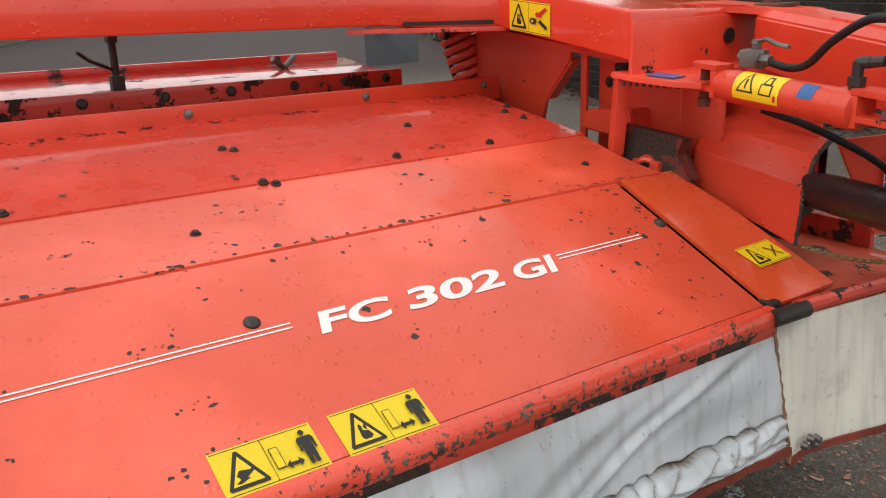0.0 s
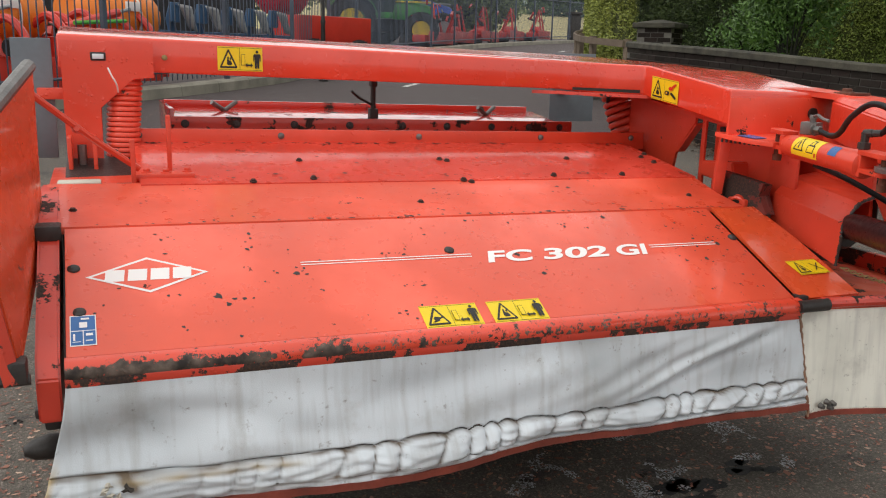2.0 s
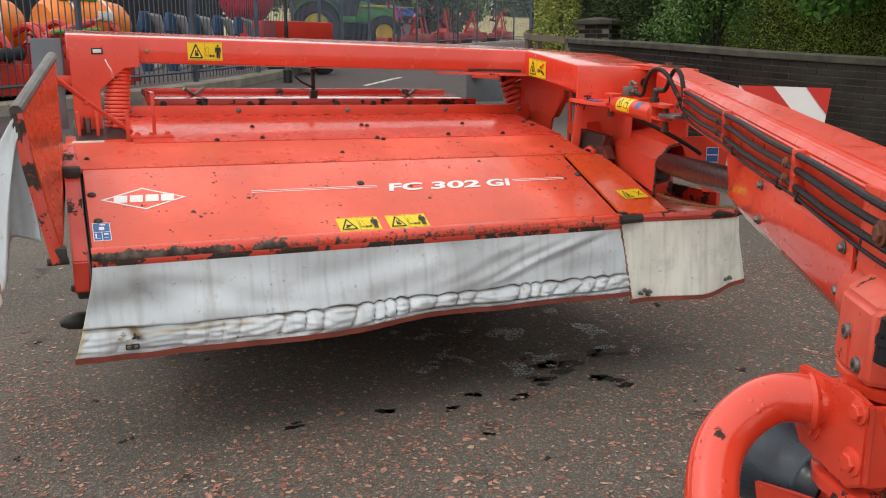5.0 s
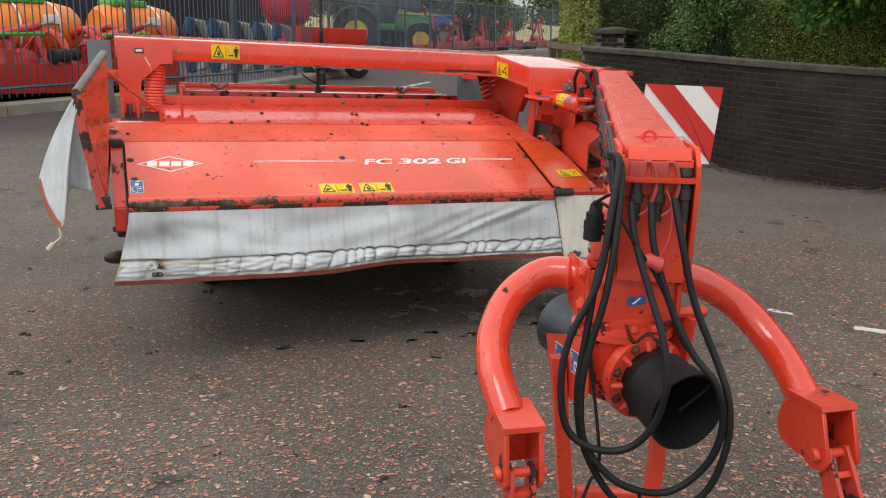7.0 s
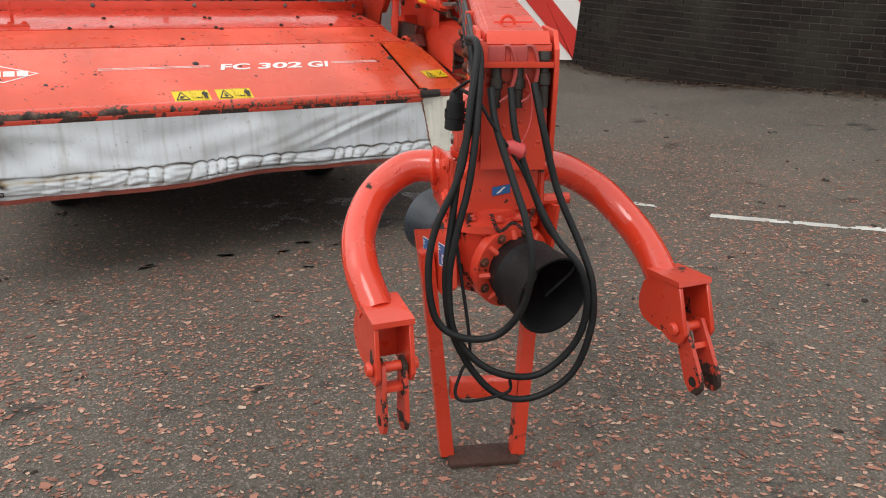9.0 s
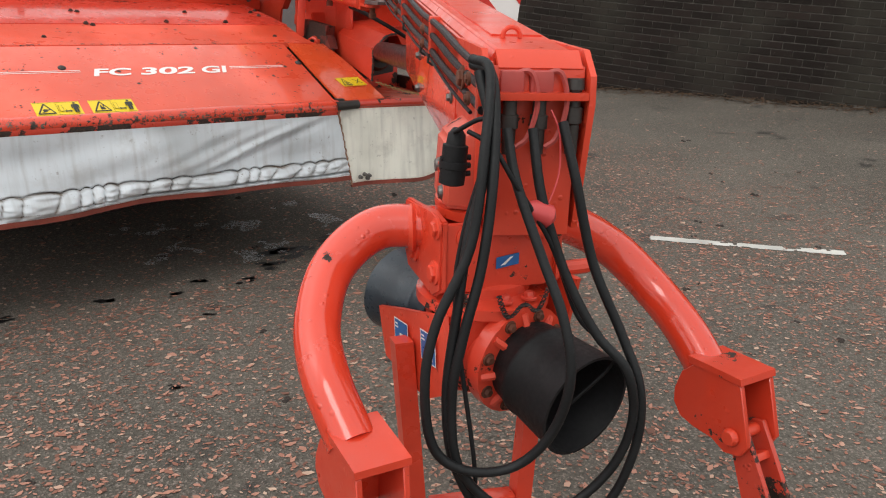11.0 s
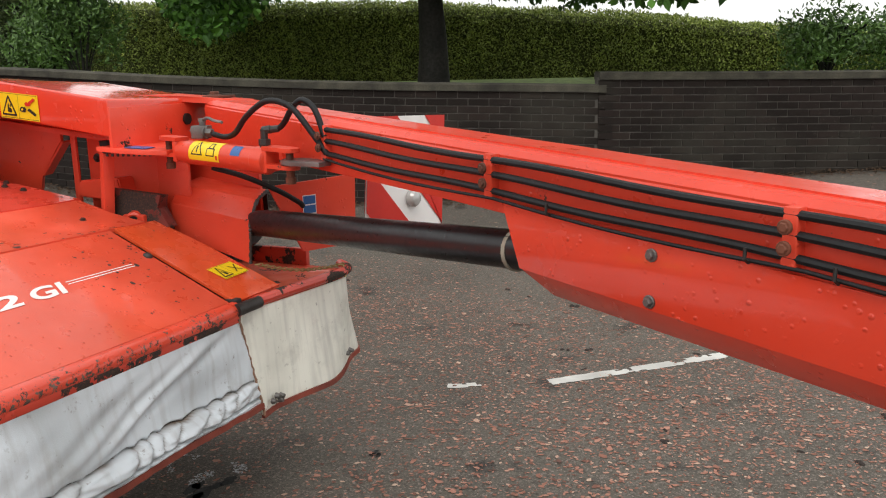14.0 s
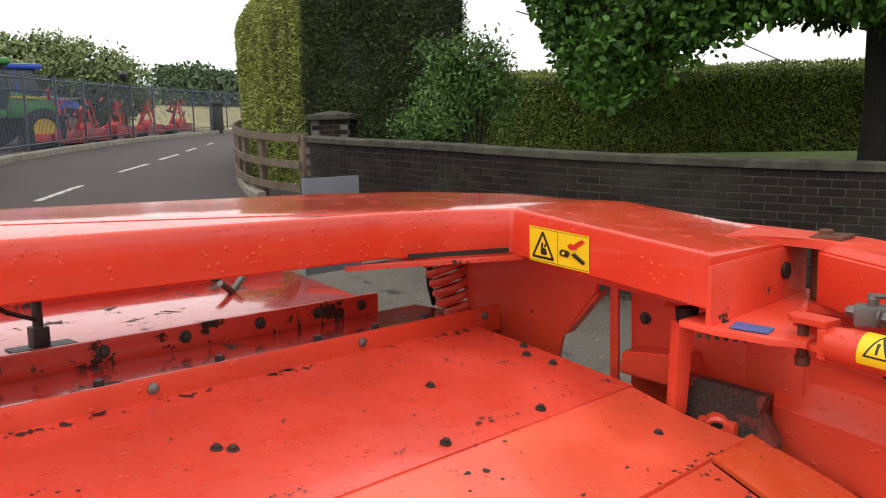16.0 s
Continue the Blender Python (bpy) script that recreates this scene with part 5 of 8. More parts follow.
def fork(c, turn, tip, swing):
    """The hinged lower-link fork at the end of a bow."""
    m = Matrix.Translation(c) @ pose(0, 0, 0, 0, 0, turn) @ pose(0, 0, 0, tip, 0, 0)
    bm = bm_new()
    cheek = [(-0.085, 0.004), (0.03, 0.034), (0.07, 0.012), (0.095, -0.03), (0.1, -0.06), (0.085, -0.09), (0.05, -0.108), (0.0, -0.118), (-0.03, -0.145), (-0.07, -0.145), (-0.092, -0.12)]
    for x in (-0.05, 0.038):
        loft(bm, [[m @ Vector((xx, y, z)) for y, z in cheek] for xx in (x, x + 0.012)])
    bmesh.ops.bevel(bm, geom=bm.edges[:], offset=0.002, segments=1, affect="EDGES")
    loft(bm, [[m @ Vector((x, y, z)) for y, z in ((-0.088, 0.02), (0.045, 0.05), (0.045, 0.034), (-0.088, 0.006))] for x in (-0.053, 0.053)])
    add_box(bm, (-0.04, 0.015, -0.105), (0.04, 0.03, 0.03), 0.003, m)
    f1 = part("fork_head", bm, M_SCUFF, mower, "red fork head with rounded cheeks")
    bm = bm_new()
    add_lathe(bm, m @ Vector((-0.066, -0.055, -0.105)), m @ Vector((0.066, -0.055, -0.105)), [(0, 0.014), (0.06, 0.019), (0.1, 0.019), (0.11, 0.013), (0.89, 0.013), (0.9, 0.019), (0.94, 0.019), (1, 0.014)], 14)
    part("pin", bm, M_RED, f1)
    k = m @ Matrix.Translation((0, -0.055, -0.105)) @ pose(0, 0, 0, swing, 0, 0)
    for x in (-0.034, 0.022):
        bm = bm_new()
        poly = [(-0.024, 0.014), (0.012, 0.022), (0.026, -0.01), (0.03, -0.09), (0.035, -0.14), (0.026, -0.168), (0.0, -0.18), (-0.026, -0.168), (-0.035, -0.14), (-0.03, -0.09)]
        loft(bm, [[k @ Vector((xx, y, z)) for y, z in poly] for xx in (x, x + 0.012)])
        bmesh.ops.bevel(bm, geom=bm.edges[:], offset=0.0018, segments=1, affect="EDGES")
        ch = part("link_cheek", bm, M_CHIP, f1, "worn red link cheek")
        bm = bm_new()
        for xx in (x - 0.0012, x + 0.0126):
            add_lathe(bm, k @ Vector((xx, 0.0, -0.143)), k @ Vector((xx + 0.0006, 0.0, -0.143)), [(0, 0.014), (1, 0.014)], 16)
        part("eye", bm, M_BLACK, ch, "dark pin hole")
    bm = bm_new()
    add_box(bm, (-0.026, -0.018, -0.062), (0.026, 0.018, -0.046), 0.003, k)
    part("web", bm, M_RED, f1)
    return f1


fork(Vector((-0.262, -2.965, 0.588)), -8, -4, 4)
fork(Vector((0.512, -3.165, 0.60)), -6, -14, -14)

# lower gearbox with both drive boots
PX, PY = Vector((0.02, -0.99, -0.10)).normalized(), None
GC = Vector((0.145, -2.80, 0.655))
bm = bm_new()
add_lathe(bm, (GC.x, GC.y, 0.54), (GC.x, GC.y, 0.775), [(0, 0.05), (0.08, 0.09), (0.3, 0.118), (0.7, 0.118), (0.85, 0.125), (0.86, 0.14), (0.95, 0.14), (1, 0.09)], 26)
add_lathe(bm, GC + PX * 0.02, GC + PX * 0.155, [(0, 0.09), (0.55, 0.1), (0.56, 0.118), (0.8, 0.118), (0.82, 0.07), (1, 0.065)], 26)
add_lathe(bm, GC, GC - PX * 0.15, [(0, 0.09), (0.5, 0.08), (1, 0.07)], 20)
lower = part("lower_gearbox", bm, M_SCUFF, mower, "red lower gearbox with a bolted flange")
for a, b, z in ((-0.09, 0.06, 0.778), (-0.10, -0.04, 0.778), (0.10, 0.06, 0.778), (0.02, 0.12, 0.778), (-0.035, 0.11, 0.778)):
    bm = bm_new()
    add_hex(bm, (GC.x + a, GC.y - b, z - 0.005), (0, 0, 1), 0.011, 0.014)
    part("bolt", bm, M_WORN, lower)
u = PX.cross(Vector((0, 0, 1))).normalized()
v = u.cross(PX)
for k in range(8):
    a = k * math.pi / 4 + 0.3
    bm = bm_new()
    add_hex(bm, GC + PX * 0.128 + (u * math.cos(a) + v * math.sin(a)) * 0.1, PX, 0.0095, 0.012)
    part("bolt", bm, M_RUST, lower)
    bm = bm_new()
    q = a + math.pi / 8
    c0 = GC + PX * 0.125 + (u * math.cos(q) + v * math.sin(q)) * 0.06
    c1 = GC + PX * 0.125 + (u * math.cos(q) + v * math.sin(q)) * 0.108
    add_rod(bm, c0 + PX * 0.02, c1, 0.009, 6)
    part("web", bm, M_RED, lower)


def boot(name, a, b, r0, r1, material, label):
    """A hollow drive boot, open at its far end."""
    bm = bm_new()
    prof = [(0, r0 * 0.8), (0.02, r0), (0.25, r0 * 1.08), (0.27, r0 * 1.12), (0.33, r0 * 1.13), (0.35, r0 * 1.1), (0.6, r0 + (r1 - r0) * 0.7), (0.95, r1), (1.0, r1 * 1.015), (1.0, r1 * 0.96), (0.5, r0 * 0.98), (0.1, r0 * 0.85), (0.08, 0.01)]
    add_lathe(bm, a, b, prof, 32)
    ob = part(name, bm, material, mower, label, 50)
    bm = bm_new()
    add_lathe(bm, Vector(a).lerp(Vector(b), 0.1), Vector(a).lerp(Vector(b), 0.4), [(0, 0.035), (0.2, 0.03), (1, 0.024)], 14)
    part("spline_shaft", bm, M_DARK, ob)
    return ob


boot("front_boot", (0.156, -2.925, 0.642), (0.150, -3.108, 0.616), 0.088, 0.106, M_RUBBER, "black rubber drive boot")
boot("rear_boot", (0.13, -2.70, 0.668), (0.115, -2.535, 0.682), 0.072, 0.1, M_BLUEBLACK, "blue-black plastic drive boot")
bm = bm_new()
add_plate(bm, [(0.0, -2.87, 0.755), (-0.01, -2.90, 0.60), (0.015, -2.80, 0.54), (0.03, -2.63, 0.57), (0.03, -2.60, 0.68), (0.015, -2.70, 0.71)], 0.012, 0.003)
wing = part("gearbox_side_plate", bm, M_RED, mower, "red side plate with blue labels")
bm = bm_new()
add_hex(bm, (0.0, -2.72, 0.60), (-1, 0.1, 0), 0.018, 0.014)
part("bolt", bm, M_RUST, wing)
bm = bm_new()
add_plate(bm, [(0.27, -2.95, 0.80), (0.27, -2.80, 0.80), (0.28, -2.78, 0.6), (0.28, -2.9, 0.58)], 0.012, 0.003)
add_rod(bm, (0.25, -2.9, 0.81), (0.33, -2.92, 0.81), 0.016, 10)
part("gearbox_lug", bm, M_RED, mower)

# parking stand
bm = bm_new()
for a, b in (((-0.02, -2.74, 0.66), (0.035, -2.765, 0.012)), ((0.29, -2.83, 0.62), (0.225, -2.86, 0.012))):
    a, b = Vector(a), Vector(b)
    w = Vector((0.019, -0.006, 0))
    f_ = Vector((0.006, 0.019, 0))
    loft(bm, [[p - w - f_, p + w - f_, p + w + f_, p - w + f_] for p in (b, a.lerp(b, 0.62), a)])
add_box(bm, (-0.10, -0.022, -0.028), (0.10, 0.022, 0.028), 0.006, Matrix.Translation((0.13, -2.815, 0.235)) @ pose(0, 0, 0, 0, 3, -20))
stand = part("parking_stand", bm, M_SCUFF, mower, "red two-legged parking stand")
bm = bm_new()
add_box(bm, (-0.105, -0.06, 0.0), (0.105, 0.045, 0.014), 0.004, Matrix.Translation((0.13, -2.815, 0.002)) @ pose(0, 0, 0, 0, 0, -22))
part("foot_plate", bm, plain("dark_rusty_plate", (0.07, 0.03, 0.02), 0.7, 0, 0.6, 50, 0.5), stand, "rusty foot plate on the asphalt")

# hanging hoses with their couplings
HOSES = (
    ((0.03, -2.873, 1.245), (0.02, -2.934, 1.229), (-0.027, -2.983, 1.102), (-0.065, -3.002, 0.944), (-0.129, -2.993, 0.808), (-0.152, -2.997, 0.695), (-0.138, -3.011, 0.577), (-0.086, -3.048, 0.531), (-0.012, -3.091, 0.536), (0.031, -3.136, 0.612), (0.042, -3.16, 0.728), (0.043, -3.129, 0.833), (0.041, -3.066, 0.931), (0.035, -3.0, 1.047), (0.048, -2.955, 1.13)),
    ((0.03, -2.874, 1.236), (0.026, -2.936, 1.216), (-0.015, -2.996, 1.076), (-0.049, -3.017, 0.917), (-0.087, -3.017, 0.779), (-0.102, -3.012, 0.662), (-0.089, -3.026, 0.527), (-0.013, -3.07, 0.433), (0.105, -3.106, 0.405), (0.184, -3.151, 0.486), (0.203, -3.178, 0.601), (0.18, -3.171, 0.708), (0.146, -3.118, 0.772), (0.116, -3.057, 0.878), (0.085, -3.015, 1.017), (0.095, -2.972, 1.13)),
    ((0.152, -2.99, 1.14), (0.149, -3.036, 1.041), (0.172, -3.074, 0.889), (0.204, -3.136, 0.754), (0.215, -3.179, 0.661), (0.218, -3.18, 0.539), (0.185, -3.15, 0.406), (0.092, -3.102, 0.34), (0.0, -3.053, 0.366), (-0.084, -3.017, 0.506), (-0.105, -3.0, 0.659), (-0.084, -2.997, 0.831), (-0.054, -2.985, 0.967), (0.0, -2.97, 1.112), (0.014, -2.911, 1.228)),
)
for pts in HOSES:
    bm = bm_new()
    add_tube(bm, smooth_path(pts, 6), 0.0093, 10)
    part("hanging_hose", bm, M_HOSE, nose, "black hydraulic hose hanging in a loop", 60)
for pts in (((-0.03, -2.94, 1.131), (-0.016, -2.965, 1.119), (-0.004, -2.989, 1.101), (0.019, -3.007, 1.054), (0.092, -3.039, 0.934), (0.149, -3.067, 0.788), (0.19, -3.111, 0.734), (0.22, -3.099, 0.68), (0.16, -3.06, 0.6)),
            ((-0.02, -2.89, 1.12), (0.0, -2.94, 1.15), (0.02, -2.95, 1.13), (-0.03, -2.94, 0.95), (-0.05, -2.95, 0.8), (-0.043, -3.019, 0.49), (-0.069, -3.022, 0.425), (-0.09, -3.026, 0.367), (-0.064, -3.044, 0.345), (0.038, -3.075, 0.358), (0.045, -3.077, 0.398))):
    bm = bm_new()
    add_tube(bm, smooth_path(pts, 6), 0.0045, 7)
    part("hanging_cable", bm, M_RUBBER, nose, "thin black cable", 60)
for k, p in enumerate((0.055, 0.11, 0.175)):
    c = tong(2.228, p, 0)
    bm = bm_new()
    top = 1.19 if k < 2 else 1.215
    add_lathe(bm, (c.x, c.y, 1.075), (c.x, c.y, top), [(0, 0.012), (0.4, 0.013), (0.42, 0.017), (0.62, 0.017), (0.64, 0.013), (0.85, 0.013), (0.86, 0.018), (1, 0.016)], 12)
    cp = part("coupling", bm, M_DARK, nose, "dark hose coupling")
    if k < 2:
        bm = bm_new()
        add_box(bm, (-0.022, -0.012, 0), (0.022, 0.012, 0.05), 0.006, Matrix.Translation((c.x, c.y, 1.178)) @ pose(0, 0, 0, 0, 0, -30))
        add_tube(bm, smooth_path([(c.x, c.y, 1.22), (c.x + 0.025, c.y - 0.025, 1.225), (c.x + 0.035, c.y - 0.035, 1.17), (c.x + 0.02, c.y - 0.03, 1.11), (c.x, c.y - 0.02, 1.09)], 5), 0.0055, 6)
        part("dust_cap", bm, plain("dull_red_rubber", (0.42, 0.06, 0.05), 0.5, 0, 0.3, 40, 0.2), nose, "dull red dust cap")
bm = bm_new()
add_lathe(bm, (0.105, -3.03, 0.975), (0.055, -3.01, 0.998), [(0, 0.008), (0.2, 0.022), (0.8, 0.02), (1, 0.012)], 12)
add_tube(bm, smooth_path([(0.09, -3.02, 0.985), (0.13, -3.01, 1.05), (0.145, -2.99, 1.12), (0.14, -2.97, 1.16)], 5), 0.0018, 5)
part("hanging_cap", bm, plain("pink_red_plastic", (0.55, 0.06, 0.06), 0.4, 0, 0.2, 40, 0.1), nose, "pink-red cap on a wire")
bm = bm_new()
add_lathe(bm, (-0.012, -2.877, 1.02), (-0.004, -2.88, 1.125), [(0, 0.016), (0.03, 0.024), (0.3, 0.024), (0.31, 0.0265), (0.42, 0.0265), (0.43, 0.0235), (0.7, 0.0235), (0.72, 0.018), (0.9, 0.016), (1, 0.008)], 16)
for z in (1.04, 1.055, 1.07):
    add_rod(bm, (-0.033, -2.87, z), (0.022, -2.888, z), 0.0055, 8)
part("trailer_plug", bm, M_RUBBER, nose, "black seven-pin electric plug")
bm = bm_new()
for k in range(46):
    t = k / 45
    base = Vector((0.07, -2.925, 0.80)).lerp(Vector((0.20, -2.93, 0.80)), t) + Vector((0, -0.01, -0.05 * math.sin(math.pi * t) - 0.02 * math.sin(math.pi * 3 * t)))
    q = Matrix.Rotation(1.57 * (k % 2), 3, "X")
    add_tube(bm, [base + q @ Vector((0.006 * math.cos(w), 0.0035 * math.sin(w), 0)) for w in np.linspace(0, 2 * math.pi, 7)], 0.0014, 5, False)
part("chain", bm, M_DARK, mower, "oily pin chain", 60)
# hoses at the tilt cylinder
for pts, nm in ((((1.282, -0.45, 1.325), (1.267, -0.51, 1.318), (1.232, -0.575, 1.335), (1.18, -0.66, 1.392), (1.145, -0.76, 1.438), (1.135, -0.85, 1.42), (1.139, -0.92, 1.34), (1.14, -0.965, 1.28)), "cylinder_hose"),
                (((1.19, -0.713, 1.345), (1.2, -0.757, 1.35), (1.192, -0.79, 1.372), (1.176, -0.83, 1.415), (1.165, -0.875, 1.44), (1.152, -0.925, 1.41), (1.142, -0.96, 1.33)), "cylinder_hose"),
                (((1.30, -0.42, 1.21), (1.33, -0.52, 1.18), (1.42, -0.60, 1.12), (1.50, -0.63, 1.07), (1.53, -0.63, 1.05)), "cylinder_hose")):
    bm = bm_new()
    add_tube(bm, smooth_path(pts, 7), 0.0095, 9)
    part(nm, bm, M_HOSE, mower, "black hydraulic hose", 60)
bm = bm_new()
add_box(bm, (-0.022, -0.03, -0.022), (0.022, 0.03, 0.022), 0.004, Matrix.Translation((1.296, -0.39, 1.332)) @ pose(0, 0, 0, 0, 0, 15))
add_hex(bm, (1.29, -0.415, 1.33), (-0.2, -1, 0), 0.015, 0.03)
add_hex(bm, (1.303, -0.365, 1.334), (0.2, 1, 0), 0.014, 0.025)
add_lathe(bm, (1.296, -0.395, 1.35), (1.296, -0.395, 1.378), [(0, 0.011), (0.6, 0.011), (0.62, 0.014), (1, 0.012)], 10)
add_tube(bm, smooth_path([(1.296, -0.395, 1.372), (1.27, -0.44, 1.38), (1.25, -0.48, 1.372), (1.237, -0.52, 1.368)], 4), 0.0055, 7)
part("stop_valve", bm, M_STEEL, mower, "steel stop valve with a lever")
bm = bm_new()
add_lathe(bm, (1.19, -0.713, 1.27), (1.19, -0.713, 1.35), [(0, 0.015), (0.35, 0.015), (0.37, 0.019), (0.6, 0.019), (0.62, 0.012), (1, 0.012)], 8)
add_lathe(bm, (1.19, -0.708, 1.346), (1.2, -0.762, 1.351), [(0, 0.012), (0.5, 0.013), (0.52, 0.011), (1, 0.011)], 8)
part("hose_fitting", bm, M_DARK, cyl)


# ---- labels and lettering ----
def label(name, parent, o, u, v, items, text="", lift=0.0015, shape=None):
    """A thin film at corner o with sides u and v; items: (material, polygon in 0..1)."""
    o, u, v = Vector(o), Vector(u), Vector(v)
    n = v.cross(u).normalized()
    bm = bm_new()
    mats = []
    for k, (mat, poly) in enumerate(items):
        if mat not in mats:
            mats.append(mat)
        f_ = bm.faces.new([bm.verts.new(o + u * a + v * b + n * (lift + 0.00035 * k)) for a, b in poly])
        f_.material_index = mats.index(mat)
    if shape is not None:
        bmesh.ops.transform(bm, matrix=shape, verts=bm.verts[:])
    me = bpy.data.meshes.new(name)
    bm.to_mesh(me)
    bm.free()
    for mm in mats:
        me.materials.append(mm)
    ob = new(name, me)
    under(ob, parent)
    return tagged(ob, text)


def rect(a, b, c, d):
    return ((a, b), (c, b), (c, d), (a, d))


def warn(arrow=True, red=False, cut=False):
    """A yellow warning label: thin frame, bold triangle with a symbol, and a second field."""
    items = [(M_YELLOW, rect(0, 0, 1, 1)), (M_BLACK, rect(0.02, 0.035, 0.98, 0.05)), (M_BLACK, rect(0.02, 0.95, 0.98, 0.965)), (M_BLACK, rect(0.487, 0.05, 0.493, 0.95)),
             (M_BLACK, ((0.05, 0.84), (0.06, 0.89), (0.42, 0.89), (0.43, 0.84), (0.255, 0.12), (0.225, 0.12))), (M_YELLOW, ((0.095, 0.815), (0.385, 0.815), (0.24, 0.23)))]
    if cut:
        items += [(M_BLACK, ((0.16, 0.62), (0.2, 0.52), (0.3, 0.56), (0.33, 0.5), (0.34, 0.58), (0.26, 0.68), (0.2, 0.75))), (M_BLACK, ((0.13, 0.77), (0.22, 0.66), (0.27, 0.72), (0.17, 0.79)))]
    else:
        items += [(M_BLACK, ((0.2, 0.7), (0.215, 0.45), (0.235, 0.4), (0.25, 0.46), (0.245, 0.56), (0.3, 0.6), (0.32, 0.72), (0.29, 0.77), (0.22, 0.77))), (M_BLACK, ((0.26, 0.5), (0.29, 0.42), (0.3, 0.5), (0.285, 0.58)))]
    if arrow:
        items += [(M_BLACK, rect(0.52, 0.3, 0.605, 0.76)), (M_YELLOW, rect(0.527, 0.318, 0.598, 0.742)),
                  (M_BLACK, ((0.61, 0.75), (0.655, 0.65), (0.655, 0.715), (0.735, 0.715), (0.735, 0.65), (0.78, 0.75), (0.735, 0.85), (0.735, 0.785), (0.655, 0.785), (0.655, 0.85))),
                  (M_BLACK, ((0.84, 0.19), (0.86, 0.13), (0.885, 0.13), (0.905, 0.19), (0.885, 0.25), (0.86, 0.25))), (M_BLACK, ((0.81, 0.28), (0.935, 0.28), (0.955, 0.34), (0.955, 0.58), (0.935, 0.58), (0.925, 0.4), (0.92, 0.88), (0.88, 0.88), (0.872, 0.62), (0.864, 0.88), (0.824, 0.88), (0.82, 0.4), (0.81, 0.58), (0.79, 0.58), (0.79, 0.34)))]
    if red:
        items += [(M_BLACK, ((0.52, 0.6), (0.56, 0.5), (0.66, 0.5), (0.7, 0.56), (0.66, 0.7), (0.54, 0.68))), (M_YELLOW, ((0.56, 0.6), (0.6, 0.54), (0.62, 0.6), (0.58, 0.65))), (M_BLACK, ((0.72, 0.6), (0.78, 0.52), (0.95, 0.72), (0.93, 0.8), (0.9, 0.8))),
                  (M_LABELRED, ((0.66, 0.36), (0.72, 0.28), (0.75, 0.32), (0.9, 0.12), (0.95, 0.17), (0.8, 0.38), (0.83, 0.42), (0.7, 0.46)))]
    return items


def on_panel(x, y):
    return Vector((x, y, on_hood(x, y)))


for x0, cut in ((-0.196, True), (0.012, False)):
    a, b = on_panel(x0, -0.512), on_panel(x0, -0.592)
    label("warning_label", front_panel, a, (0.174, 0, 0), b - a, warn(True, False, cut), "yellow warning label with black pictograms", shape=SKEW)
a, b = on_panel(-1.095, -0.462), on_panel(-1.095, -0.558)
label("blue_label", front_panel, a, (0.06, 0, 0), b - a, [(M_WHITE, rect(0, 0, 1, 1)), (M_BLUE, rect(0.04, 0.03, 0.96, 0.5)), (M_BLUE, rect(0.04, 0.53, 0.48, 0.97)), (M_BLUE, rect(0.52, 0.53, 0.96, 0.97)),
      (M_WHITE, rect(0.36, 0.24, 0.66, 0.42)), (M_WHITE, rect(0.42, 0.1, 0.74, 0.16)), (M_WHITE, rect(0.12, 0.62, 0.2, 0.84)), (M_WHITE, rect(0.6, 0.62, 0.86, 0.7)), (M_WHITE, rect(0.6, 0.84, 0.86, 0.87)), (M_WHITE, rect(0.1, 0.88, 0.4, 0.9))],
      "blue and white instruction label", shape=SKEW)
# maker's diamond, plain
a, b = on_panel(-1.056, -0.268), on_panel(-1.056, -0.398)
dia = ((0, 0.5), (0.5, 0), (1, 0.5), (0.5, 1))
dia2 = tuple((0.5 + (p - 0.5) * 0.9, 0.5 + (q - 0.5) * 0.88) for p, q in dia)
mark = [(M_WHITE, dia), (M_HOOD, dia2)]
for k in range(4):
    s = 0.15 + k * 0.182
    mark.append((M_WHITE, ((s + 0.012, 0.34), (s + 0.165, 0.34), (s + 0.15, 0.66), (s - 0.003, 0.66))))
label("diamond_mark", front_panel, a, (0.313, 0, 0), b - a, mark, "white diamond mark with plain blocks", shape=SKEW)
# twin pinstripes
for x0, x1, mat in ((-0.485, 0.05, M_WHITE), (0.708, 0.98, M_WHITE)):
    for yy in (-0.314, -0.324):
        a, b = on_panel(x0, yy), on_panel(x0, yy - 0.0032)
        label("pinstripe", front_panel, a, (x1 - x0, 0, 0), b - a, [(mat, rect(0, 0, 1, 1))], shape=SKEW)


def lettering(body, parent, o, width, up, height, slant, material):
    cu = bpy.data.curves.new("lettering", "FONT")
    cu.body, cu.size, cu.shear, cu.offset = body, 1.0, slant, 0.028
    cu.extrude = 0.004
    tmp = new("lettering", cu)
    dg = bpy.context.evaluated_depsgraph_get()
    me = bpy.data.meshes.new_from_object(tmp.evaluated_get(dg))
    bpy.data.objects.remove(tmp)
    xs = [v.co.x for v in me.vertices]
    ys = [v.co.y for v in me.vertices]
    o, up = Vector(o), Vector(up).normalized()
    ax = Vector((1, 0, 0))
    nrm = ax.cross(up)
    for v_ in me.vertices:
        p = o + ax * ((v_.co.x - min(xs)) / (max(xs) - min(xs)) * width) + up * ((v_.co.y - min(ys)) / (max(ys) - min(ys)) * height) + nrm * (0.0016 + v_.co.z * 0.1)
        v_.co = SKEW @ p
    me.materials.clear()
    me.materials.append(material)
    ob = new("lettering", me)
    under(ob, parent)
    return tagged(ob, "white capital letters and figures")


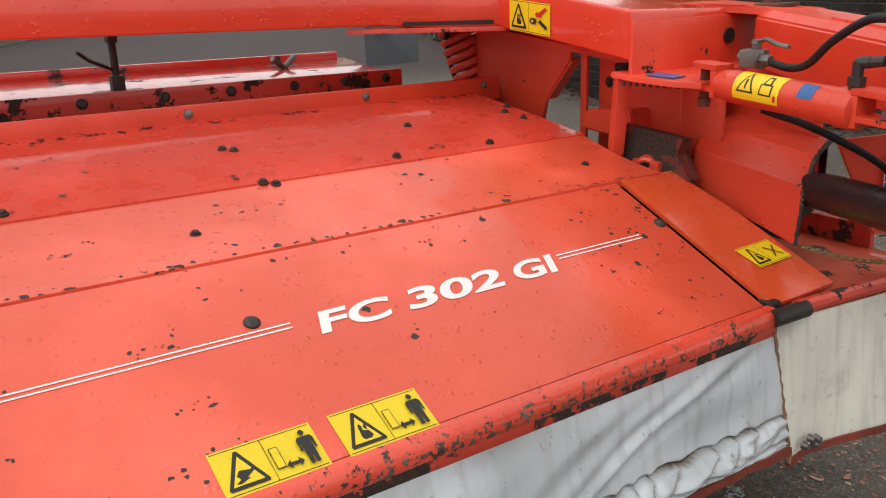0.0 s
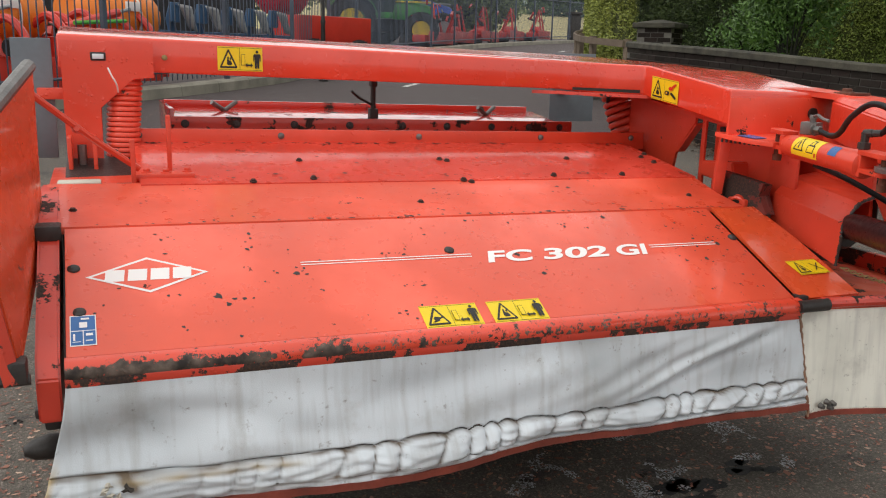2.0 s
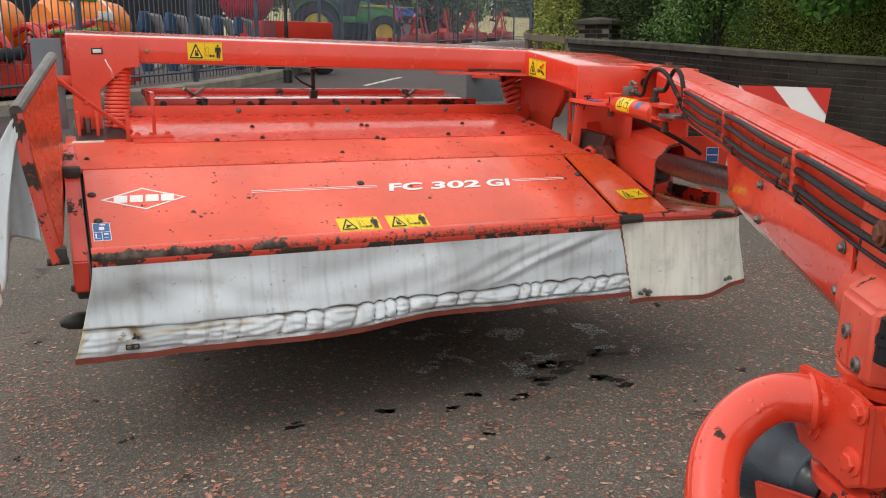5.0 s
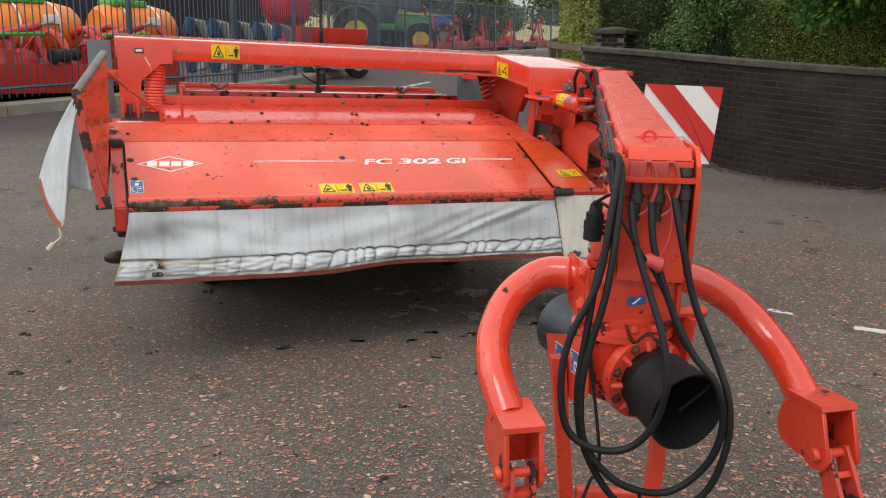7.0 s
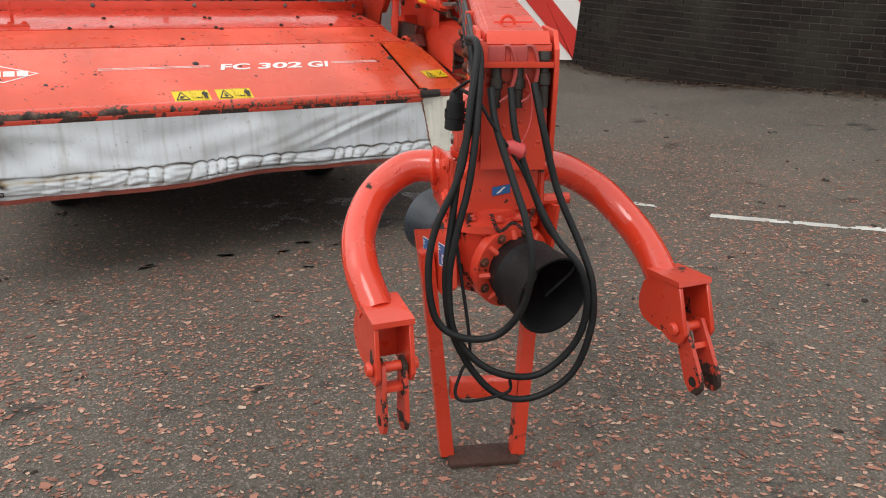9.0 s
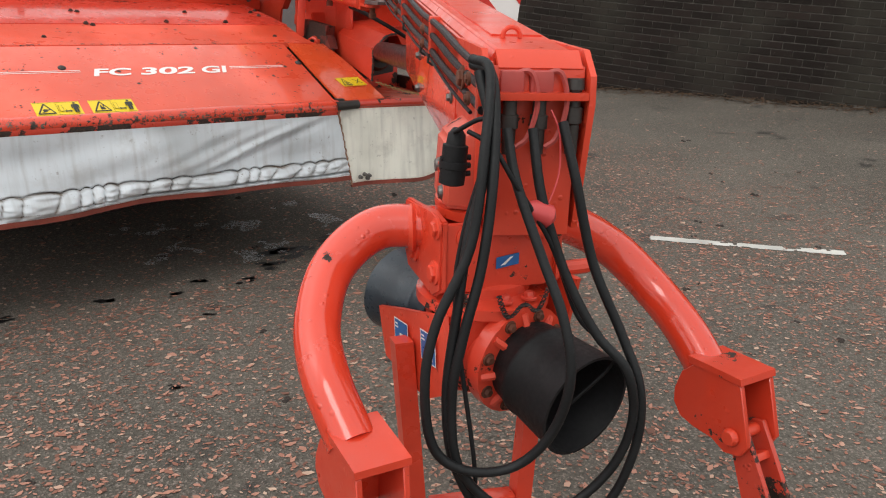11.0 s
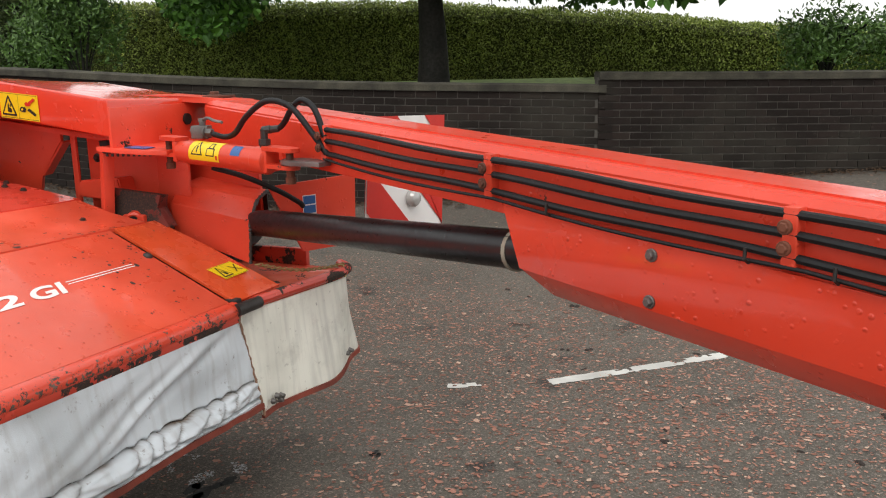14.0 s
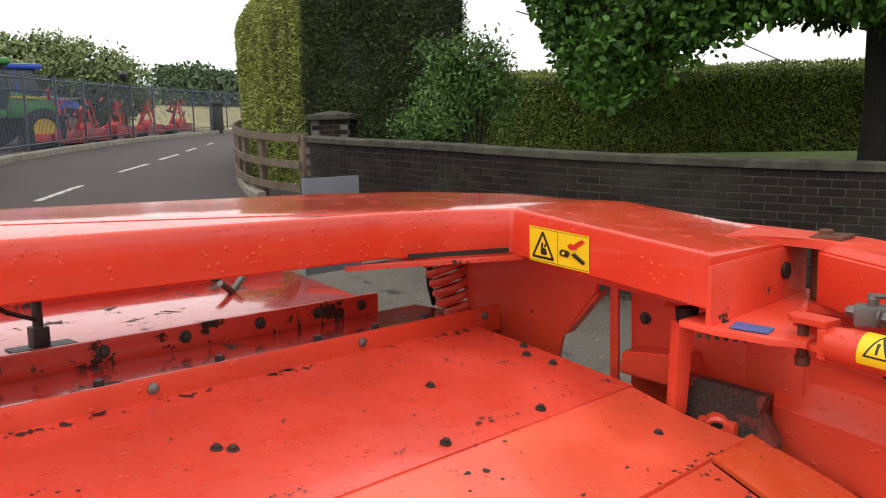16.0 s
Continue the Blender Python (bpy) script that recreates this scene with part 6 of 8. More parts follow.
slope = on_panel(0, -0.3) - on_panel(0, -0.4)
for body, x0, x1 in (("FC", 0.093, 0.262), ("302", 0.289, 0.535), ("GI", 0.569, 0.694)):
    lettering(body, front_panel, on_panel(x0, -0.357), x1 - x0, slope, 0.056, 0.18, M_WHITE)
# labels elsewhere
gu, gv = G2 - G3, G0 - G3
label("warning_label", guard, G3 + gu * 0.5 + gv * 0.16, gu * 0.13, gv * 0.24, [(M_YELLOW, rect(0, 0, 1, 1)), (M_BLACK, rect(0.12, 0.1, 0.5, 0.42)), (M_YELLOW, rect(0.2, 0.18, 0.42, 0.36)), (M_BLACK, rect(0.3, 0.55, 0.7, 0.85))], "scuffed yellow warning label", 0.006)
label("warning_label", beam, (-0.572, 0.65, 1.558), (0.166, 0, -0.002), (0, 0, -0.088), warn(), "yellow warning label", 0.002)
lab_u = (Vector((1.20, -0.08, 0)) - Vector((1.235, 0.525, 0))).normalized()
label("warning_label", beam, Vector((1.2305, 0.455, 1.482)), lab_u * 0.2 + Vector((0, 0, -0.018)), (0, 0, -0.094), warn(False, True), "yellow crushing warning label", 0.003)
a, b = Vector((1.198, -0.43, 0.892)), Vector((1.215, -0.497, 0.8595))
label("warning_label", flap, a, (0.132, 0.002, 0.003), b - a, warn(False) + [(M_BLACK, ((0.6, 0.3), (0.64, 0.3), (0.9, 0.8), (0.86, 0.8))), (M_BLACK, ((0.86, 0.3), (0.9, 0.3), (0.64, 0.8), (0.6, 0.8)))], "yellow warning label", 0.003, SKEW)
# band label round the cylinder
d = (C1 - C0).normalized()
side = d.cross(Vector((0, 0, 1))).normalized()
upv = side.cross(d)
def on_cyl(t, q, r):
    return C0.lerp(C1, t) + (side * math.cos(radians(q)) + upv * math.sin(radians(q))) * r


def wrapped(name, mat, poly, r, text=""):
    """Film bent round the cylinder; poly of (along 0..1, degrees round)."""
    bm = bm_new()
    lo_, hi_ = min(p[0] for p in poly), max(p[0] for p in poly)
    f_ = bm.faces.new([bm.verts.new((a, q, 0)) for a, q in poly])
    for k in range(1, 10):
        q = min(p[1] for p in poly) + (max(p[1] for p in poly) - min(p[1] for p in poly)) * k / 10
        bmesh.ops.bisect_plane(bm, geom=bm.faces[:] + bm.edges[:] + bm.verts[:], plane_co=(0, q, 0), plane_no=(0, 1, 0))
    for w_ in bm.verts:
        w_.co = on_cyl(w_.co.x, w_.co.y, r)
    return part(name, bm, mat, cyl, text)


wrapped("cylinder_label", M_YELLOW, ((0.2, -25), (0.54, -25), (0.54, 95), (0.2, 95)), 0.0412, "yellow wrapped warning label")
wrapped("cylinder_label", M_BLUE, ((0.66, 15), (0.76, 15), (0.76, 70), (0.66, 70)), 0.0412, "small blue label")
wrapped("label_print", M_BLACK, ((0.23, 0), (0.36, 0), (0.295, 80)), 0.0416)
wrapped("label_print", M_YELLOW, ((0.247, 6), (0.343, 6), (0.295, 66)), 0.042)
wrapped("label_print", M_BLACK, ((0.289, 12), (0.301, 12), (0.303, 45), (0.287, 45)), 0.0424)
wrapped("label_print", M_BLACK, ((0.40, 0), (0.49, 0), (0.49, 38), (0.40, 38)), 0.0416)
wrapped("label_print", M_YELLOW, ((0.41, 5), (0.48, 5), (0.48, 33), (0.41, 33)), 0.042)
wrapped("label_print", M_BLACK, ((0.415, 38), (0.475, 38), (0.465, 70), (0.425, 70)), 0.0416)
wrapped("label_print", M_YELLOW, ((0.427, 40), (0.463, 40), (0.456, 62), (0.434, 62)), 0.042)
wrapped("label_print", M_LABELRED, ((0.505, -15), (0.525, -15), (0.525, 5), (0.505, 5)), 0.0416)
label("blue_label", side_plate, (1.615, -0.568, 1.075), (0.05, -0.0275, 0), (0, 0, -0.115), [(M_WHITE, rect(0, 0, 1, 1)), (M_BLUE, rect(0.05, 0.03, 0.95, 0.3)), (M_BLUE, rect(0.05, 0.34, 0.95, 0.6)), (M_BLUE, rect(0.05, 0.64, 0.95, 0.97)), (M_WHITE, rect(0.3, 0.7, 0.7, 0.9))], "blue instruction label", 0.016)
for p in ((0.004, -2.845, 0.70), (0.016, -2.735, 0.685)):
    label("blue_label", wing, Vector(p) + Vector((0.009, 0.062, -0.004)), (-0.009, -0.062, 0.004), (-0.004, -0.012, -0.062), [(M_WHITE, rect(0, 0, 1, 1)), (M_BLUE, rect(0.04, 0.04, 0.96, 0.96)), (M_WHITE, rect(0.4, 0.45, 0.8, 0.88)), (M_BLUE, rect(0.5, 0.56, 0.7, 0.76)), (M_WHITE, rect(0.1, 0.14, 0.3, 0.2)), (M_WHITE, rect(0.1, 0.26, 0.34, 0.31))], "blue turning-direction label", 0.016)
label("blue_label", block, hp(0.0, 0.083, 0.858), HX * 0.05 + Vector((0, 0, 0.007)), (0, 0, -0.024), [(M_BLUE, rect(0, 0, 1, 1)), (M_WHITE, ((0.2, 0.8), (0.6, 0.2), (0.75, 0.2), (0.4, 0.8)))], "small blue label", 0.003)

# ---- the yard ----
def ground_z(x, y):
    """Level of the ground: flat under the mower, rising to the road and to the foot of the wall."""
    z = sstep(2.5, 8.5, y) * (0.3 + 0.05 * min(y, 46.0))
    u = min(1.35, max(0.0, (x - 3.2) / 3.6))
    z += (0.12 + 0.14 * sstep(1.0, -3.5, y)) * u ** 1.4 * sstep(5.0, 1.5, y)
    return z


def asphalt():
    m, nt, b = nodes_of("worn_asphalt")
    pos = place(nt)
    big = tex(nt, "ShaderNodeTexNoise", 0.7, pos, Detail=6.0)
    mid = tex(nt, "ShaderNodeTexNoise", 7.0, pos, Detail=6.0)
    grit = tex(nt, "ShaderNodeTexVoronoi", 150.0, pos)
    fine = tex(nt, "ShaderNodeTexNoise", 240.0, pos, Detail=3.0)
    col = ramp(nt, big.outputs[0], [(0.3, (0.1, 0.09, 0.075)), (0.7, (0.168, 0.152, 0.127))]).outputs[0]
    col = mixc(nt, mathn(nt, "MULTIPLY", mid.outputs[0], 0.45), col, (0.062, 0.056, 0.046))
    stone = ramp(nt, grit.outputs["Color"], [(0.6, (0, 0, 0)), (0.95, (1, 1, 1))]).outputs[0]
    col = mixc(nt, mathn(nt, "MULTIPLY", stone, 0.8), col, (0.33, 0.27, 0.235))
    pits = tex(nt, "ShaderNodeTexNoise", 48.0, pos, Detail=4.0, Roughness=0.7)
    pit = ramp(nt, pits.outputs[0], [(0.5, (0, 0, 0)), (0.66, (1, 1, 1))]).outputs[0]
    col = mixc(nt, mathn(nt, "MULTIPLY", pit, 0.5), col, (0.03, 0.027, 0.024))
    # the resurfaced road beyond the yard
    sep = nt.nodes.new("ShaderNodeSeparateXYZ")
    nt.links.new(pos, sep.inputs[0])
    road = ramp(nt, mathn(nt, "MULTIPLY", mathn(nt, "ADD", sep.outputs["Y"], mathn(nt, "MULTIPLY", big.outputs[0], 0.6)), 0.05), [(0.34, (0, 0, 0)), (0.37, (1, 1, 1))]).outputs[0]
    col = mixc(nt, mathn(nt, "MULTIPLY", road, 0.8), col, (0.066, 0.05, 0.052))
    # oil and damp stains
    st = tex(nt, "ShaderNodeTexNoise", 3.1, pos, Detail=7.0, Roughness=0.62)
    stain = ramp(nt, st.outputs[0], [(0.6, (0, 0, 0)), (0.68, (1, 1, 1))]).outputs[0]
    col = mixc(nt, mathn(nt, "MULTIPLY", stain, 0.7), col, (0.026, 0.024, 0.024))
    nt.links.new(col, b.inputs["Base Color"])
    rg = ramp(nt, fine.outputs[0], [(0.3, (0.62, 0.62, 0.62)), (0.7, (0.9, 0.9, 0.9))]).outputs[0]
    nt.links.new(mixc(nt, mathn(nt, "MULTIPLY", stain, 0.6), rg, (0.35, 0.35, 0.35)), b.inputs["Roughness"])
    h = mathn(nt, "ADD", mathn(nt, "MULTIPLY", grit.outputs["Distance"], 0.8), fine.outputs[0])
    bump(nt, b, h, 0.7, 0.006)
    b.inputs["Specular IOR Level"].default_value = 0.22
    return m


M_ASPHALT = asphalt()
bm = bm_new()
xs = sorted(set(list(np.arange(-40, -5, 1.0)) + list(np.arange(-5, 10, 0.25)) + list(np.arange(10, 60, 1.0)) + [-400, -200, -120, -80, -60, 80, 120, 200, 400]))
ys = sorted(set(list(np.arange(-30, -7, 1.0)) + list(np.arange(-7, 10, 0.25)) + list(np.arange(10, 60, 1.0)) + [-300, -150, -80, -50, 80, 120, 200, 400]))
grid = [[bm.verts.new((x, y, ground_z(x, y))) for x in xs] for y in ys]
for a, b in zip(grid, grid[1:]):
    for i in range(len(xs) - 1):
        bm.faces.new((a[i], a[i + 1], b[i + 1], b[i]))
ground = whole("ground", bm, M_ASPHALT, "grey-brown worn asphalt yard and road, strewn with flakes", "ground", kind="structure", smooth=60)

# ---- boundary wall ----
def brick_material():
    m, nt, b = nodes_of("dark_brown_brick")
    pos = place(nt)
    g = nt.nodes.new("ShaderNodeNewGeometry")
    info = nt.nodes.new("ShaderNodeObjectInfo")
    mixf = mathn(nt, "FRACT", mathn(nt, "ADD", g.outputs["Random Per Island"], mathn(nt, "MULTIPLY", info.outputs["Random"], 7.3)))
    fine = tex(nt, "ShaderNodeTexNoise", 60.0, pos, Detail=5.0)
    big = tex(nt, "ShaderNodeTexNoise", 1.1, pos, Detail=4.0)
    col = ramp(nt, mixf, [(0.0, (0.016, 0.012, 0.01)), (0.5, (0.023, 0.017, 0.0145)), (0.9, (0.03, 0.021, 0.018)), (1.0, (0.036, 0.026, 0.021))]).outputs[0]
    col = mixc(nt, mathn(nt, "MULTIPLY", fine.outputs[0], 0.5), col, (0.022, 0.019, 0.018))
    lich = ramp(nt, big.outputs[0], [(0.48, (0, 0, 0)), (0.68, (0.6, 0.6, 0.6))]).outputs[0]
    col = mixc(nt, lich, col, (0.05, 0.047, 0.037))
    salt = tex(nt, "ShaderNodeTexNoise", 26.0, pos, Detail=8.0, Roughness=0.72)
    col = mixc(nt, ramp(nt, salt.outputs[0], [(0.6, (0, 0, 0)), (0.7, (0.6, 0.6, 0.6))]).outputs[0], col, (0.11, 0.1, 0.085))
    nt.links.new(col, b.inputs["Base Color"])
    b.inputs["Roughness"].default_value = 0.9
    b.inputs["Specular IOR Level"].default_value = 0.12
    bump(nt, b, fine.outputs[0], 0.6, 0.004)
    return m


M_BRICK = brick_material()
M_MORTAR = plain("grey_mortar", (0.14, 0.13, 0.115), 0.9, 0.0, 0.3, 60, 0.5)
M_MORTAR.node_tree.nodes["Principled BSDF"].inputs["Specular IOR Level"].default_value = 0.12
M_COPE = plain("mossy_concrete_coping", (0.085, 0.078, 0.056), 0.9, 0.0, 0.75, 34, 1.0)
WALL = smooth_path([(6.8, 8.75, 1.80), (6.6, 7.6, 1.75), (6.48, 6.4, 1.70), (6.46, 5.4, 1.645), (6.62, 4.3, 1.57), (6.98, 3.05, 1.495), (7.36, 1.7, 1.435), (7.72, 0.6, 1.40), (8.04, -0.42, 1.365)], 14)
WALL2 = smooth_path([(8.0, -0.32, 1.50), (8.6, -1.68, 1.47), (9.4, -3.6, 1.44), (10.4, -6.2, 1.40), (11.8, -10.0, 1.36), (14.0, -16.0, 1.36)], 20)


def by_length(path, step):
    out, acc, i = [path[0]], 0.0, 0
    total = [0.0]
    for a, b in zip(path, path[1:]):
        total.append(total[-1] + (b - a).length)
    k = step
    while k < total[-1]:
        while total[i + 1] < k:
            i += 1
        out.append(path[i].lerp(path[i + 1], (k - total[i]) / (total[i + 1] - total[i])))
        k += step
    return out


def wall_run(name, path, thick=0.22):
    pts = by_length(path, 0.112)
    bm = bm_new()
    rings = []
    for i, p in enumerate(pts):
        d = frame_on(pts, i)
        n = Vector((d.y, -d.x, 0)).normalized()
        if n.x > 0:
            n = -n
        g = ground_z(p.x, p.y) - 0.2
        rings.append([Vector((p.x, p.y, g)) - n * thick * 0.5, Vector((p.x, p.y, p.z - 0.06)) - n * thick * 0.5, Vector((p.x, p.y, p.z - 0.06)) + n * (thick * 0.5 - 0.006), Vector((p.x, p.y, g)) + n * (thick * 0.5 - 0.006)])
    loft(bm, rings)
    wall = whole(name, bm, M_MORTAR, "low dark brick boundary wall with concrete coping", "wall", kind="structure")
    bm = bm_new()
    rings = []
    for i, p in enumerate(pts):
        d = frame_on(pts, i)
        n = Vector((d.y, -d.x, 0)).normalized()
        w = thick * 0.5 + 0.035
        j = 0.004 * noise.noise((p.x * 6, p.y * 6, 0))
        rings.append([Vector((p.x, p.y, p.z - 0.085)) - n * w, Vector((p.x, p.y, p.z - 0.02 + j)) - n * w, Vector((p.x, p.y, p.z + j)) - n * (w - 0.03), Vector((p.x, p.y, p.z + j)) + n * (w - 0.03), Vector((p.x, p.y, p.z - 0.02 + j)) + n * w, Vector((p.x, p.y, p.z - 0.085)) + n * w])
    loft(bm, rings)
    part("coping", bm, M_COPE, wall, "mossy concrete coping")
    return wall, pts


wall_a, PTS_A = wall_run("wall_low", WALL)
wall_b, PTS_B = wall_run("wall_high", WALL2)


def brick_run(pts, wall, near, lim):
    """Courses of bricks on the yard side; the nearest stay single, the rest are joined."""
    singles, rest = 0, bm_new()
    rng = random.Random(4)
    course = 0.078
    shapes = []
    for length in (0.215,):
        b = bm_new()
        add_box(b, (-length / 2, -0.012, -0.033), (length / 2, 0.012, 0.033), 0.004)
        shapes.append(mesh_of("brick", b, M_BRICK, 0))
    for c in range(22):
        start = (c % 2)
        for i in range(start, len(pts) - 2, 2):
            p, q = pts[i], pts[i + 2]
            mid = pts[i + 1]
            z = mid.z - 0.125 - course * c
            if z < ground_z(mid.x, mid.y) - 0.02:
                continue
            d = (q - p)
            n = Vector((d.y, -d.x, 0)).normalized()
            if n.x > 0:
                n = -n
            ang = math.atan2(d.y, d.x)
            pos = Vector((mid.x, mid.y, z)) + n * (0.11 - 0.006 + rng.uniform(-0.001, 0.0015))
            tilt = math.atan2(q.z - p.z, math.hypot(d.x, d.y))
            m = Matrix.Translation(pos) @ Matrix.Rotation(ang, 4, "Z") @ Matrix.Rotation(-tilt, 4, "Y")
            if singles < lim and near(mid):
                ob = new("brick", shapes[0])
                ob.matrix_world = m
                ob.parent = wall
                singles += 1
            else:
                add_box(rest, (-0.1075, -0.012, -0.033), (0.1075, 0.012, 0.033), 0.0, m)
    tagged(part("brick_courses", rest, M_BRICK, wall, "dark brown bricks"), kind="stuff")


# gate pier
bm = bm_new()
add_box(bm, (-0.29, -0.29, 0.1), (0.29, 0.29, 1.98), 0.006, Matrix.Translation((7.8, 9.5, 0.06)) @ pose(0, 0, 0, 0, 0, 35))
pier = whole("wall_pier", bm, M_MORTAR, "square dark brick pier with a concrete cap", "pier", kind="structure")
bm = bm_new()
add_box(bm, (-0.36, -0.36, 1.98), (0.36, 0.36, 2.06), 0.012, Matrix.Translation((7.8, 9.5, 0.06)) @ pose(0, 0, 0, 0, 0, 35))
rows = loft(bm, [[Matrix.Translation((7.8, 9.5, 0.06)) @ pose(0, 0, 0, 0, 0, 35) @ Vector((a * r, b * r, z)) for a, b in ((-1, -1), (1, -1), (1, 1), (-1, 1))] for r, z in ((0.34, 2.06), (0.05, 2.12))])
part("cap", bm, M_COPE, pier, "concrete cap")
bm = bm_new()
for c in range(25):
    for side in range(4):
        for k in range(3):
            off = (k - 1) * 0.225 + (0.11 if c % 2 else 0) - 0.05
            if abs(off) > 0.25:
                continue
            m = Matrix.Translation((7.8, 9.5, 0.06)) @ pose(0, 0, 0, 0, 0, 35 + 90 * side)
            add_box(bm, (max(off - 0.107, -0.29), -0.296, 0.14 + c * 0.075 - 0.033), (min(off + 0.107, 0.29), -0.27, 0.14 + c * 0.075 + 0.033), 0, m)
tagged(part("brick_courses", bm, M_BRICK, pier, "dark brown bricks"), kind="stuff")

# raised lawn behind the wall
M_LAWN = plain("mown_lawn", (0.22, 0.3, 0.08), 0.9, 0, 0.4, 60, 0.8)
bm = bm_new()
line = [p for p in PTS_A[::4]] + [p for p in PTS_B[::4]]
line = [Vector((7.6, 9.75, 1.5))] + line
back = [Vector((p.x + 22, p.y + 6, 1.45)) for p in line]
rows = []
for t in (0.0, 0.05, 0.1, 0.3, 0.6, 1.0):
    rows.append([bm.verts.new((a.x + (b.x - a.x) * t + (0.08 if t == 0 else 0), a.y + (b.y - a.y) * t, 1.24 + 0.17 * min(1, t * 10))) for a, b in zip(line, back)])
for a, b in zip(rows, rows[1:]):
    for i in range(len(line) - 1):
        bm.faces.new((a[i], a[i + 1], b[i + 1], b[i]))
whole("lawn", bm, M_LAWN, "raised mown lawn behind the wall", "lawn", kind="structure", smooth=60)


# ---- foliage ----
def leaf_material(name, dark, light, rough=0.55):
    m, nt, b = nodes_of(name)
    g = nt.nodes.new("ShaderNodeNewGeometry")
    big = tex(nt, "ShaderNodeTexNoise", 1.4, g.outputs["Position"], Detail=4.0)
    mixf = mathn(nt, "ADD", mathn(nt, "MULTIPLY", g.outputs["Random Per Island"], 0.6), mathn(nt, "MULTIPLY", big.outputs[0], 0.4))
    nt.links.new(ramp(nt, mixf, [(0.2, dark), (0.8, light)]).outputs[0], b.inputs["Base Color"])
    b.inputs["Roughness"].default_value = rough
    b.inputs["Subsurface Weight"].default_value = 0.0
    return m


M_HEDGE_SHADED = leaf_material("shaded_conifer_green", (0.016, 0.03, 0.01), (0.085, 0.12, 0.03))
M_BROAD = leaf_material("broad_leaf_green", (0.014, 0.042, 0.006), (0.08, 0.19, 0.026), 0.5)
M_BROAD.node_tree.nodes["Principled BSDF"].inputs["Specular IOR Level"].default_value = 0.2
M_SHRUB = leaf_material("shrub_green", (0.03, 0.075, 0.014), (0.13, 0.24, 0.05), 0.5)
# near-black core colour stands for the shade between the leaves
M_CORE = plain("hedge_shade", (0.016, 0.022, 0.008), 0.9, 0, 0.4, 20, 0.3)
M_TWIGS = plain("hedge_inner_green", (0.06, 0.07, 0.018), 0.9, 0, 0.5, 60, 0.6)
M_BARK = plain("dark_bark", (0.02, 0.017, 0.014), 0.9, 0, 0.9, 14, 1.2)


def leaves_mesh(name, places, size, material, seed, narrow=0.5, bend=0.25):
    """Small bent leaves at (point, normal) pairs, in one mesh."""
    rng = random.Random(seed)
    verts, faces = [], []
    for p, n in places:
        s = size * rng.uniform(0.6, 1.35)
        d = Vector((rng.gauss(0, 1), rng.gauss(0, 1), rng.gauss(0, 1)))
        d = (d + n * 1.2).normalized()
        u = d.cross(Vector((rng.gauss(0, 1), rng.gauss(0, 1), rng.gauss(0, 1)))).normalized()
        w = d.cross(u)
        k = len(verts)
        if narrow > 0.55:
            tip = p + d * s - w * s * bend * 0.3
            verts += [p, p + d * s * 0.3 + u * s * narrow * 0.48, p + d * s * 0.66 + u * s * narrow * 0.38 - w * s * 0.05, tip, p + d * s * 0.66 - u * s * narrow * 0.38 - w * s * 0.05, p + d * s * 0.3 - u * s * narrow * 0.48]
            faces += [(k, k + 1, k + 2, k + 3), (k, k + 3, k + 4, k + 5)]
            continue
        verts += [p, p + d * s * 0.5 + u * s * narrow * 0.5, p + d * s - w * s * bend * 0.3, p + d * s * 0.5 - u * s * narrow * 0.5]
        faces += [(k, k + 1, k + 2), (k, k + 2, k + 3)]
    me = bpy.data.meshes.new(name)
    me.from_pydata([tuple(v) for v in verts], [], faces)
    me.materials.append(material)
    return me


def hedge(name, base, path, height, depth, count, size, material, label, seed, wob=0.12, narrow=0.3, crown=0.12):
    """A clipped hedge along a path: a dark core and a skin of many small leaves with an uneven face."""
    rng = random.Random(seed)
    path = smooth_path(path, 4)
    hd = thing(name, base, label, "hedge")
    seg = [(b - a).length for a, b in zip(path, path[1:])]
    tot = sum(seg)
    bm = bm_new()
    rings = []
    for i, p in enumerate(path):
        d = frame_on(path, i)
        n = Vector((d.y, -d.x, 0)).normalized()
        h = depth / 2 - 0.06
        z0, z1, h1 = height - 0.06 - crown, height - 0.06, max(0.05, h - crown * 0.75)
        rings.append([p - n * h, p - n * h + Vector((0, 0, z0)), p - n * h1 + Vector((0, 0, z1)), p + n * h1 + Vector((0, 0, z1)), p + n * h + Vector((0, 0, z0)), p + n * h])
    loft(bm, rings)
    part("core", bm, M_CORE if material is M_HEDGE_SHADED else M_TWIGS, hd)
    places = []
    for _ in range(count):
        r = rng.uniform(0, tot)
        i = 0
        while r > seg[i]:
            r -= seg[i]
            i += 1
        p = path[i].lerp(path[i + 1], r / seg[i])
        d = (path[i + 1] - path[i]).normalized()
        n = Vector((d.y, -d.x, 0)).normalized()
        f_ = rng.random()
        if f_ < 0.78:
            sgn = 1 if rng.random() < 0.8 else -1
            if n.x * 1 + n.y * 1 > 0:
                sgn = -sgn
            z = rng.uniform(0, height)
            over = max(0.0, (z - height + crown) / crown)
            q = p + n * sgn * (depth / 2 - crown * 0.75 * over ** 2) + Vector((0, 0, z))
            nn = n * sgn
        else:
            half = depth / 2 - crown * 0.7
            q = p + n * rng.uniform(-half, half) + Vector((0, 0, height))
            nn = Vector((0, 0, 1))
        w = noise.noise(q * 0.9) * wob + noise.noise(q * 3.1) * wob * 0.6 + rng.uniform(-0.08, 0.03)
        places.append((q + nn * w, nn))
    # end faces
    for end, other in ((path[0], path[1]), (path[-1], path[-2])):
        d = (end - other).normalized()
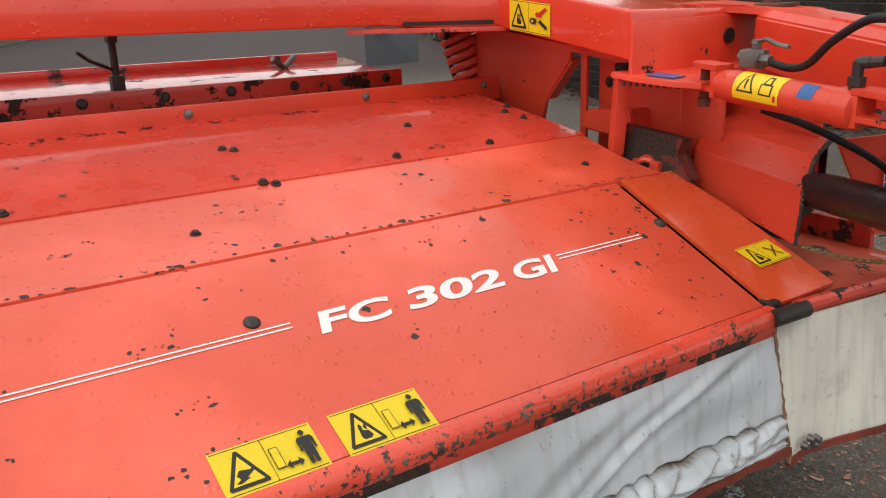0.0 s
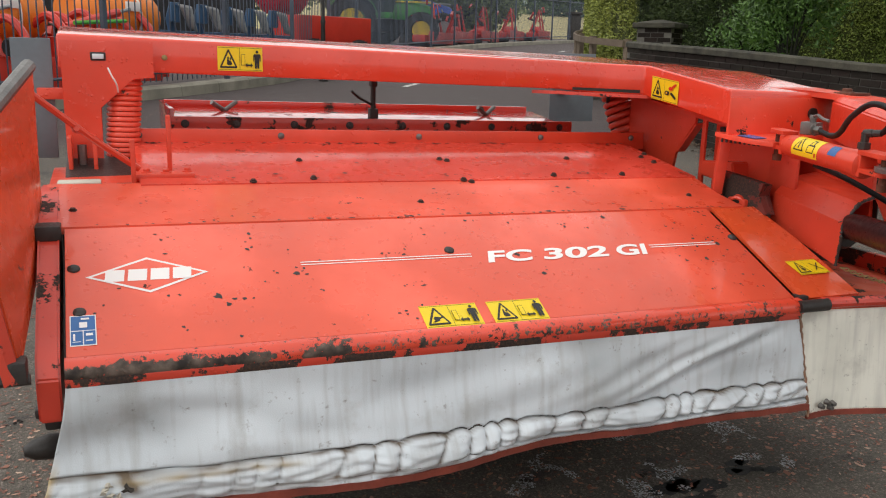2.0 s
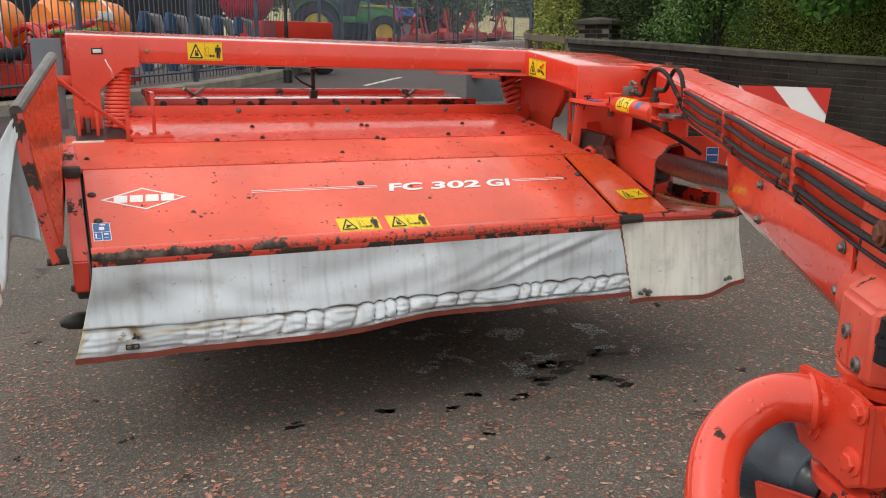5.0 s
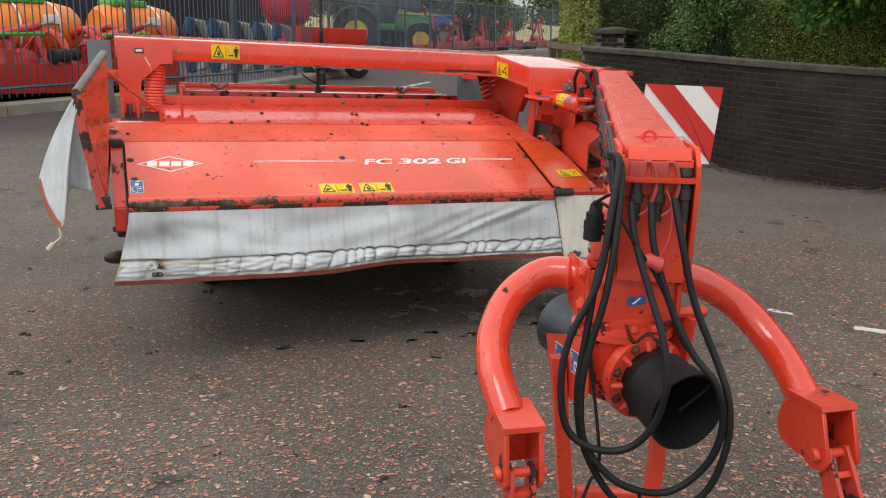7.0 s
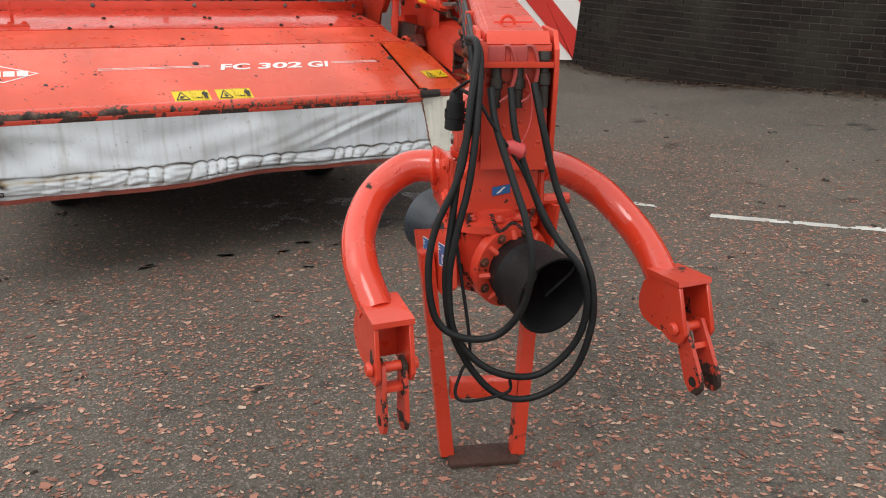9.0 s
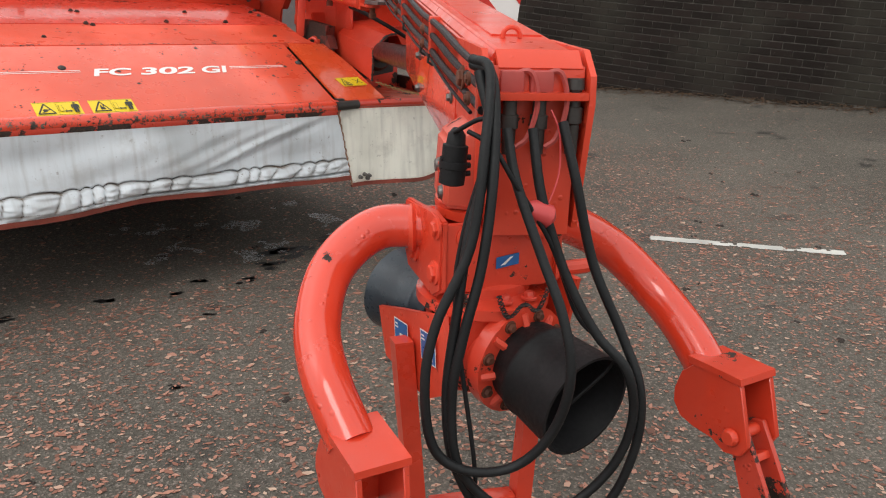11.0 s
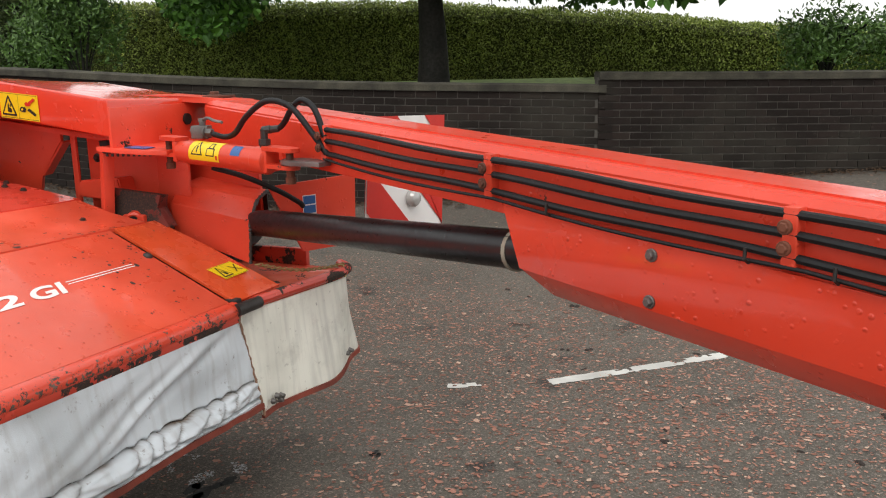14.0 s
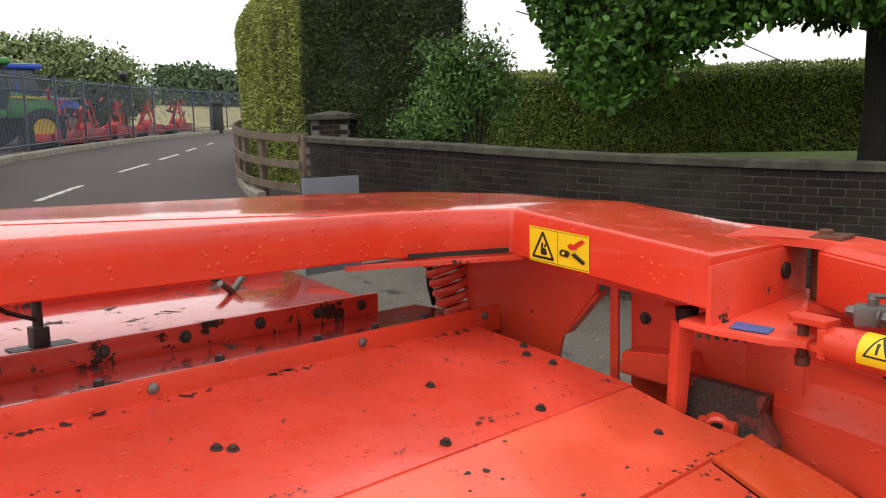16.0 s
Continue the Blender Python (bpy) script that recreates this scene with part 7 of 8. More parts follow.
        n = Vector((d.y, -d.x, 0))
        for _ in range(int(count * 0.1 * depth)):
            z = rng.uniform(0, height)
            half = depth / 2 - crown * 0.75 * max(0.0, (z - height + crown) / crown) ** 2
            q = end + n * rng.uniform(-half, half) + Vector((0, 0, z))
            places.append((q + d * (noise.noise(q * 1.2) * wob + rng.uniform(-0.06, 0.04)), d))
    ob = new("foliage", leaves_mesh("foliage", places, size, material, seed, narrow))
    under(ob, hd)
    tagged(ob, "small clipped leaves", kind="stuff")
    return hd


M_GARDEN = leaf_material("garden_hedge_green", (0.1, 0.14, 0.026), (0.42, 0.5, 0.11))
M_HEDGE_LIT = leaf_material("lit_hedge_green", (0.12, 0.15, 0.028), (0.44, 0.48, 0.11))
# one hedge in two greens: the pier face painted shaded, the road face lit
hedge("tall_hedge", (9.4, 9.5, 1.0), [(8.9, 11.2, 0.6), (9.15, 9.6, 1.2), (9.38, 8.5, 1.35)], 4.6, 0.95, 90000, 0.062, M_HEDGE_SHADED, "tall clipped conifer hedge behind the pier, its shaded face painted dark", 11)
hedge("roadside_hedge", (10.5, 15, 1.0), [(9.4, 11.25, 0.7), (9.38, 12.2, 0.75), (9.82, 13.5, 0.85), (10.45, 14.5, 0.9), (12.5, 17.3, 1.0)], 4.15, 1.7, 150000, 0.055, M_HEDGE_LIT, "tall yellow-green clipped hedge along the road, its lit face painted bright", 12, 0.1, 0.42, 1.1)
hedge("garden_hedge", (12, 3, 1.3), [(9.9, 9.4, 1.35), (11.4, 7.2, 1.3), (12.4, 4.0, 1.25), (12.9, 0.8, 0.99), (13.2, -3.2, 0.61), (13.6, -9.0, 0.5), (14.5, -15, 0.4)], 1.4, 1.3, 230000, 0.046, M_GARDEN, "long clipped garden hedge on the lawn", 13, 0.07, 0.46)


def tree(name, base, height, trunk_r, limbs, leaf_n, leaf, material, label, seed, crown=None):
    rng = random.Random(seed)
    tr = thing(name, base, label, "tree")
    base = Vector(base)
    bm = bm_new()
    top = base + Vector((rng.uniform(-0.2, 0.2), rng.uniform(-0.2, 0.2), height * 0.75))
    pts = [base + Vector((0, 0, -0.1)), base + Vector((0.02, 0, height * 0.12)), base.lerp(top, 0.4) + Vector((rng.uniform(-0.1, 0.1), 0.05, 0)), base.lerp(top, 0.7), top]
    sp = smooth_path(pts, 6)
    add_tube(bm, sp, trunk_r, 12, True, [1.25 * (1 - 0.72 * (i / (len(sp) - 1)) ** 0.8) for i in range(len(sp))])
    tips = []
    for a, b, c, r in limbs:
        a, b, c = base + Vector(a), base + Vector(b), base + Vector(c)
        lp = smooth_path([a, b, c], 7)
        add_tube(bm, lp, r, 7, True, [1 - 0.8 * i / (len(lp) - 1) for i in range(len(lp))])
        for i in range(3, len(lp)):
            for _ in range(3):
                e = lp[i] + Vector((rng.gauss(0, 0.45), rng.gauss(0, 0.45), rng.gauss(-0.05, 0.3)))
                add_tube(bm, [lp[i], lp[i].lerp(e, 0.5) + Vector((0, 0, 0.06)), e], r * 0.12, 4, False)
                tips.append(e)
    part("trunk", bm, M_BARK, tr, "dark rough bark")
    places = []
    if crown:
        for _ in range(1500):
            e = base + Vector((rng.uniform(-1.7, 1.6), rng.uniform(-4.5, 4.8), rng.uniform(0.6, 3.9)))
            if crown(e):
                tips.append(e)
    for _ in range(leaf_n):
        t = rng.choice(tips)
        q = t + Vector((rng.gauss(0, 0.26), rng.gauss(0, 0.26), rng.gauss(-0.06, 0.2)))
        if crown and not crown(q):
            continue
        places.append((q, Vector((0, 0, -0.3))))
    ob = new("crown", leaves_mesh("crown", places, leaf, material, seed, 0.62, 0.5))
    under(ob, tr)
    tagged(ob, "broad fresh green leaves", kind="stuff")
    return tr


BOUGHS = []
rng = random.Random(21)
for k in range(11):
    a = k * 0.571 * 1.9 + 0.4
    r = 2.6 + rng.random() * 1.2
    z0 = 2.0 + 0.16 * k
    BOUGHS.append(((0, 0, z0), (math.cos(a) * r * 0.5, math.sin(a) * r * 0.5, z0 + 0.7), (math.cos(a) * r, math.sin(a) * r, z0 + rng.uniform(-0.3, 0.5)), 0.07))
BOUGHS += [((0, 0, 1.9), (-0.5, 1.6, 2.3), (-0.7, 3.2, 1.35), 0.06), ((0, 0, 1.8), (-0.3, 1.2, 2.1), (-0.2, 2.4, 1.6), 0.05), ((0, 0, 2.0), (-1.0, 0.6, 2.3), (-1.6, 2.4, 1.7), 0.05), ((0, 0, 2.0), (-0.8, -0.9, 2.3), (-1.2, -1.9, 1.75), 0.05)]


def under_crown(q):
    """Whether a place lies above the drooping lower edge of the crown."""
    line = ((-9, 2.3), (0.2, 2.3), (1.2, 2.45), (1.7, 2.75), (2.5, 2.82), (3.1, 3.0), (3.6, 2.92), (4.1, 2.72), (4.6, 2.4), (5.0, 2.12), (5.7, 2.1), (6.0, 2.45), (6.3, 2.95), (6.6, 3.5), (6.8, 9))
    y = q.y - 0.75 * (q.x - 9.0)
    for (y0, z0), (y1, z1) in zip(line, line[1:]):
        if y0 <= y < y1:
            return 7.3 < q.x < 10.7 and q.z > z0 + (z1 - z0) * (y - y0) / (y1 - y0) + 0.12 * (q.x - 9.0) + 0.16 * noise.noise(q * 2.1)
    return False


tree("garden_tree", (9.05, 2.0, 1.3), 5.2, 0.185, BOUGHS, 118000, 0.1, M_BROAD, "broad-leaved tree with a dark trunk, overhanging the wall", 31, under_crown)


def shrub(name, base, height, width, count, leaf, material, label, seed):
    rng = random.Random(seed)
    sh = thing(name, base, label, "shrub")
    base = Vector(base)
    bm = bm_new()
    tips = []
    for k in range(16):
        a, r = rng.uniform(0, 6.28), rng.uniform(0.2, 1) * width
        e = base + Vector((math.cos(a) * r, math.sin(a) * r, height * rng.uniform(0.45, 1.0)))
        mid = base.lerp(e, 0.5) + Vector((0, 0, 0.15))
        add_tube(bm, smooth_path([base, mid, e], 4), 0.014, 4, False)
        for j in range(9):
            t = rng.uniform(0.3, 1)
            tips.append(mid.lerp(e, t) + Vector((rng.gauss(0, 0.12), rng.gauss(0, 0.12), rng.gauss(0, 0.1))))
    part("stem", bm, M_BARK, sh)
    places = [(rng.choice(tips) + Vector((rng.gauss(0, 0.09), rng.gauss(0, 0.09), rng.gauss(0, 0.09))), Vector((0, 0, 0.4))) for _ in range(count)]
    ob = new("leaves", leaves_mesh("leaves", places, leaf, material, seed, 0.4, 0.4))
    under(ob, sh)
    tagged(ob, kind="stuff")
    return sh


shrub("shrub", (7.95, 6.7, 1.3), 1.7, 0.75, 9000, 0.07, M_SHRUB, "light green leafy shrub behind the wall", 41)
shrub("shrub", (8.1, 7.6, 1.3), 1.1, 0.6, 5000, 0.065, M_SHRUB, "light green leafy shrub behind the wall", 42)
for k, (x, y) in enumerate(((10.2, -2.6), (10.6, -3.6), (11.0, -4.6), (11.6, -6.0))):
    shrub("shrub", (x, y, 1.3), 0.72, 0.7, 3800, 0.075, M_SHRUB, "broad-leaved shrub behind the wall", 50 + k)

# ---- road edge, kerbs and markings ----
M_KERB = plain("weathered_concrete_kerb", (0.26, 0.24, 0.19), 0.85, 0, 0.35, 20, 0.5)
M_ROADPAINT = plain("worn_white_road_paint", (0.6, 0.59, 0.55), 0.7, 0, 0.3, 30, 0.5)
KERB = smooth_path([(-16, -1.5, 0), (-9, 3.2, 0), (-5.2, 5.9, 0), (-2.55, 7.95, 0), (-0.6, 9.75, 0), (1.03, 11.45, 0), (2.5, 13.4, 0), (4.5, 16.9, 0), (6.84, 21.0, 0), (8.6, 23.4, 0), (11.16, 26.6, 0), (14.3, 30.2, 0), (18.1, 34.1, 0), (22.4, 38.0, 0), (30, 44.5, 0), (40, 52, 0)], 10)
for nm, line, out, rise, wide in (("kerb", KERB, 1, 0.17, 0.3), ("verge_kerb", smooth_path([(6.9, 10.4, 0), (7.4, 11.5, 0), (8.75, 13.9, 0), (10.4, 16.4, 0), (14.2, 22.0, 0), (19, 29, 0), (26.5, 38, 0)], 10), -1, 0.13, 0.16)):
    kerb = thing(nm, (line[20].x, line[20].y, 0.5), "weathered pale concrete kerb along the road", "kerb", kind="structure")
    pts = by_length(line, 0.92)
    for i, (a, b) in enumerate(zip(pts, pts[1:])):
        if i > 70:
            break
        d = (b - a).normalized()
        n = Vector((-d.y, d.x, 0)) * out
        a2, b2 = a + d * 0.006, b - d * 0.006
        bm = bm_new()
        rings = []
        for p in (a2, b2):
            g = ground_z(p.x, p.y)
            rings.append([Vector((p.x, p.y, g - 0.1)), Vector((p.x, p.y, g + rise - 0.03)) + n * 0.015, Vector((p.x, p.y, g + rise)) + n * 0.05, Vector((p.x, p.y, g + rise)) + n * wide, Vector((p.x, p.y, g - 0.1)) + n * wide])
        loft(bm, rings)
        part("kerbstone", bm, M_KERB, kerb)


def marking(name, a, b, width, seed, wear, mat=None):
    """A worn strip of road paint between two places, with ragged holes."""
    rng = random.Random(seed)
    a, b = Vector((*a, 0)), Vector((*b, 0))
    d = (b - a).normalized()
    n = Vector((-d.y, d.x, 0))
    ln = (b - a).length
    nx, ny = max(6, int(ln / 0.022)), 6
    bm = bm_new()
    vv = [[None] * (ny + 1) for _ in range(nx + 1)]
    for i in range(nx + 1):
        for j in range(ny + 1):
            q = a + d * (ln * i / nx) + n * (width * (j / ny - 0.5)) + Vector((rng.uniform(-0.004, 0.004), rng.uniform(-0.004, 0.004), 0))
            vv[i][j] = bm.verts.new((q.x, q.y, ground_z(q.x, q.y) + 0.004))
    for i in range(nx):
        for j in range(ny):
            c = vv[i][j].co
            edge = 0.25 if j in (0, ny - 1) else 0.0
            if noise.noise((c.x * 9, c.y * 9, seed)) + 0.5 * noise.noise((c.x * 31, c.y * 31, seed)) + edge * wear < 0.75 - wear * 0.55:
                bm.faces.new((vv[i][j], vv[i + 1][j], vv[i + 1][j + 1], vv[i][j + 1]))
    bmesh.ops.delete(bm, geom=[v for v in bm.verts if not v.link_faces], context="VERTS")
    return whole(name, bm, M_ROADPAINT, "worn white painted line on the asphalt", "road marking", kind="structure", smooth=0)


marking("road_marking_1", (2.77, -1.22), (3.45, -1.99), 0.075, 3, 0.5)
marking("road_marking_2", (2.56, -0.76), (2.63, -0.91), 0.06, 5, 1.0)
for k, (a, b) in enumerate((((4.34, 12.43), (5.9, 14.5)), ((7.8, 17.05), (9.58, 19.22)), ((10.54, 20.5), (12.3, 22.67)), ((13.3, 24.0), (14.68, 25.8)), ((16.34, 27.9), (17.33, 29.1)))):
    marking("road_marking_%d" % (k + 3), a, b, 0.12, 7 + k, 0.75)

# ---- palisade fence ----
M_FENCE = plain("blue_grey_fence_paint", (0.075, 0.095, 0.13), 0.5, 0.2, 0.25, 20, 0.2)
fence = thing("steel_fence", (2.0, 13.5, 0.9), "tall blue-grey steel bar fence on the kerb", "fence", kind="structure")
offs = []
fpts = by_length(KERB, 0.118)
for i, p in enumerate(fpts):
    d = frame_on(fpts, i)
    n = Vector((-d.y, d.x, 0))
    q = p + n * 0.22
    offs.append((Vector((q.x, q.y, ground_z(p.x, p.y) + 0.17)), d))
bm = bm_new()
add_box(bm, (-0.0065, -0.0065, 0.05), (0.0065, 0.0065, 2.05), 0.0)
add_lathe(bm, (0, 0, 2.05), (0, 0, 2.12), [(0, 0.006), (0.3, 0.016), (0.6, 0.01), (1, 0.001)], 5)
add_lathe(bm, (0, 0, 1.62), (0, 0, 1.70), [(0, 0.008), (0.5, 0.019), (1, 0.008)], 5)
picket = mesh_of("picket", bm, M_FENCE, 0)
bm = bm_new()
add_box(bm, (-0.035, -0.035, -0.15), (0.035, 0.035, 2.14), 0.006)
post_me = mesh_of("post", bm, M_FENCE, 0)
rest = bm_new()
singles = 0
for i, (q, d) in enumerate(offs):
    if i < 60 or i > 585:
        continue
    m = Matrix.Translation(q) @ Matrix.Rotation(math.atan2(d.y, d.x), 4, "Z")
    if i % 23 == 0:
        ob = new("post", post_me)
    elif q.x > -4.5 and q.x < 9.5 and singles < 290:
        ob = new("picket", picket)
        singles += 1
    else:
        add_box(rest, (-0.0065, -0.0065, 0.05), (0.0065, 0.0065, 2.08), 0.0, m)
        continue
    ob.matrix_world = m
    ob.parent = fence
    ob.matrix_parent_inverse = Matrix.Translation(-fence.location)
tagged(part("pickets", rest, M_FENCE, fence), kind="stuff")
for hgt in (0.18, 1.98):
    bm = bm_new()
    add_tube(bm, [q + Vector((0, 0, hgt)) for q, d in offs[60:586:6]], 0.022, 4)
    part("rail", bm, M_FENCE, fence)


def street_lamp(at, h):
    x, y = at
    z = ground_z(x, y)
    lp = thing("street_lamp", (x, y, z), "black cast lamp post with a lantern by the fence", "lamp post", "lamp posts along the fence")
    bm = bm_new()
    add_lathe(bm, (x, y, z), (x, y, z + h), [(0, 0.09), (0.12, 0.085), (0.14, 0.05), (0.5, 0.04), (0.52, 0.05), (0.54, 0.036), (1, 0.03)], 10)
    part("post", bm, M_BLACK, lp)
    bm = bm_new()
    add_lathe(bm, (x, y, z + h), (x, y, z + h + 0.42), [(0, 0.05), (0.1, 0.1), (0.6, 0.16), (0.62, 0.19), (0.8, 0.1), (1, 0.01)], 6)
    part("lantern", bm, M_BLACK, lp)


street_lamp((3.05, 13.4), 2.1)
street_lamp((14.9, 31.35), 2.35)
street_lamp((25.2, 41.2), 2.4)

# timber rail fence at the verge
M_TIMBER = plain("weathered_timber", (0.16, 0.12, 0.085), 0.85, 0, 0.4, 25, 0.6)
rail_line = smooth_path([(7.0, 9.35, 0), (7.15, 10.6, 0), (7.7, 12.0, 0), (9.0, 14.3, 0), (11.0, 17.4, 0), (14.5, 22.5, 0)], 8)
rails = thing("timber_fence", (7.6, 12.0, 0.9), "weathered three-rail timber fence before the hedge", "fence", kind="structure")
for hgt in (0.2, 0.55, 0.95):
    bm = bm_new()
    rings = []
    for i, p in enumerate(rail_line):
        d = frame_on(rail_line, i)
        n = Vector((-d.y, d.x, 0))
        g = ground_z(p.x, p.y) + hgt - 0.06 * sstep(11, 9.3, p.y) * 0
        rings.append([Vector((p.x, p.y, g)) + n * 0.02, Vector((p.x, p.y, g + 0.11)) + n * 0.02, Vector((p.x, p.y, g + 0.11)) - n * 0.02, Vector((p.x, p.y, g)) - n * 0.02])
    loft(bm, rings)
    part("rail", bm, M_TIMBER, rails)
for p in by_length(rail_line, 1.35):
    bm = bm_new()
    g = ground_z(p.x, p.y)
    add_box(bm, (p.x + 0.03, p.y - 0.05, g - 0.1), (p.x + 0.13, p.y + 0.05, g + 1.08), 0.008)
    part("post", bm, M_TIMBER, rails)

# stone pillar at the end of the fence
bm = bm_new()
g = ground_z(24.5, 39.2)
add_box(bm, (23.5, 39.2, g - 0.2), (24.0, 39.7, g + 1.5), 0.03)
add_box(bm, (23.42, 39.12, g + 1.5), (24.08, 39.78, g + 1.65), 0.03)
whole("gate_pillar", bm, M_DARK, "dark stone gate pillar at the fence end", "pillar")

# ---- far field and woods ----
M_FIELD = plain("mown_hay_field", (0.42, 0.36, 0.17), 0.95, 0, 0.3, 2.0, 0.3)
bm = bm_new()
rows = []
for r in (0, 30, 70, 120, 200):
    rows.append([bm.verts.new((x + r * 0.62, 50 + r, 2.45 + 0.072 * r + 1.2 * noise.noise((x * 0.02, r * 0.02, 5)) * (r > 0))) for x in range(-120, 200, 20)])
for a, b in zip(rows, rows[1:]):
    for i in range(len(a) - 1):
        bm.faces.new((a[i], a[i + 1], b[i + 1], b[i]))
whole("field", bm, M_FIELD, "pale mown hay field rising behind the road", "field", kind="structure", smooth=60)
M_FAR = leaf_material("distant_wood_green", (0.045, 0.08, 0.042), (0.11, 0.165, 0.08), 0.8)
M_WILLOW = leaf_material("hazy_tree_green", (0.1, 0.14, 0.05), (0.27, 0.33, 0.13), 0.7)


def far_tree(base, height, width, seed, count=14000, leaf=0.26, material=None):
    """A tree in the distance: trunk, forked limbs and clumps of leaves with gaps."""
    rng = random.Random(seed)
    base = Vector(base)
    tr = thing("roadside_tree", base, "full green tree beyond the fence", "tree", "trees beyond the fence")
    bm = bm_new()
    add_tube(bm, [base, base + Vector((0, 0, height * 0.3)), base + Vector((0.1, 0.1, height * 0.7))], width * 0.05, 7, True, [1.2, 0.8, 0.3])
    tips = []
    for k in range(46):
        d = Vector((rng.gauss(0, 1), rng.gauss(0, 1), rng.gauss(0, 0.9))).normalized() * rng.uniform(0.5, 1.0)
        e = base + Vector((d.x * width * 0.44, d.y * width * 0.44, height * (0.57 + 0.38 * d.z + 0.04 * rng.gauss(0, 1))))
        s = base + Vector((0, 0, height * (0.15 + 0.3 * (0.5 + 0.5 * d.z))))
        add_tube(bm, [s, s.lerp(e, 0.5) + Vector((0, 0, height * 0.04)), e], width * 0.012, 4, False)
        tips.append(e)
    part("trunk", bm, M_BARK, tr)
    places = []
    for _ in range(count):
        t = rng.choice(tips)
        places.append((t + Vector((rng.gauss(0, width * 0.07), rng.gauss(0, width * 0.07), rng.gauss(0, height * 0.05))), Vector((0, 0, 0.2))))
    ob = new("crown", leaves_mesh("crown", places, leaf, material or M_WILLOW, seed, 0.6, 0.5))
    under(ob, tr)
    tagged(ob, kind="stuff")


for k, (x, y, h, w) in enumerate(((23.0, 54.0, 6.0, 9.0), (18.5, 52.0, 6.0, 7.0), (27.5, 60.0, 4.2, 6.0), (13.0, 48.0, 5.5, 6.0), (6, 40, 6.0, 7.0), (0, 34, 6.5, 8), (-6, 30, 6.5, 8))):
    far_tree((x, y, ground_z(x, y)), h, w, 70 + k)
bm_rng = random.Random(9)
places = []
for k in range(26000):
    x = bm_rng.uniform(62, 150)
    y = 118 + (x - 52) * 0.2 + bm_rng.gauss(0, 3)
    places.append((Vector((x, y, 5.8 + bm_rng.random() ** 0.7 * (7.5 + 2.0 * noise.noise((x * 0.08, 0, 0))))), Vector((0, -0.5, 0.3))))
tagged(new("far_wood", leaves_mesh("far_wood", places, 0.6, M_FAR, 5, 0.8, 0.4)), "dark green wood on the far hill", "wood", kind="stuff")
bm = bm_new()
rows = []
# the haze over the hills is put into this pale blue-green colour
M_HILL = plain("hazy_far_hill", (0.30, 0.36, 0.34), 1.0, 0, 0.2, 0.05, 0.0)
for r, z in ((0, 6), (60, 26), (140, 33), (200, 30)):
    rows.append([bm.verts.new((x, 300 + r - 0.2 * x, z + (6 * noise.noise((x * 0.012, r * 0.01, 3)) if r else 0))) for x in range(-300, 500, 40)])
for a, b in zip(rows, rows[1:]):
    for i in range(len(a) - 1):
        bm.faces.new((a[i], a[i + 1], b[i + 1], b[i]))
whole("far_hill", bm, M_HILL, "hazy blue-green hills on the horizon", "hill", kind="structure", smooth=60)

# ---- machines behind the fence ----
M_GREEN = plain("tractor_green_paint", (0.04, 0.24, 0.045), 0.35, 0, 0.25, 8, 0.1, 0.4)
M_RIM = plain("yellow_rim_paint", (0.68, 0.5, 0.04), 0.4, 0, 0.2, 10, 0.1, 0.2)
M_TBLUE = plain("tractor_blue_paint", (0.015, 0.07, 0.42), 0.35, 0, 0.2, 8, 0.1, 0.4)
M_TYRE = plain("tractor_tyre_rubber", (0.02, 0.02, 0.021), 0.8, 0, 0.3, 20, 0.4)
M_CABGLASS = plain("dark_cab_glass", (0.05, 0.065, 0.07), 0.08, 0, 0.1, 5, 0.0)
M_TANK = plain("orange_polythene_tank", (0.8, 0.22, 0.02), 0.45, 0, 0.15, 4, 0.05)
M_LID = plain("bright_green_lid", (0.08, 0.42, 0.05), 0.5, 0, 0.15, 10, 0.1)
M_IMPL = plain("implement_red_paint", (0.6, 0.035, 0.02), 0.4, 0, 0.3, 6, 0.1, 0.2)
M_PBLUE = plain("plough_blue_paint", (0.04, 0.1, 0.2), 0.45, 0, 0.3, 10, 0.1)
M_SHELL = plain("polished_plough_steel", (0.36, 0.365, 0.37), 0.4, 0.3, 0.35, 8, 0.1)


def wheel(parent, m, r, w, rim):
    bm = bm_new()
    a, b = m @ Vector((0, -w / 2, 0)), m @ Vector((0, w / 2, 0))
    add_lathe(bm, a, b, [(0, r * 0.58), (0.02, r * 0.62), (0.1, r * 0.94), (0.3, r), (0.7, r), (0.9, r * 0.94), (0.98, r * 0.62), (1, r * 0.58), (0.7, r * 0.5), (0.3, r * 0.5)], 28, False)
    for k in range(24):
        q = k * math.pi / 12
        for s in (-1, 1):
            mm = m @ Matrix.Rotation(q + 0.06 * s, 4, "Y") @ Matrix.Translation((0, s * w * 0.22, r * 0.985)) @ Matrix.Rotation(0.7 * s, 4, "Z")
            add_box(bm, (-r * 0.03, -w * 0.28, -r * 0.02), (r * 0.03, w * 0.28, r * 0.035), 0, mm)
    wh = part("wheel", bm, M_TYRE, parent, "black lugged tyre")
    bm = bm_new()
    add_lathe(bm, m @ Vector((0, -w * 0.42, 0)), m @ Vector((0, w * 0.42, 0)), [(0, r * 0.52), (0.04, r * 0.5), (0.22, r * 0.44), (0.25, r * 0.2), (0.3, r * 0.16), (0.5, r * 0.16), (0.7, r * 0.16), (0.75, r * 0.2), (0.78, r * 0.44), (0.96, r * 0.5), (1, r * 0.52)], 24)
    part("rim", bm, rim, wh)


def tractor(at, heading, paint_m, rim, label, k=1.0):
    x, y = at
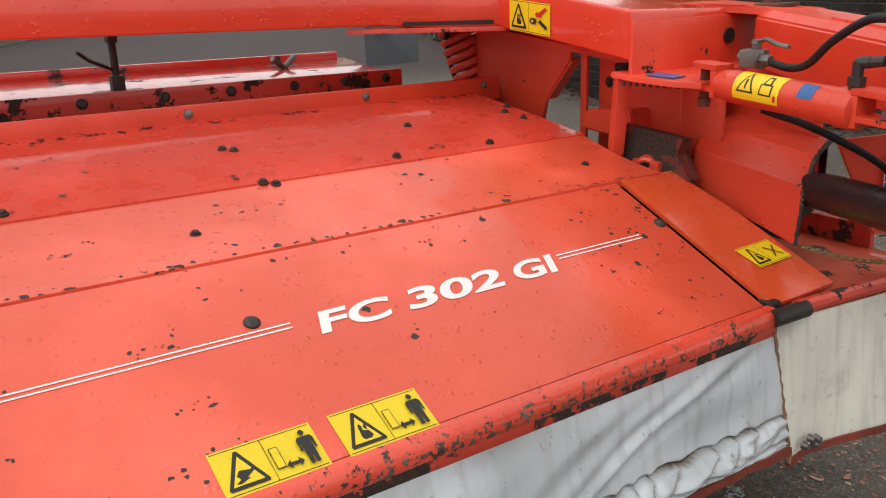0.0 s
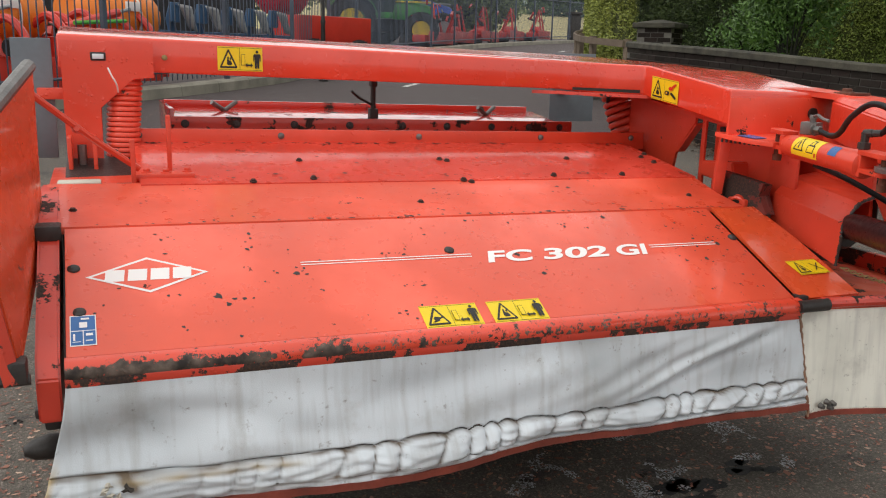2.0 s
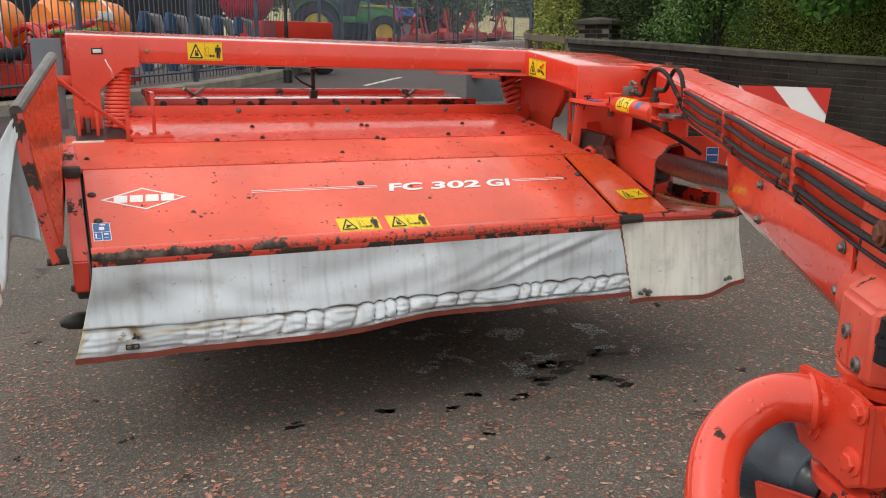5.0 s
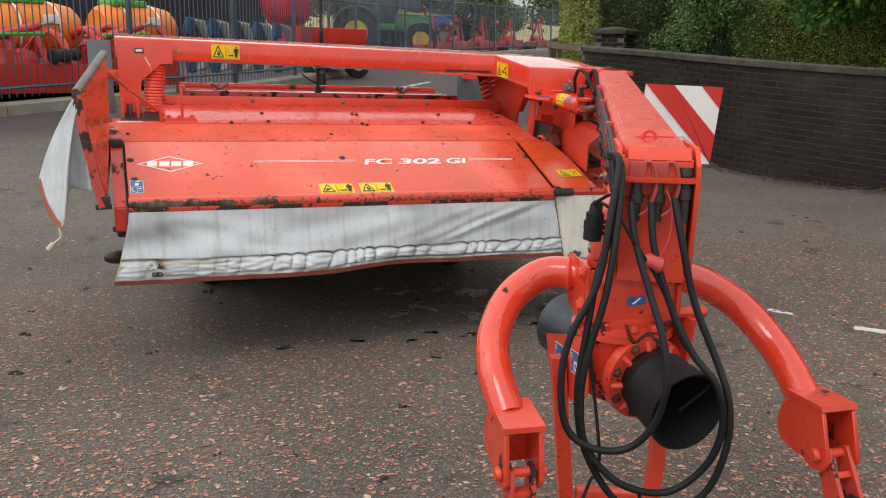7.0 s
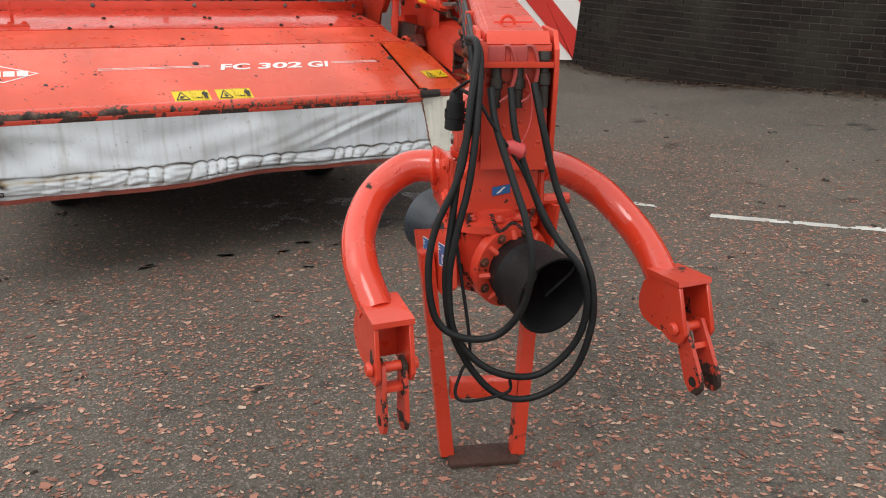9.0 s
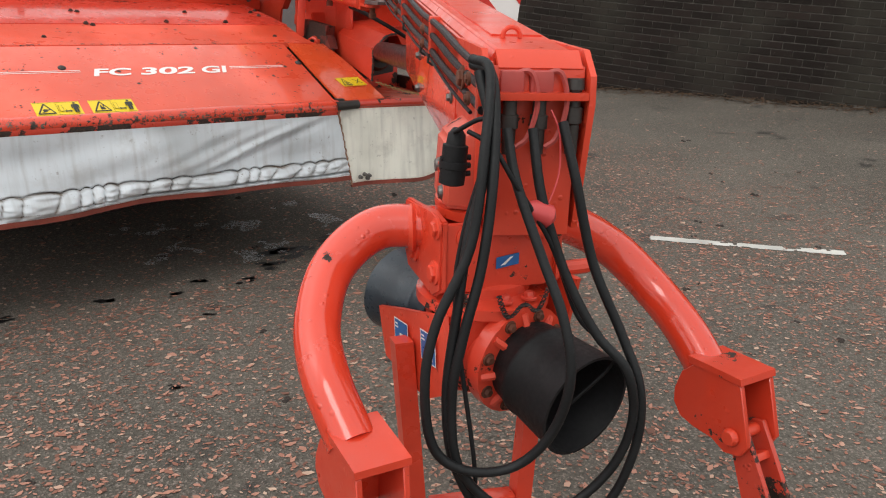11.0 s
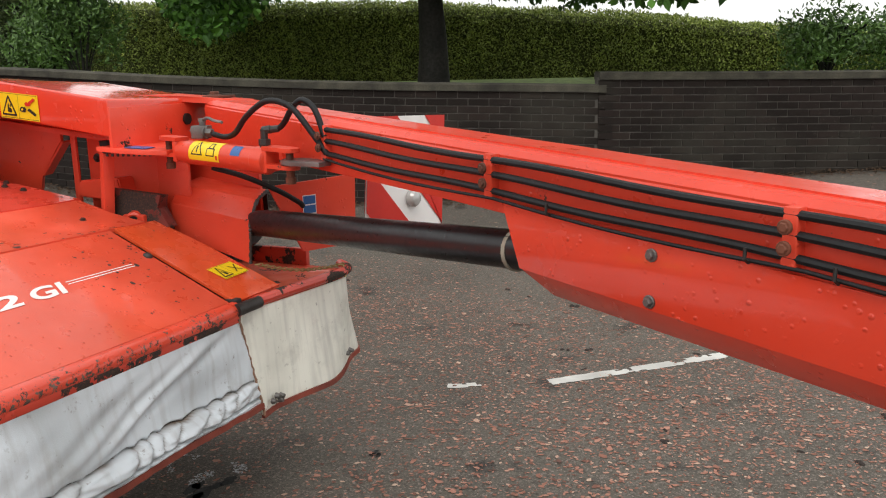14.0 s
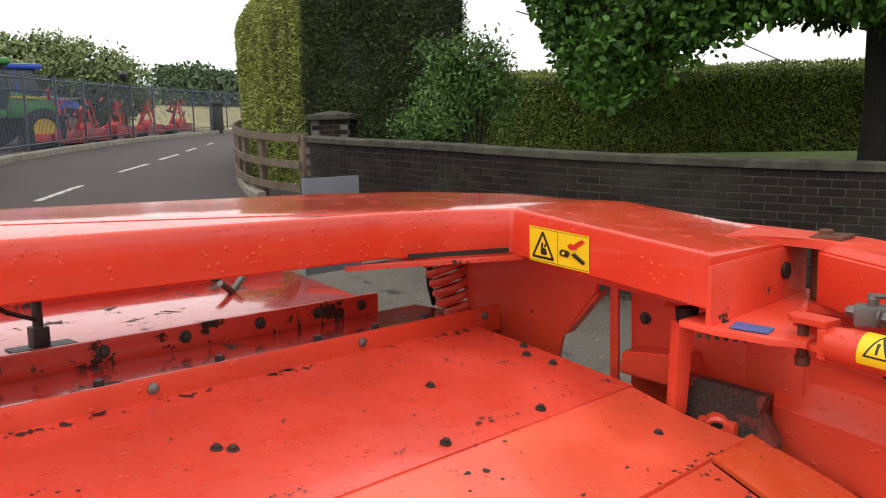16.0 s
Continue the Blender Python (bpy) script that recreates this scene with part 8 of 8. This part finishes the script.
    z = ground_z(x, y)
    m = Matrix.Translation((x, y, z)) @ Matrix.Rotation(radians(heading), 4, "Z") @ Matrix.Scale(k, 4)
    tr = thing("tractor", (x, y, z), label, "tractor", "tractors behind the fence")

    def p(name, build, mat, parent=tr, text=""):
        bm = bm_new()
        build(bm)
        bmesh.ops.transform(bm, matrix=m, verts=bm.verts[:])
        return part(name, bm, mat, parent, text)

    def bonnet(bm):
        loft(bm, [[(0.7, -0.36, 1.0), (0.7, -0.4, 1.6), (0.7, -0.27, 1.86), (0.7, 0.27, 1.86), (0.7, 0.4, 1.6), (0.7, 0.36, 1.0)],
                  [(1.6, -0.33, 0.95), (1.6, -0.35, 1.45), (1.6, -0.22, 1.64), (1.6, 0.22, 1.64), (1.6, 0.35, 1.45), (1.6, 0.33, 0.95)],
                  [(2.2, -0.28, 0.9), (2.22, -0.3, 1.25), (2.15, -0.18, 1.48), (2.15, 0.18, 1.48), (2.22, 0.3, 1.25), (2.2, 0.28, 0.9)]])
        bmesh.ops.bevel(bm, geom=bm.edges[:], offset=0.04, segments=2, affect="EDGES")

    p("bonnet", bonnet, paint_m)
    p("chassis", lambda bm: add_box(bm, (-0.9, -0.28, 0.55), (2.2, 0.28, 1.0), 0.05), M_TYRE)
    p("grille", lambda bm: add_box(bm, (2.16, -0.2, 0.95), (2.24, 0.2, 1.38), 0.02), M_BLACK)

    def cab(bm):
        loft(bm, [[(-0.55, -0.72, 1.2), (0.7, -0.6, 1.15), (0.7, 0.6, 1.15), (-0.55, 0.72, 1.2)], [(-0.7, -0.78, 1.75), (0.85, -0.66, 1.75), (0.85, 0.66, 1.75), (-0.7, 0.78, 1.75)], [(-0.5, -0.68, 2.62), (0.65, -0.6, 2.62), (0.65, 0.6, 2.62), (-0.5, 0.68, 2.62)]])

    p("cab_glass", cab, M_CABGLASS)
    for a, b in (((-0.7, -0.78, 1.75), (-0.5, -0.7, 2.62)), ((0.85, -0.67, 1.75), (0.65, -0.62, 2.62)), ((-0.7, 0.78, 1.75), (-0.5, 0.7, 2.62)), ((0.85, 0.67, 1.75), (0.65, 0.62, 2.62)), ((0.05, -0.73, 1.7), (0.05, -0.66, 2.62)), ((0.05, 0.73, 1.7), (0.05, 0.66, 2.62))):
        p("cab_pillar", lambda bm, a=a, b=b: add_tube(bm, [a, b], 0.04, 6), paint_m if a[0] < 0.5 else M_BLACK)

    def roof(bm):
        add_box(bm, (-0.7, -0.8, 2.6), (0.9, 0.8, 2.8), 0.08)

    p("roof", roof, paint_m)
    p("door_sill", lambda bm: add_box(bm, (-0.55, -0.74, 1.0), (0.7, -0.6, 1.22), 0.04), paint_m)
    p("bonnet_stripe", lambda bm: add_box(bm, (0.75, -0.41, 1.58), (2.1, -0.33, 1.64), 0.01), rim)
    for s in (-1, 1):
        def mud(bm, s=s):
            rings = []
            for q in np.linspace(0.35, 2.7, 9):
                c = Vector((-0.75 + math.cos(q) * 0.95, 0, 0.86 + math.sin(q) * 0.95))
                rings.append([c + Vector((0, s * 0.55, 0)), c + Vector((0, s * 1.12, 0)), c + Vector((0, s * 1.12, 0.05)), c + Vector((0, s * 0.55, 0.05))])
            loft(bm, rings)
        p("mudguard", mud, paint_m)
        wheel(tr, m @ Matrix.Translation((-0.75, s * 0.86, 0.86)), 0.86, 0.5, rim)
        wheel(tr, m @ Matrix.Translation((1.7, s * 0.82, 0.62)), 0.62, 0.42, rim)
    return tr


tractor((8.5, 27.8), -15, M_GREEN, M_RIM, "green tractor with yellow wheel rims and a cab")
tractor((10.7, 31.2), -12, M_TBLUE, M_SHELL, "blue tractor with pale wheel rims")


def sprayer(at, heading, label):
    x, y = at
    z = ground_z(x, y)
    m = Matrix.Translation((x, y, z)) @ Matrix.Rotation(radians(heading), 4, "Z") @ Matrix.Diagonal((1.1, 0.95, 0.8, 1))
    sp = thing("field_sprayer", (x, y, z), label, "sprayer", "sprayers behind the fence")

    def p(name, build, mat, text=""):
        bm = bm_new()
        build(bm)
        bmesh.ops.transform(bm, matrix=m, verts=bm.verts[:])
        return part(name, bm, mat, sp, text)

    def tank(bm):
        rings = []
        for xx, k in ((-0.62, 0.72), (-0.55, 0.88), (-0.35, 0.98), (-0.33, 0.93), (-0.27, 0.93), (-0.25, 0.99), (0.2, 1.0), (0.22, 0.94), (0.28, 0.94), (0.3, 0.98), (0.55, 0.86), (0.64, 0.66)):
            rings.append([(xx, math.cos(q) * 0.5 * k, 1.35 + math.sin(q) * 0.55 * k * (1 if math.sin(q) > 0 else 0.9)) for q in np.linspace(0, 2 * math.pi, 21)[:-1]])
        loft(bm, rings)

    p("tank", tank, M_TANK, "orange moulded tank")
    p("lid", lambda bm: add_box(bm, (-0.45, -0.28, 1.82), (0.15, 0.28, 1.96), 0.05), M_LID, "bright green lid")
    for xx in (-0.3, 0.25):
        p("strap", lambda bm, xx=xx: add_tube(bm, [(xx, math.cos(q) * 0.485, 1.35 + math.sin(q) * 0.53) for q in np.linspace(-0.6, 3.7, 16)], 0.02, 5), M_WHITE, "white strap")
    p("frame", lambda bm: [add_box(bm, (-0.7, -0.4, 0.25), (0.7, -0.3, 0.4), 0.02), add_box(bm, (-0.7, 0.3, 0.25), (0.7, 0.4, 0.4), 0.02), add_box(bm, (-0.6, -0.4, 0.3), (-0.5, 0.4, 0.85), 0.02), add_box(bm, (0.5, -0.4, 0.3), (0.6, 0.4, 0.85), 0.02)], M_IMPL)
    p("data_plate", lambda bm: add_box(bm, (0.0, -0.53, 1.45), (0.22, -0.5, 1.62), 0.01), M_WHITE, "white plate")


sprayer((-2.28, 10.15), 30, "orange tank sprayer with a green lid behind the fence")
sprayer((-0.74, 11.5), 30, "orange tank sprayer with a green lid behind the fence")


def implement(at, heading, label, ln, seed, tall=0.9):
    """A red tillage implement: rotor beam, headstock, tines, roller and links."""
    x, y = at
    z = ground_z(x, y)
    rng = random.Random(seed)
    m = Matrix.Translation((x, y, z)) @ Matrix.Rotation(radians(heading), 4, "Z")
    im = thing("red_implement", (x, y, z), label, "implement", "implements behind the fence")

    def p(name, build, mat, text=""):
        bm = bm_new()
        build(bm)
        bmesh.ops.transform(bm, matrix=m, verts=bm.verts[:])
        return part(name, bm, mat, im, text)

    p("rotor_beam", lambda bm: add_box(bm, (-ln / 2, -0.25, 0.25), (ln / 2, 0.25, 0.5), 0.05), M_IMPL)
    p("guard_plate", lambda bm: add_box(bm, (-ln / 2, -0.42, 0.2), (ln / 2, -0.38, 0.62), 0.02), M_IMPL)
    p("roller", lambda bm: add_lathe(bm, (-ln / 2, 0.55, 0.25), (ln / 2, 0.55, 0.25), [(0, 0.22), (1, 0.22)], 12), M_DARK)
    for s in (-0.3, 0.3):
        p("headstock_arm", lambda bm, s=s: add_tube(bm, [(s, -0.3, 0.45), (s * 0.7, -0.1, tall), (s * 0.3, 0.35, 0.55)], 0.06, 6), M_IMPL)
    for k in range(7):
        a = Vector((rng.uniform(-ln / 2, ln / 2), rng.uniform(-0.4, 0.5), rng.uniform(0.4, tall)))
        b = a + Vector((rng.uniform(-0.6, 0.6), rng.uniform(-0.3, 0.3), rng.uniform(-0.2, 0.35)))
        p("link", lambda bm, a=a, b=b: add_tube(bm, [a, a.lerp(b, 0.5), b], rng.uniform(0.03, 0.07), 7), M_IMPL if k % 3 else M_DARK)
    p("gearbox", lambda bm: add_lathe(bm, (0, -0.2, 0.62), (0, 0.25, 0.62), [(0, 0.1), (0.1, 0.2), (0.8, 0.22), (1, 0.1)], 12), M_IMPL)
    if tall < 1.2:
        for k, s in enumerate((-0.85, -0.35, 0.4, 0.9)):
            q = s * ln / 2
            p("lift_arm", lambda bm, q=q: add_tube(bm, smooth_path([(q, -0.35, 0.5), (q + 0.06, -0.28, 0.85), (q + 0.02, 0.0, 1.08 + 0.06 * (k % 2)), (q - 0.05, 0.4, 0.95)], 5), 0.055, 8), M_IMPL)
            p("arm_plate", lambda bm, q=q: add_box(bm, (q - 0.03, -0.42, 0.4), (q + 0.03, -0.1, 0.82), 0.03), M_IMPL)
        p("ram", lambda bm: add_tube(bm, [(-0.8, -0.3, 0.92), (0.2, -0.2, 1.16)], 0.06, 10), M_IMPL)
        p("ram_rod", lambda bm: add_tube(bm, [(0.2, -0.2, 1.16), (0.45, -0.18, 1.22)], 0.025, 8), M_SHELL)
        p("shaft_guard", lambda bm: add_lathe(bm, (0.15, -0.5, 0.72), (0.6, -0.45, 0.76), [(0, 0.1), (0.1, 0.12), (0.3, 0.07), (0.5, 0.11), (0.7, 0.07), (1, 0.1)], 12), M_TYRE)
        p("tine_bar", lambda bm: add_tube(bm, [(-ln / 2, -0.46, 0.98), (0.1, -0.44, 1.04)], 0.03, 6), M_LID)
        p("end_plate", lambda bm: add_box(bm, (-ln / 2 - 0.05, -0.45, 0.15), (-ln / 2, 0.6, 0.8), 0.03), M_IMPL)


implement((-2.35, 9.2), 38, "red power harrow standing behind the fence", 2.4, 1, 1.0)
implement((-0.9, 10.75), 42, "red cultivator standing behind the fence", 1.6, 2, 0.9)
for k, (x, y) in enumerate(((10.6, 27.2), (12.4, 29.2), (14.6, 31.6), (17.5, 34.8), (20.5, 37.6))):
    implement((x, y), 48, "red implement in the row behind the fence", 2.6, 10 + k, 1.6)


def plough(at, heading, n, pitch):
    """A reversible plough: a long beam with pairs of legs, each with a curved mouldboard and a share."""
    x, y = at
    z = ground_z(x, y)
    m = Matrix.Translation((x, y, z)) @ Matrix.Rotation(radians(heading), 4, "Z")
    pl = thing("reversible_plough", (x, y, z), "blue reversible plough with polished steel shells", "plough")
    bm = bm_new()
    add_box(bm, (-0.5, -0.07, 0.72), (n * pitch, 0.07, 0.87), 0.02, m)
    part("beam", bm, M_PBLUE, pl)
    for k in range(n):
        for s in (1, -1):
            c = Vector((k * pitch, 0, 0.8))
            bm = bm_new()
            add_tube(bm, [m @ c, m @ (c + Vector((-0.12, -0.06, 0.25 * s))), m @ (c + Vector((-0.1, -0.14, 0.5 * s)))], 0.075, 7)
            leg = part("plough_leg", bm, M_PBLUE, pl)
            bm = bm_new()
            add_box(bm, (-0.2, -0.19, 0.2), (0.0, -0.12, 0.52), 0.015, m @ Matrix.Translation(c) @ Matrix.Scale(s, 4, Vector((0, 0, 1))))
            part("leg_plate", bm, M_PBLUE, leg)
            bm = bm_new()
            rings = []
            for i in range(9):
                t = i / 8
                rings.append([m @ (c + Vector((-0.06 + (0.3 * t) * (1 - 0.75 * w) + 0.24 * w, -0.2 - 0.08 * math.sin(math.pi * t) - 0.08 * t * w, s * (0.5 - 0.4 * w - 0.05 * t)))) for w in np.linspace(0, 1, 8)])
            loft(bm, rings, False, False)
            sh = part("mouldboard", bm, M_SHELL, leg, "polished steel mouldboard")
            sh.modifiers.new("plate", "SOLIDIFY").thickness = 0.012


plough((0.3, 12.75), 38.5, 5, 0.62)


def crate_trailer(at, heading):
    x, y = at
    z = ground_z(x, y)
    m = Matrix.Translation((x, y, z)) @ Matrix.Rotation(radians(heading), 4, "Z")
    tr = thing("red_trailer", (x, y, z), "red steel box implement with a round red tank", "trailer")
    for nm, lo_, hi_, mat in (("box", (-0.95, -0.5, 0.55), (0.95, 0.5, 1.15), M_IMPL), ("chassis", (-1.0, -0.35, 0.35), (1.0, 0.35, 0.55), M_DARK), ("bumper", (-0.95, -0.54, 0.3), (0.95, -0.5, 0.5), M_IMPL)):
        bm = bm_new()
        add_box(bm, lo_, hi_, 0.02, m)
        part(nm, bm, mat, tr)
    bm = bm_new()
    add_lathe(bm, m @ Vector((-0.8, 1.2, 1.75)), m @ Vector((0.35, 1.2, 1.75)), [(0, 0.2), (0.1, 0.45), (0.2, 0.55), (0.8, 0.55), (0.9, 0.45), (1, 0.2)], 18)
    part("tank", bm, plain("crimson_tank", (0.5, 0.02, 0.05), 0.3, 0, 0.15, 6, 0.05), tr)
    for s in (-0.6, 0.6):
        wheel(tr, m @ Matrix.Translation((s, -0.55, 0.34)), 0.34, 0.22, M_RIM)


crate_trailer((3.65, 15.85), 22)
bm = bm_new()
loft(bm, [[(-14, 17, 0.5), (4.3, 27.7, 0.5), (4.3, 27.7, 5.2), (-14, 17, 5.2)], [(-15, 19, 0.5), (3.3, 29.7, 0.5), (3.3, 29.7, 5.2), (-15, 19, 5.2)]])
whole("dark_shed", bm, plain("dark_shed_sheeting", (0.022, 0.022, 0.026), 0.8, 0, 0.4, 2, 0.3), "dark sheeted shed behind the machines", "shed")

# ---- litter on the asphalt ----
M_FLAKE = None
m, nt, b = nodes_of("fallen_pink_flakes")
g = nt.nodes.new("ShaderNodeNewGeometry")
nt.links.new(ramp(nt, g.outputs["Random Per Island"], [(0.0, (0.13, 0.06, 0.042)), (0.4, (0.32, 0.14, 0.095)), (0.85, (0.46, 0.23, 0.165)), (1.0, (0.55, 0.4, 0.3))]).outputs[0], b.inputs["Base Color"])
b.inputs["Roughness"].default_value = 0.75
M_FLAKE = m


def litter(name, n, area, sizes, material, label, seed, keep=None, lift=0.002):
    rng = random.Random(seed)
    verts, faces = [], []
    for _ in range(n):
        x, y = rng.uniform(area[0], area[2]), rng.uniform(area[1], area[3])
        if keep and not keep(x, y, rng):
            continue
        s = rng.uniform(*sizes) * (0.7 + 0.6 * rng.random())
        a = rng.uniform(0, 6.28)
        z = ground_z(x, y) + lift
        k = len(verts)
        w = rng.uniform(0.35, 0.75)
        pts = [(-1, 0), (-0.2, -w), (0.8, -0.4 * w), (1, 0.15), (0.1, w)]
        cu = rng.uniform(-0.15, 0.35)
        for px, py in pts:
            verts.append((x + s * (px * math.cos(a) - py * math.sin(a)), y + s * (px * math.sin(a) + py * math.cos(a)), z + abs(px) * s * cu * 0.5 + 0.0005))
        faces.append(tuple(range(k, k + 5)))
    me = bpy.data.meshes.new(name)
    me.from_pydata(verts, [], faces)
    me.materials.append(material)
    return tagged(new(name, me), label, "litter", kind="stuff")


def patchy(x, y, rng):
    v = noise.noise((x * 0.9, y * 0.9, 2.0)) * 0.5 + 0.5
    if -1.2 < x < 1.7 and -0.6 < y < 1.0:
        v *= 0.25
    edge = sstep(-4.2, -2.2, x) * sstep(5.0, 3.4, x) * sstep(-5.4, -3.8, y) * sstep(1.5, 0.5, y)
    return rng.random() < (0.15 + 0.85 * v) * (0.35 + 0.65 * edge)


litter("fallen_flakes", 170000, (-4.2, -5.4, 5.0, 1.5), (0.0035, 0.0125), M_FLAKE, "pink-brown bud scales strewn over the asphalt", 61, patchy)
litter("far_flakes", 60000, (-8, -6, 9.5, 9), (0.008, 0.02), M_FLAKE, "pink-brown bud scales strewn over the asphalt", 62, patchy)
M_CLOD = plain("dark_mud_crumbs", (0.04, 0.03, 0.025), 0.9, 0, 0.4, 60, 0.5)
bm = bm_new()
rng = random.Random(17)
for _ in range(150):
    x, y = rng.uniform(-3.5, 5.5), rng.uniform(-4.5, 2.0)
    r = rng.uniform(0.004, 0.014) * (1 if rng.random() < 0.85 else 1.6)
    for q in range(3):
        c = Vector((x + rng.gauss(0, r), y + rng.gauss(0, r), ground_z(x, y)))
        add_lathe(bm, c, c + Vector((0, 0, r * 0.7)), [(0, r), (0.5, r * 0.85), (1, r * 0.35)], 6)
tagged(whole("mud_crumbs", bm, M_CLOD, "dark crumbs of mud on the asphalt", "litter"), kind="stuff")
# leaf drift along the foot of the wall
M_DRIFT = plain("brown_leaf_drift", (0.11, 0.06, 0.03), 0.9, 0, 0.5, 40, 0.8)
verts, faces = [], []
rng = random.Random(23)
foot = [p for p in PTS_A if p.y < 7] + PTS_B
for _ in range(9000):
    i = rng.randrange(len(foot) - 1)
    p = foot[i].lerp(foot[i + 1], rng.random())
    d = frame_on(foot, i)
    n = Vector((d.y, -d.x, 0)).normalized()
    if n.x > 0:
        n = -n
    q = p + n * (0.13 + abs(rng.gauss(0, 0.16)))
    s = rng.uniform(0.01, 0.028)
    a = rng.uniform(0, 6.28)
    z = ground_z(q.x, q.y) + 0.004 + 0.05 * rng.random() * max(0, 1 - (q - p).length * 2.2)
    k = len(verts)
    for px, py in ((-1, 0), (0, -0.5), (1, 0), (0, 0.5)):
        verts.append((q.x + s * (px * math.cos(a) - py * math.sin(a)), q.y + s * (px * math.sin(a) + py * math.cos(a)), z + s * rng.uniform(0, 0.5)))
    faces.append((k, k + 1, k + 2, k + 3))
me = bpy.data.meshes.new("leaf_drift")
me.from_pydata(verts, [], faces)
me.materials.append(M_DRIFT)
tagged(new("leaf_drift", me), "brown leaf litter along the foot of the wall", "litter", kind="stuff")


def puddle(name, c, r, seed, material, label, squash=0.6):
    """A flat stain or film of water with a ragged edge."""
    bm = bm_new()
    ring = []
    for k in range(44):
        a = 2 * math.pi * k / 44
        q = r * (1 + 0.45 * noise.noise((math.cos(a) * 1.7 + seed, math.sin(a) * 1.7, seed)) + 0.22 * noise.noise((math.cos(a) * 5 + seed, math.sin(a) * 5, 1)))
        ring.append(bm.verts.new((c[0] + math.cos(a) * q, c[1] + math.sin(a) * q * squash, ground_z(*c) + (0.0025 if r < 1 else 0.0015))))
    bm.faces.new(ring)
    return whole(name, bm, material, label, "stain", "wet stains on the asphalt", smooth=0)


M_WET = plain("wet_asphalt_film", (0.016, 0.015, 0.015), 0.42, 0, 0.3, 50, 0.35)
for mm in (M_WET,):
    mm.node_tree.nodes["Principled BSDF"].inputs["Specular IOR Level"].default_value = 0.2
for k, (x, y, r) in enumerate(((0.81, -0.5, 0.10), (0.62, -0.64, 0.07), (0.45, -0.52, 0.08), (0.02, -0.53, 0.06), (0.25, -0.62, 0.05), (-0.39, -0.51, 0.05), (1.05, -0.62, 0.12), (0.95, -0.35, 0.16), (1.3, -0.3, 0.14), (0.3, -0.9, 0.04), (1.75, -0.75, 0.05), (-0.05, -1.45, 0.035))):
    for q in range(6):
        rr = r * (0.2 + 0.5 * abs(noise.noise((k * 1.7, q * 2.3, 0.5))))
        puddle("wet_stain", (x + r * 1.3 * noise.noise((k * 3.1, q * 1.9, 7.5)), y + r * 0.9 * noise.noise((q * 2.7, k * 1.3, 4.5))), rr, k + q * 0.37 + 1.3, M_WET, "dark damp stain on the asphalt")
M_FROTH = plain("pale_washing_froth", (0.6, 0.62, 0.64), 0.4, 0, 0.5, 60, 0.5)


def frothy(x, y, rng):
    return noise.noise((x * 3.1, y * 3.1, 5.0)) * 0.7 + noise.noise((x * 11, y * 11, 1.0)) * 0.5 > 0.2


litter("froth_specks", 15000, (0.3, -0.4, 1.5, 0.5), (0.003, 0.007), M_FROTH, "pale specks of dried froth on the asphalt", 71, frothy)

# ---- bricks of the wall, last ----
brick_run(PTS_A, wall_a, lambda p: p.y < 4.2, 280)
brick_run(PTS_B, wall_b, lambda p: p.y > -3.2, 280)

bm = bm_new()
for c in range(18):
    z = 1.375 - 0.078 * c
    add_box(bm, (-0.075, -0.124, z - 0.033), (0.075, -0.09, z + 0.033), 0, Matrix.Translation((8.025, -0.385, 0)) @ Matrix.Rotation(math.atan2(-1.26, 0.56), 4, "Z"))
tagged(part("closer_bricks", bm, M_BRICK, wall_b, "dark brown bricks"), kind="stuff")
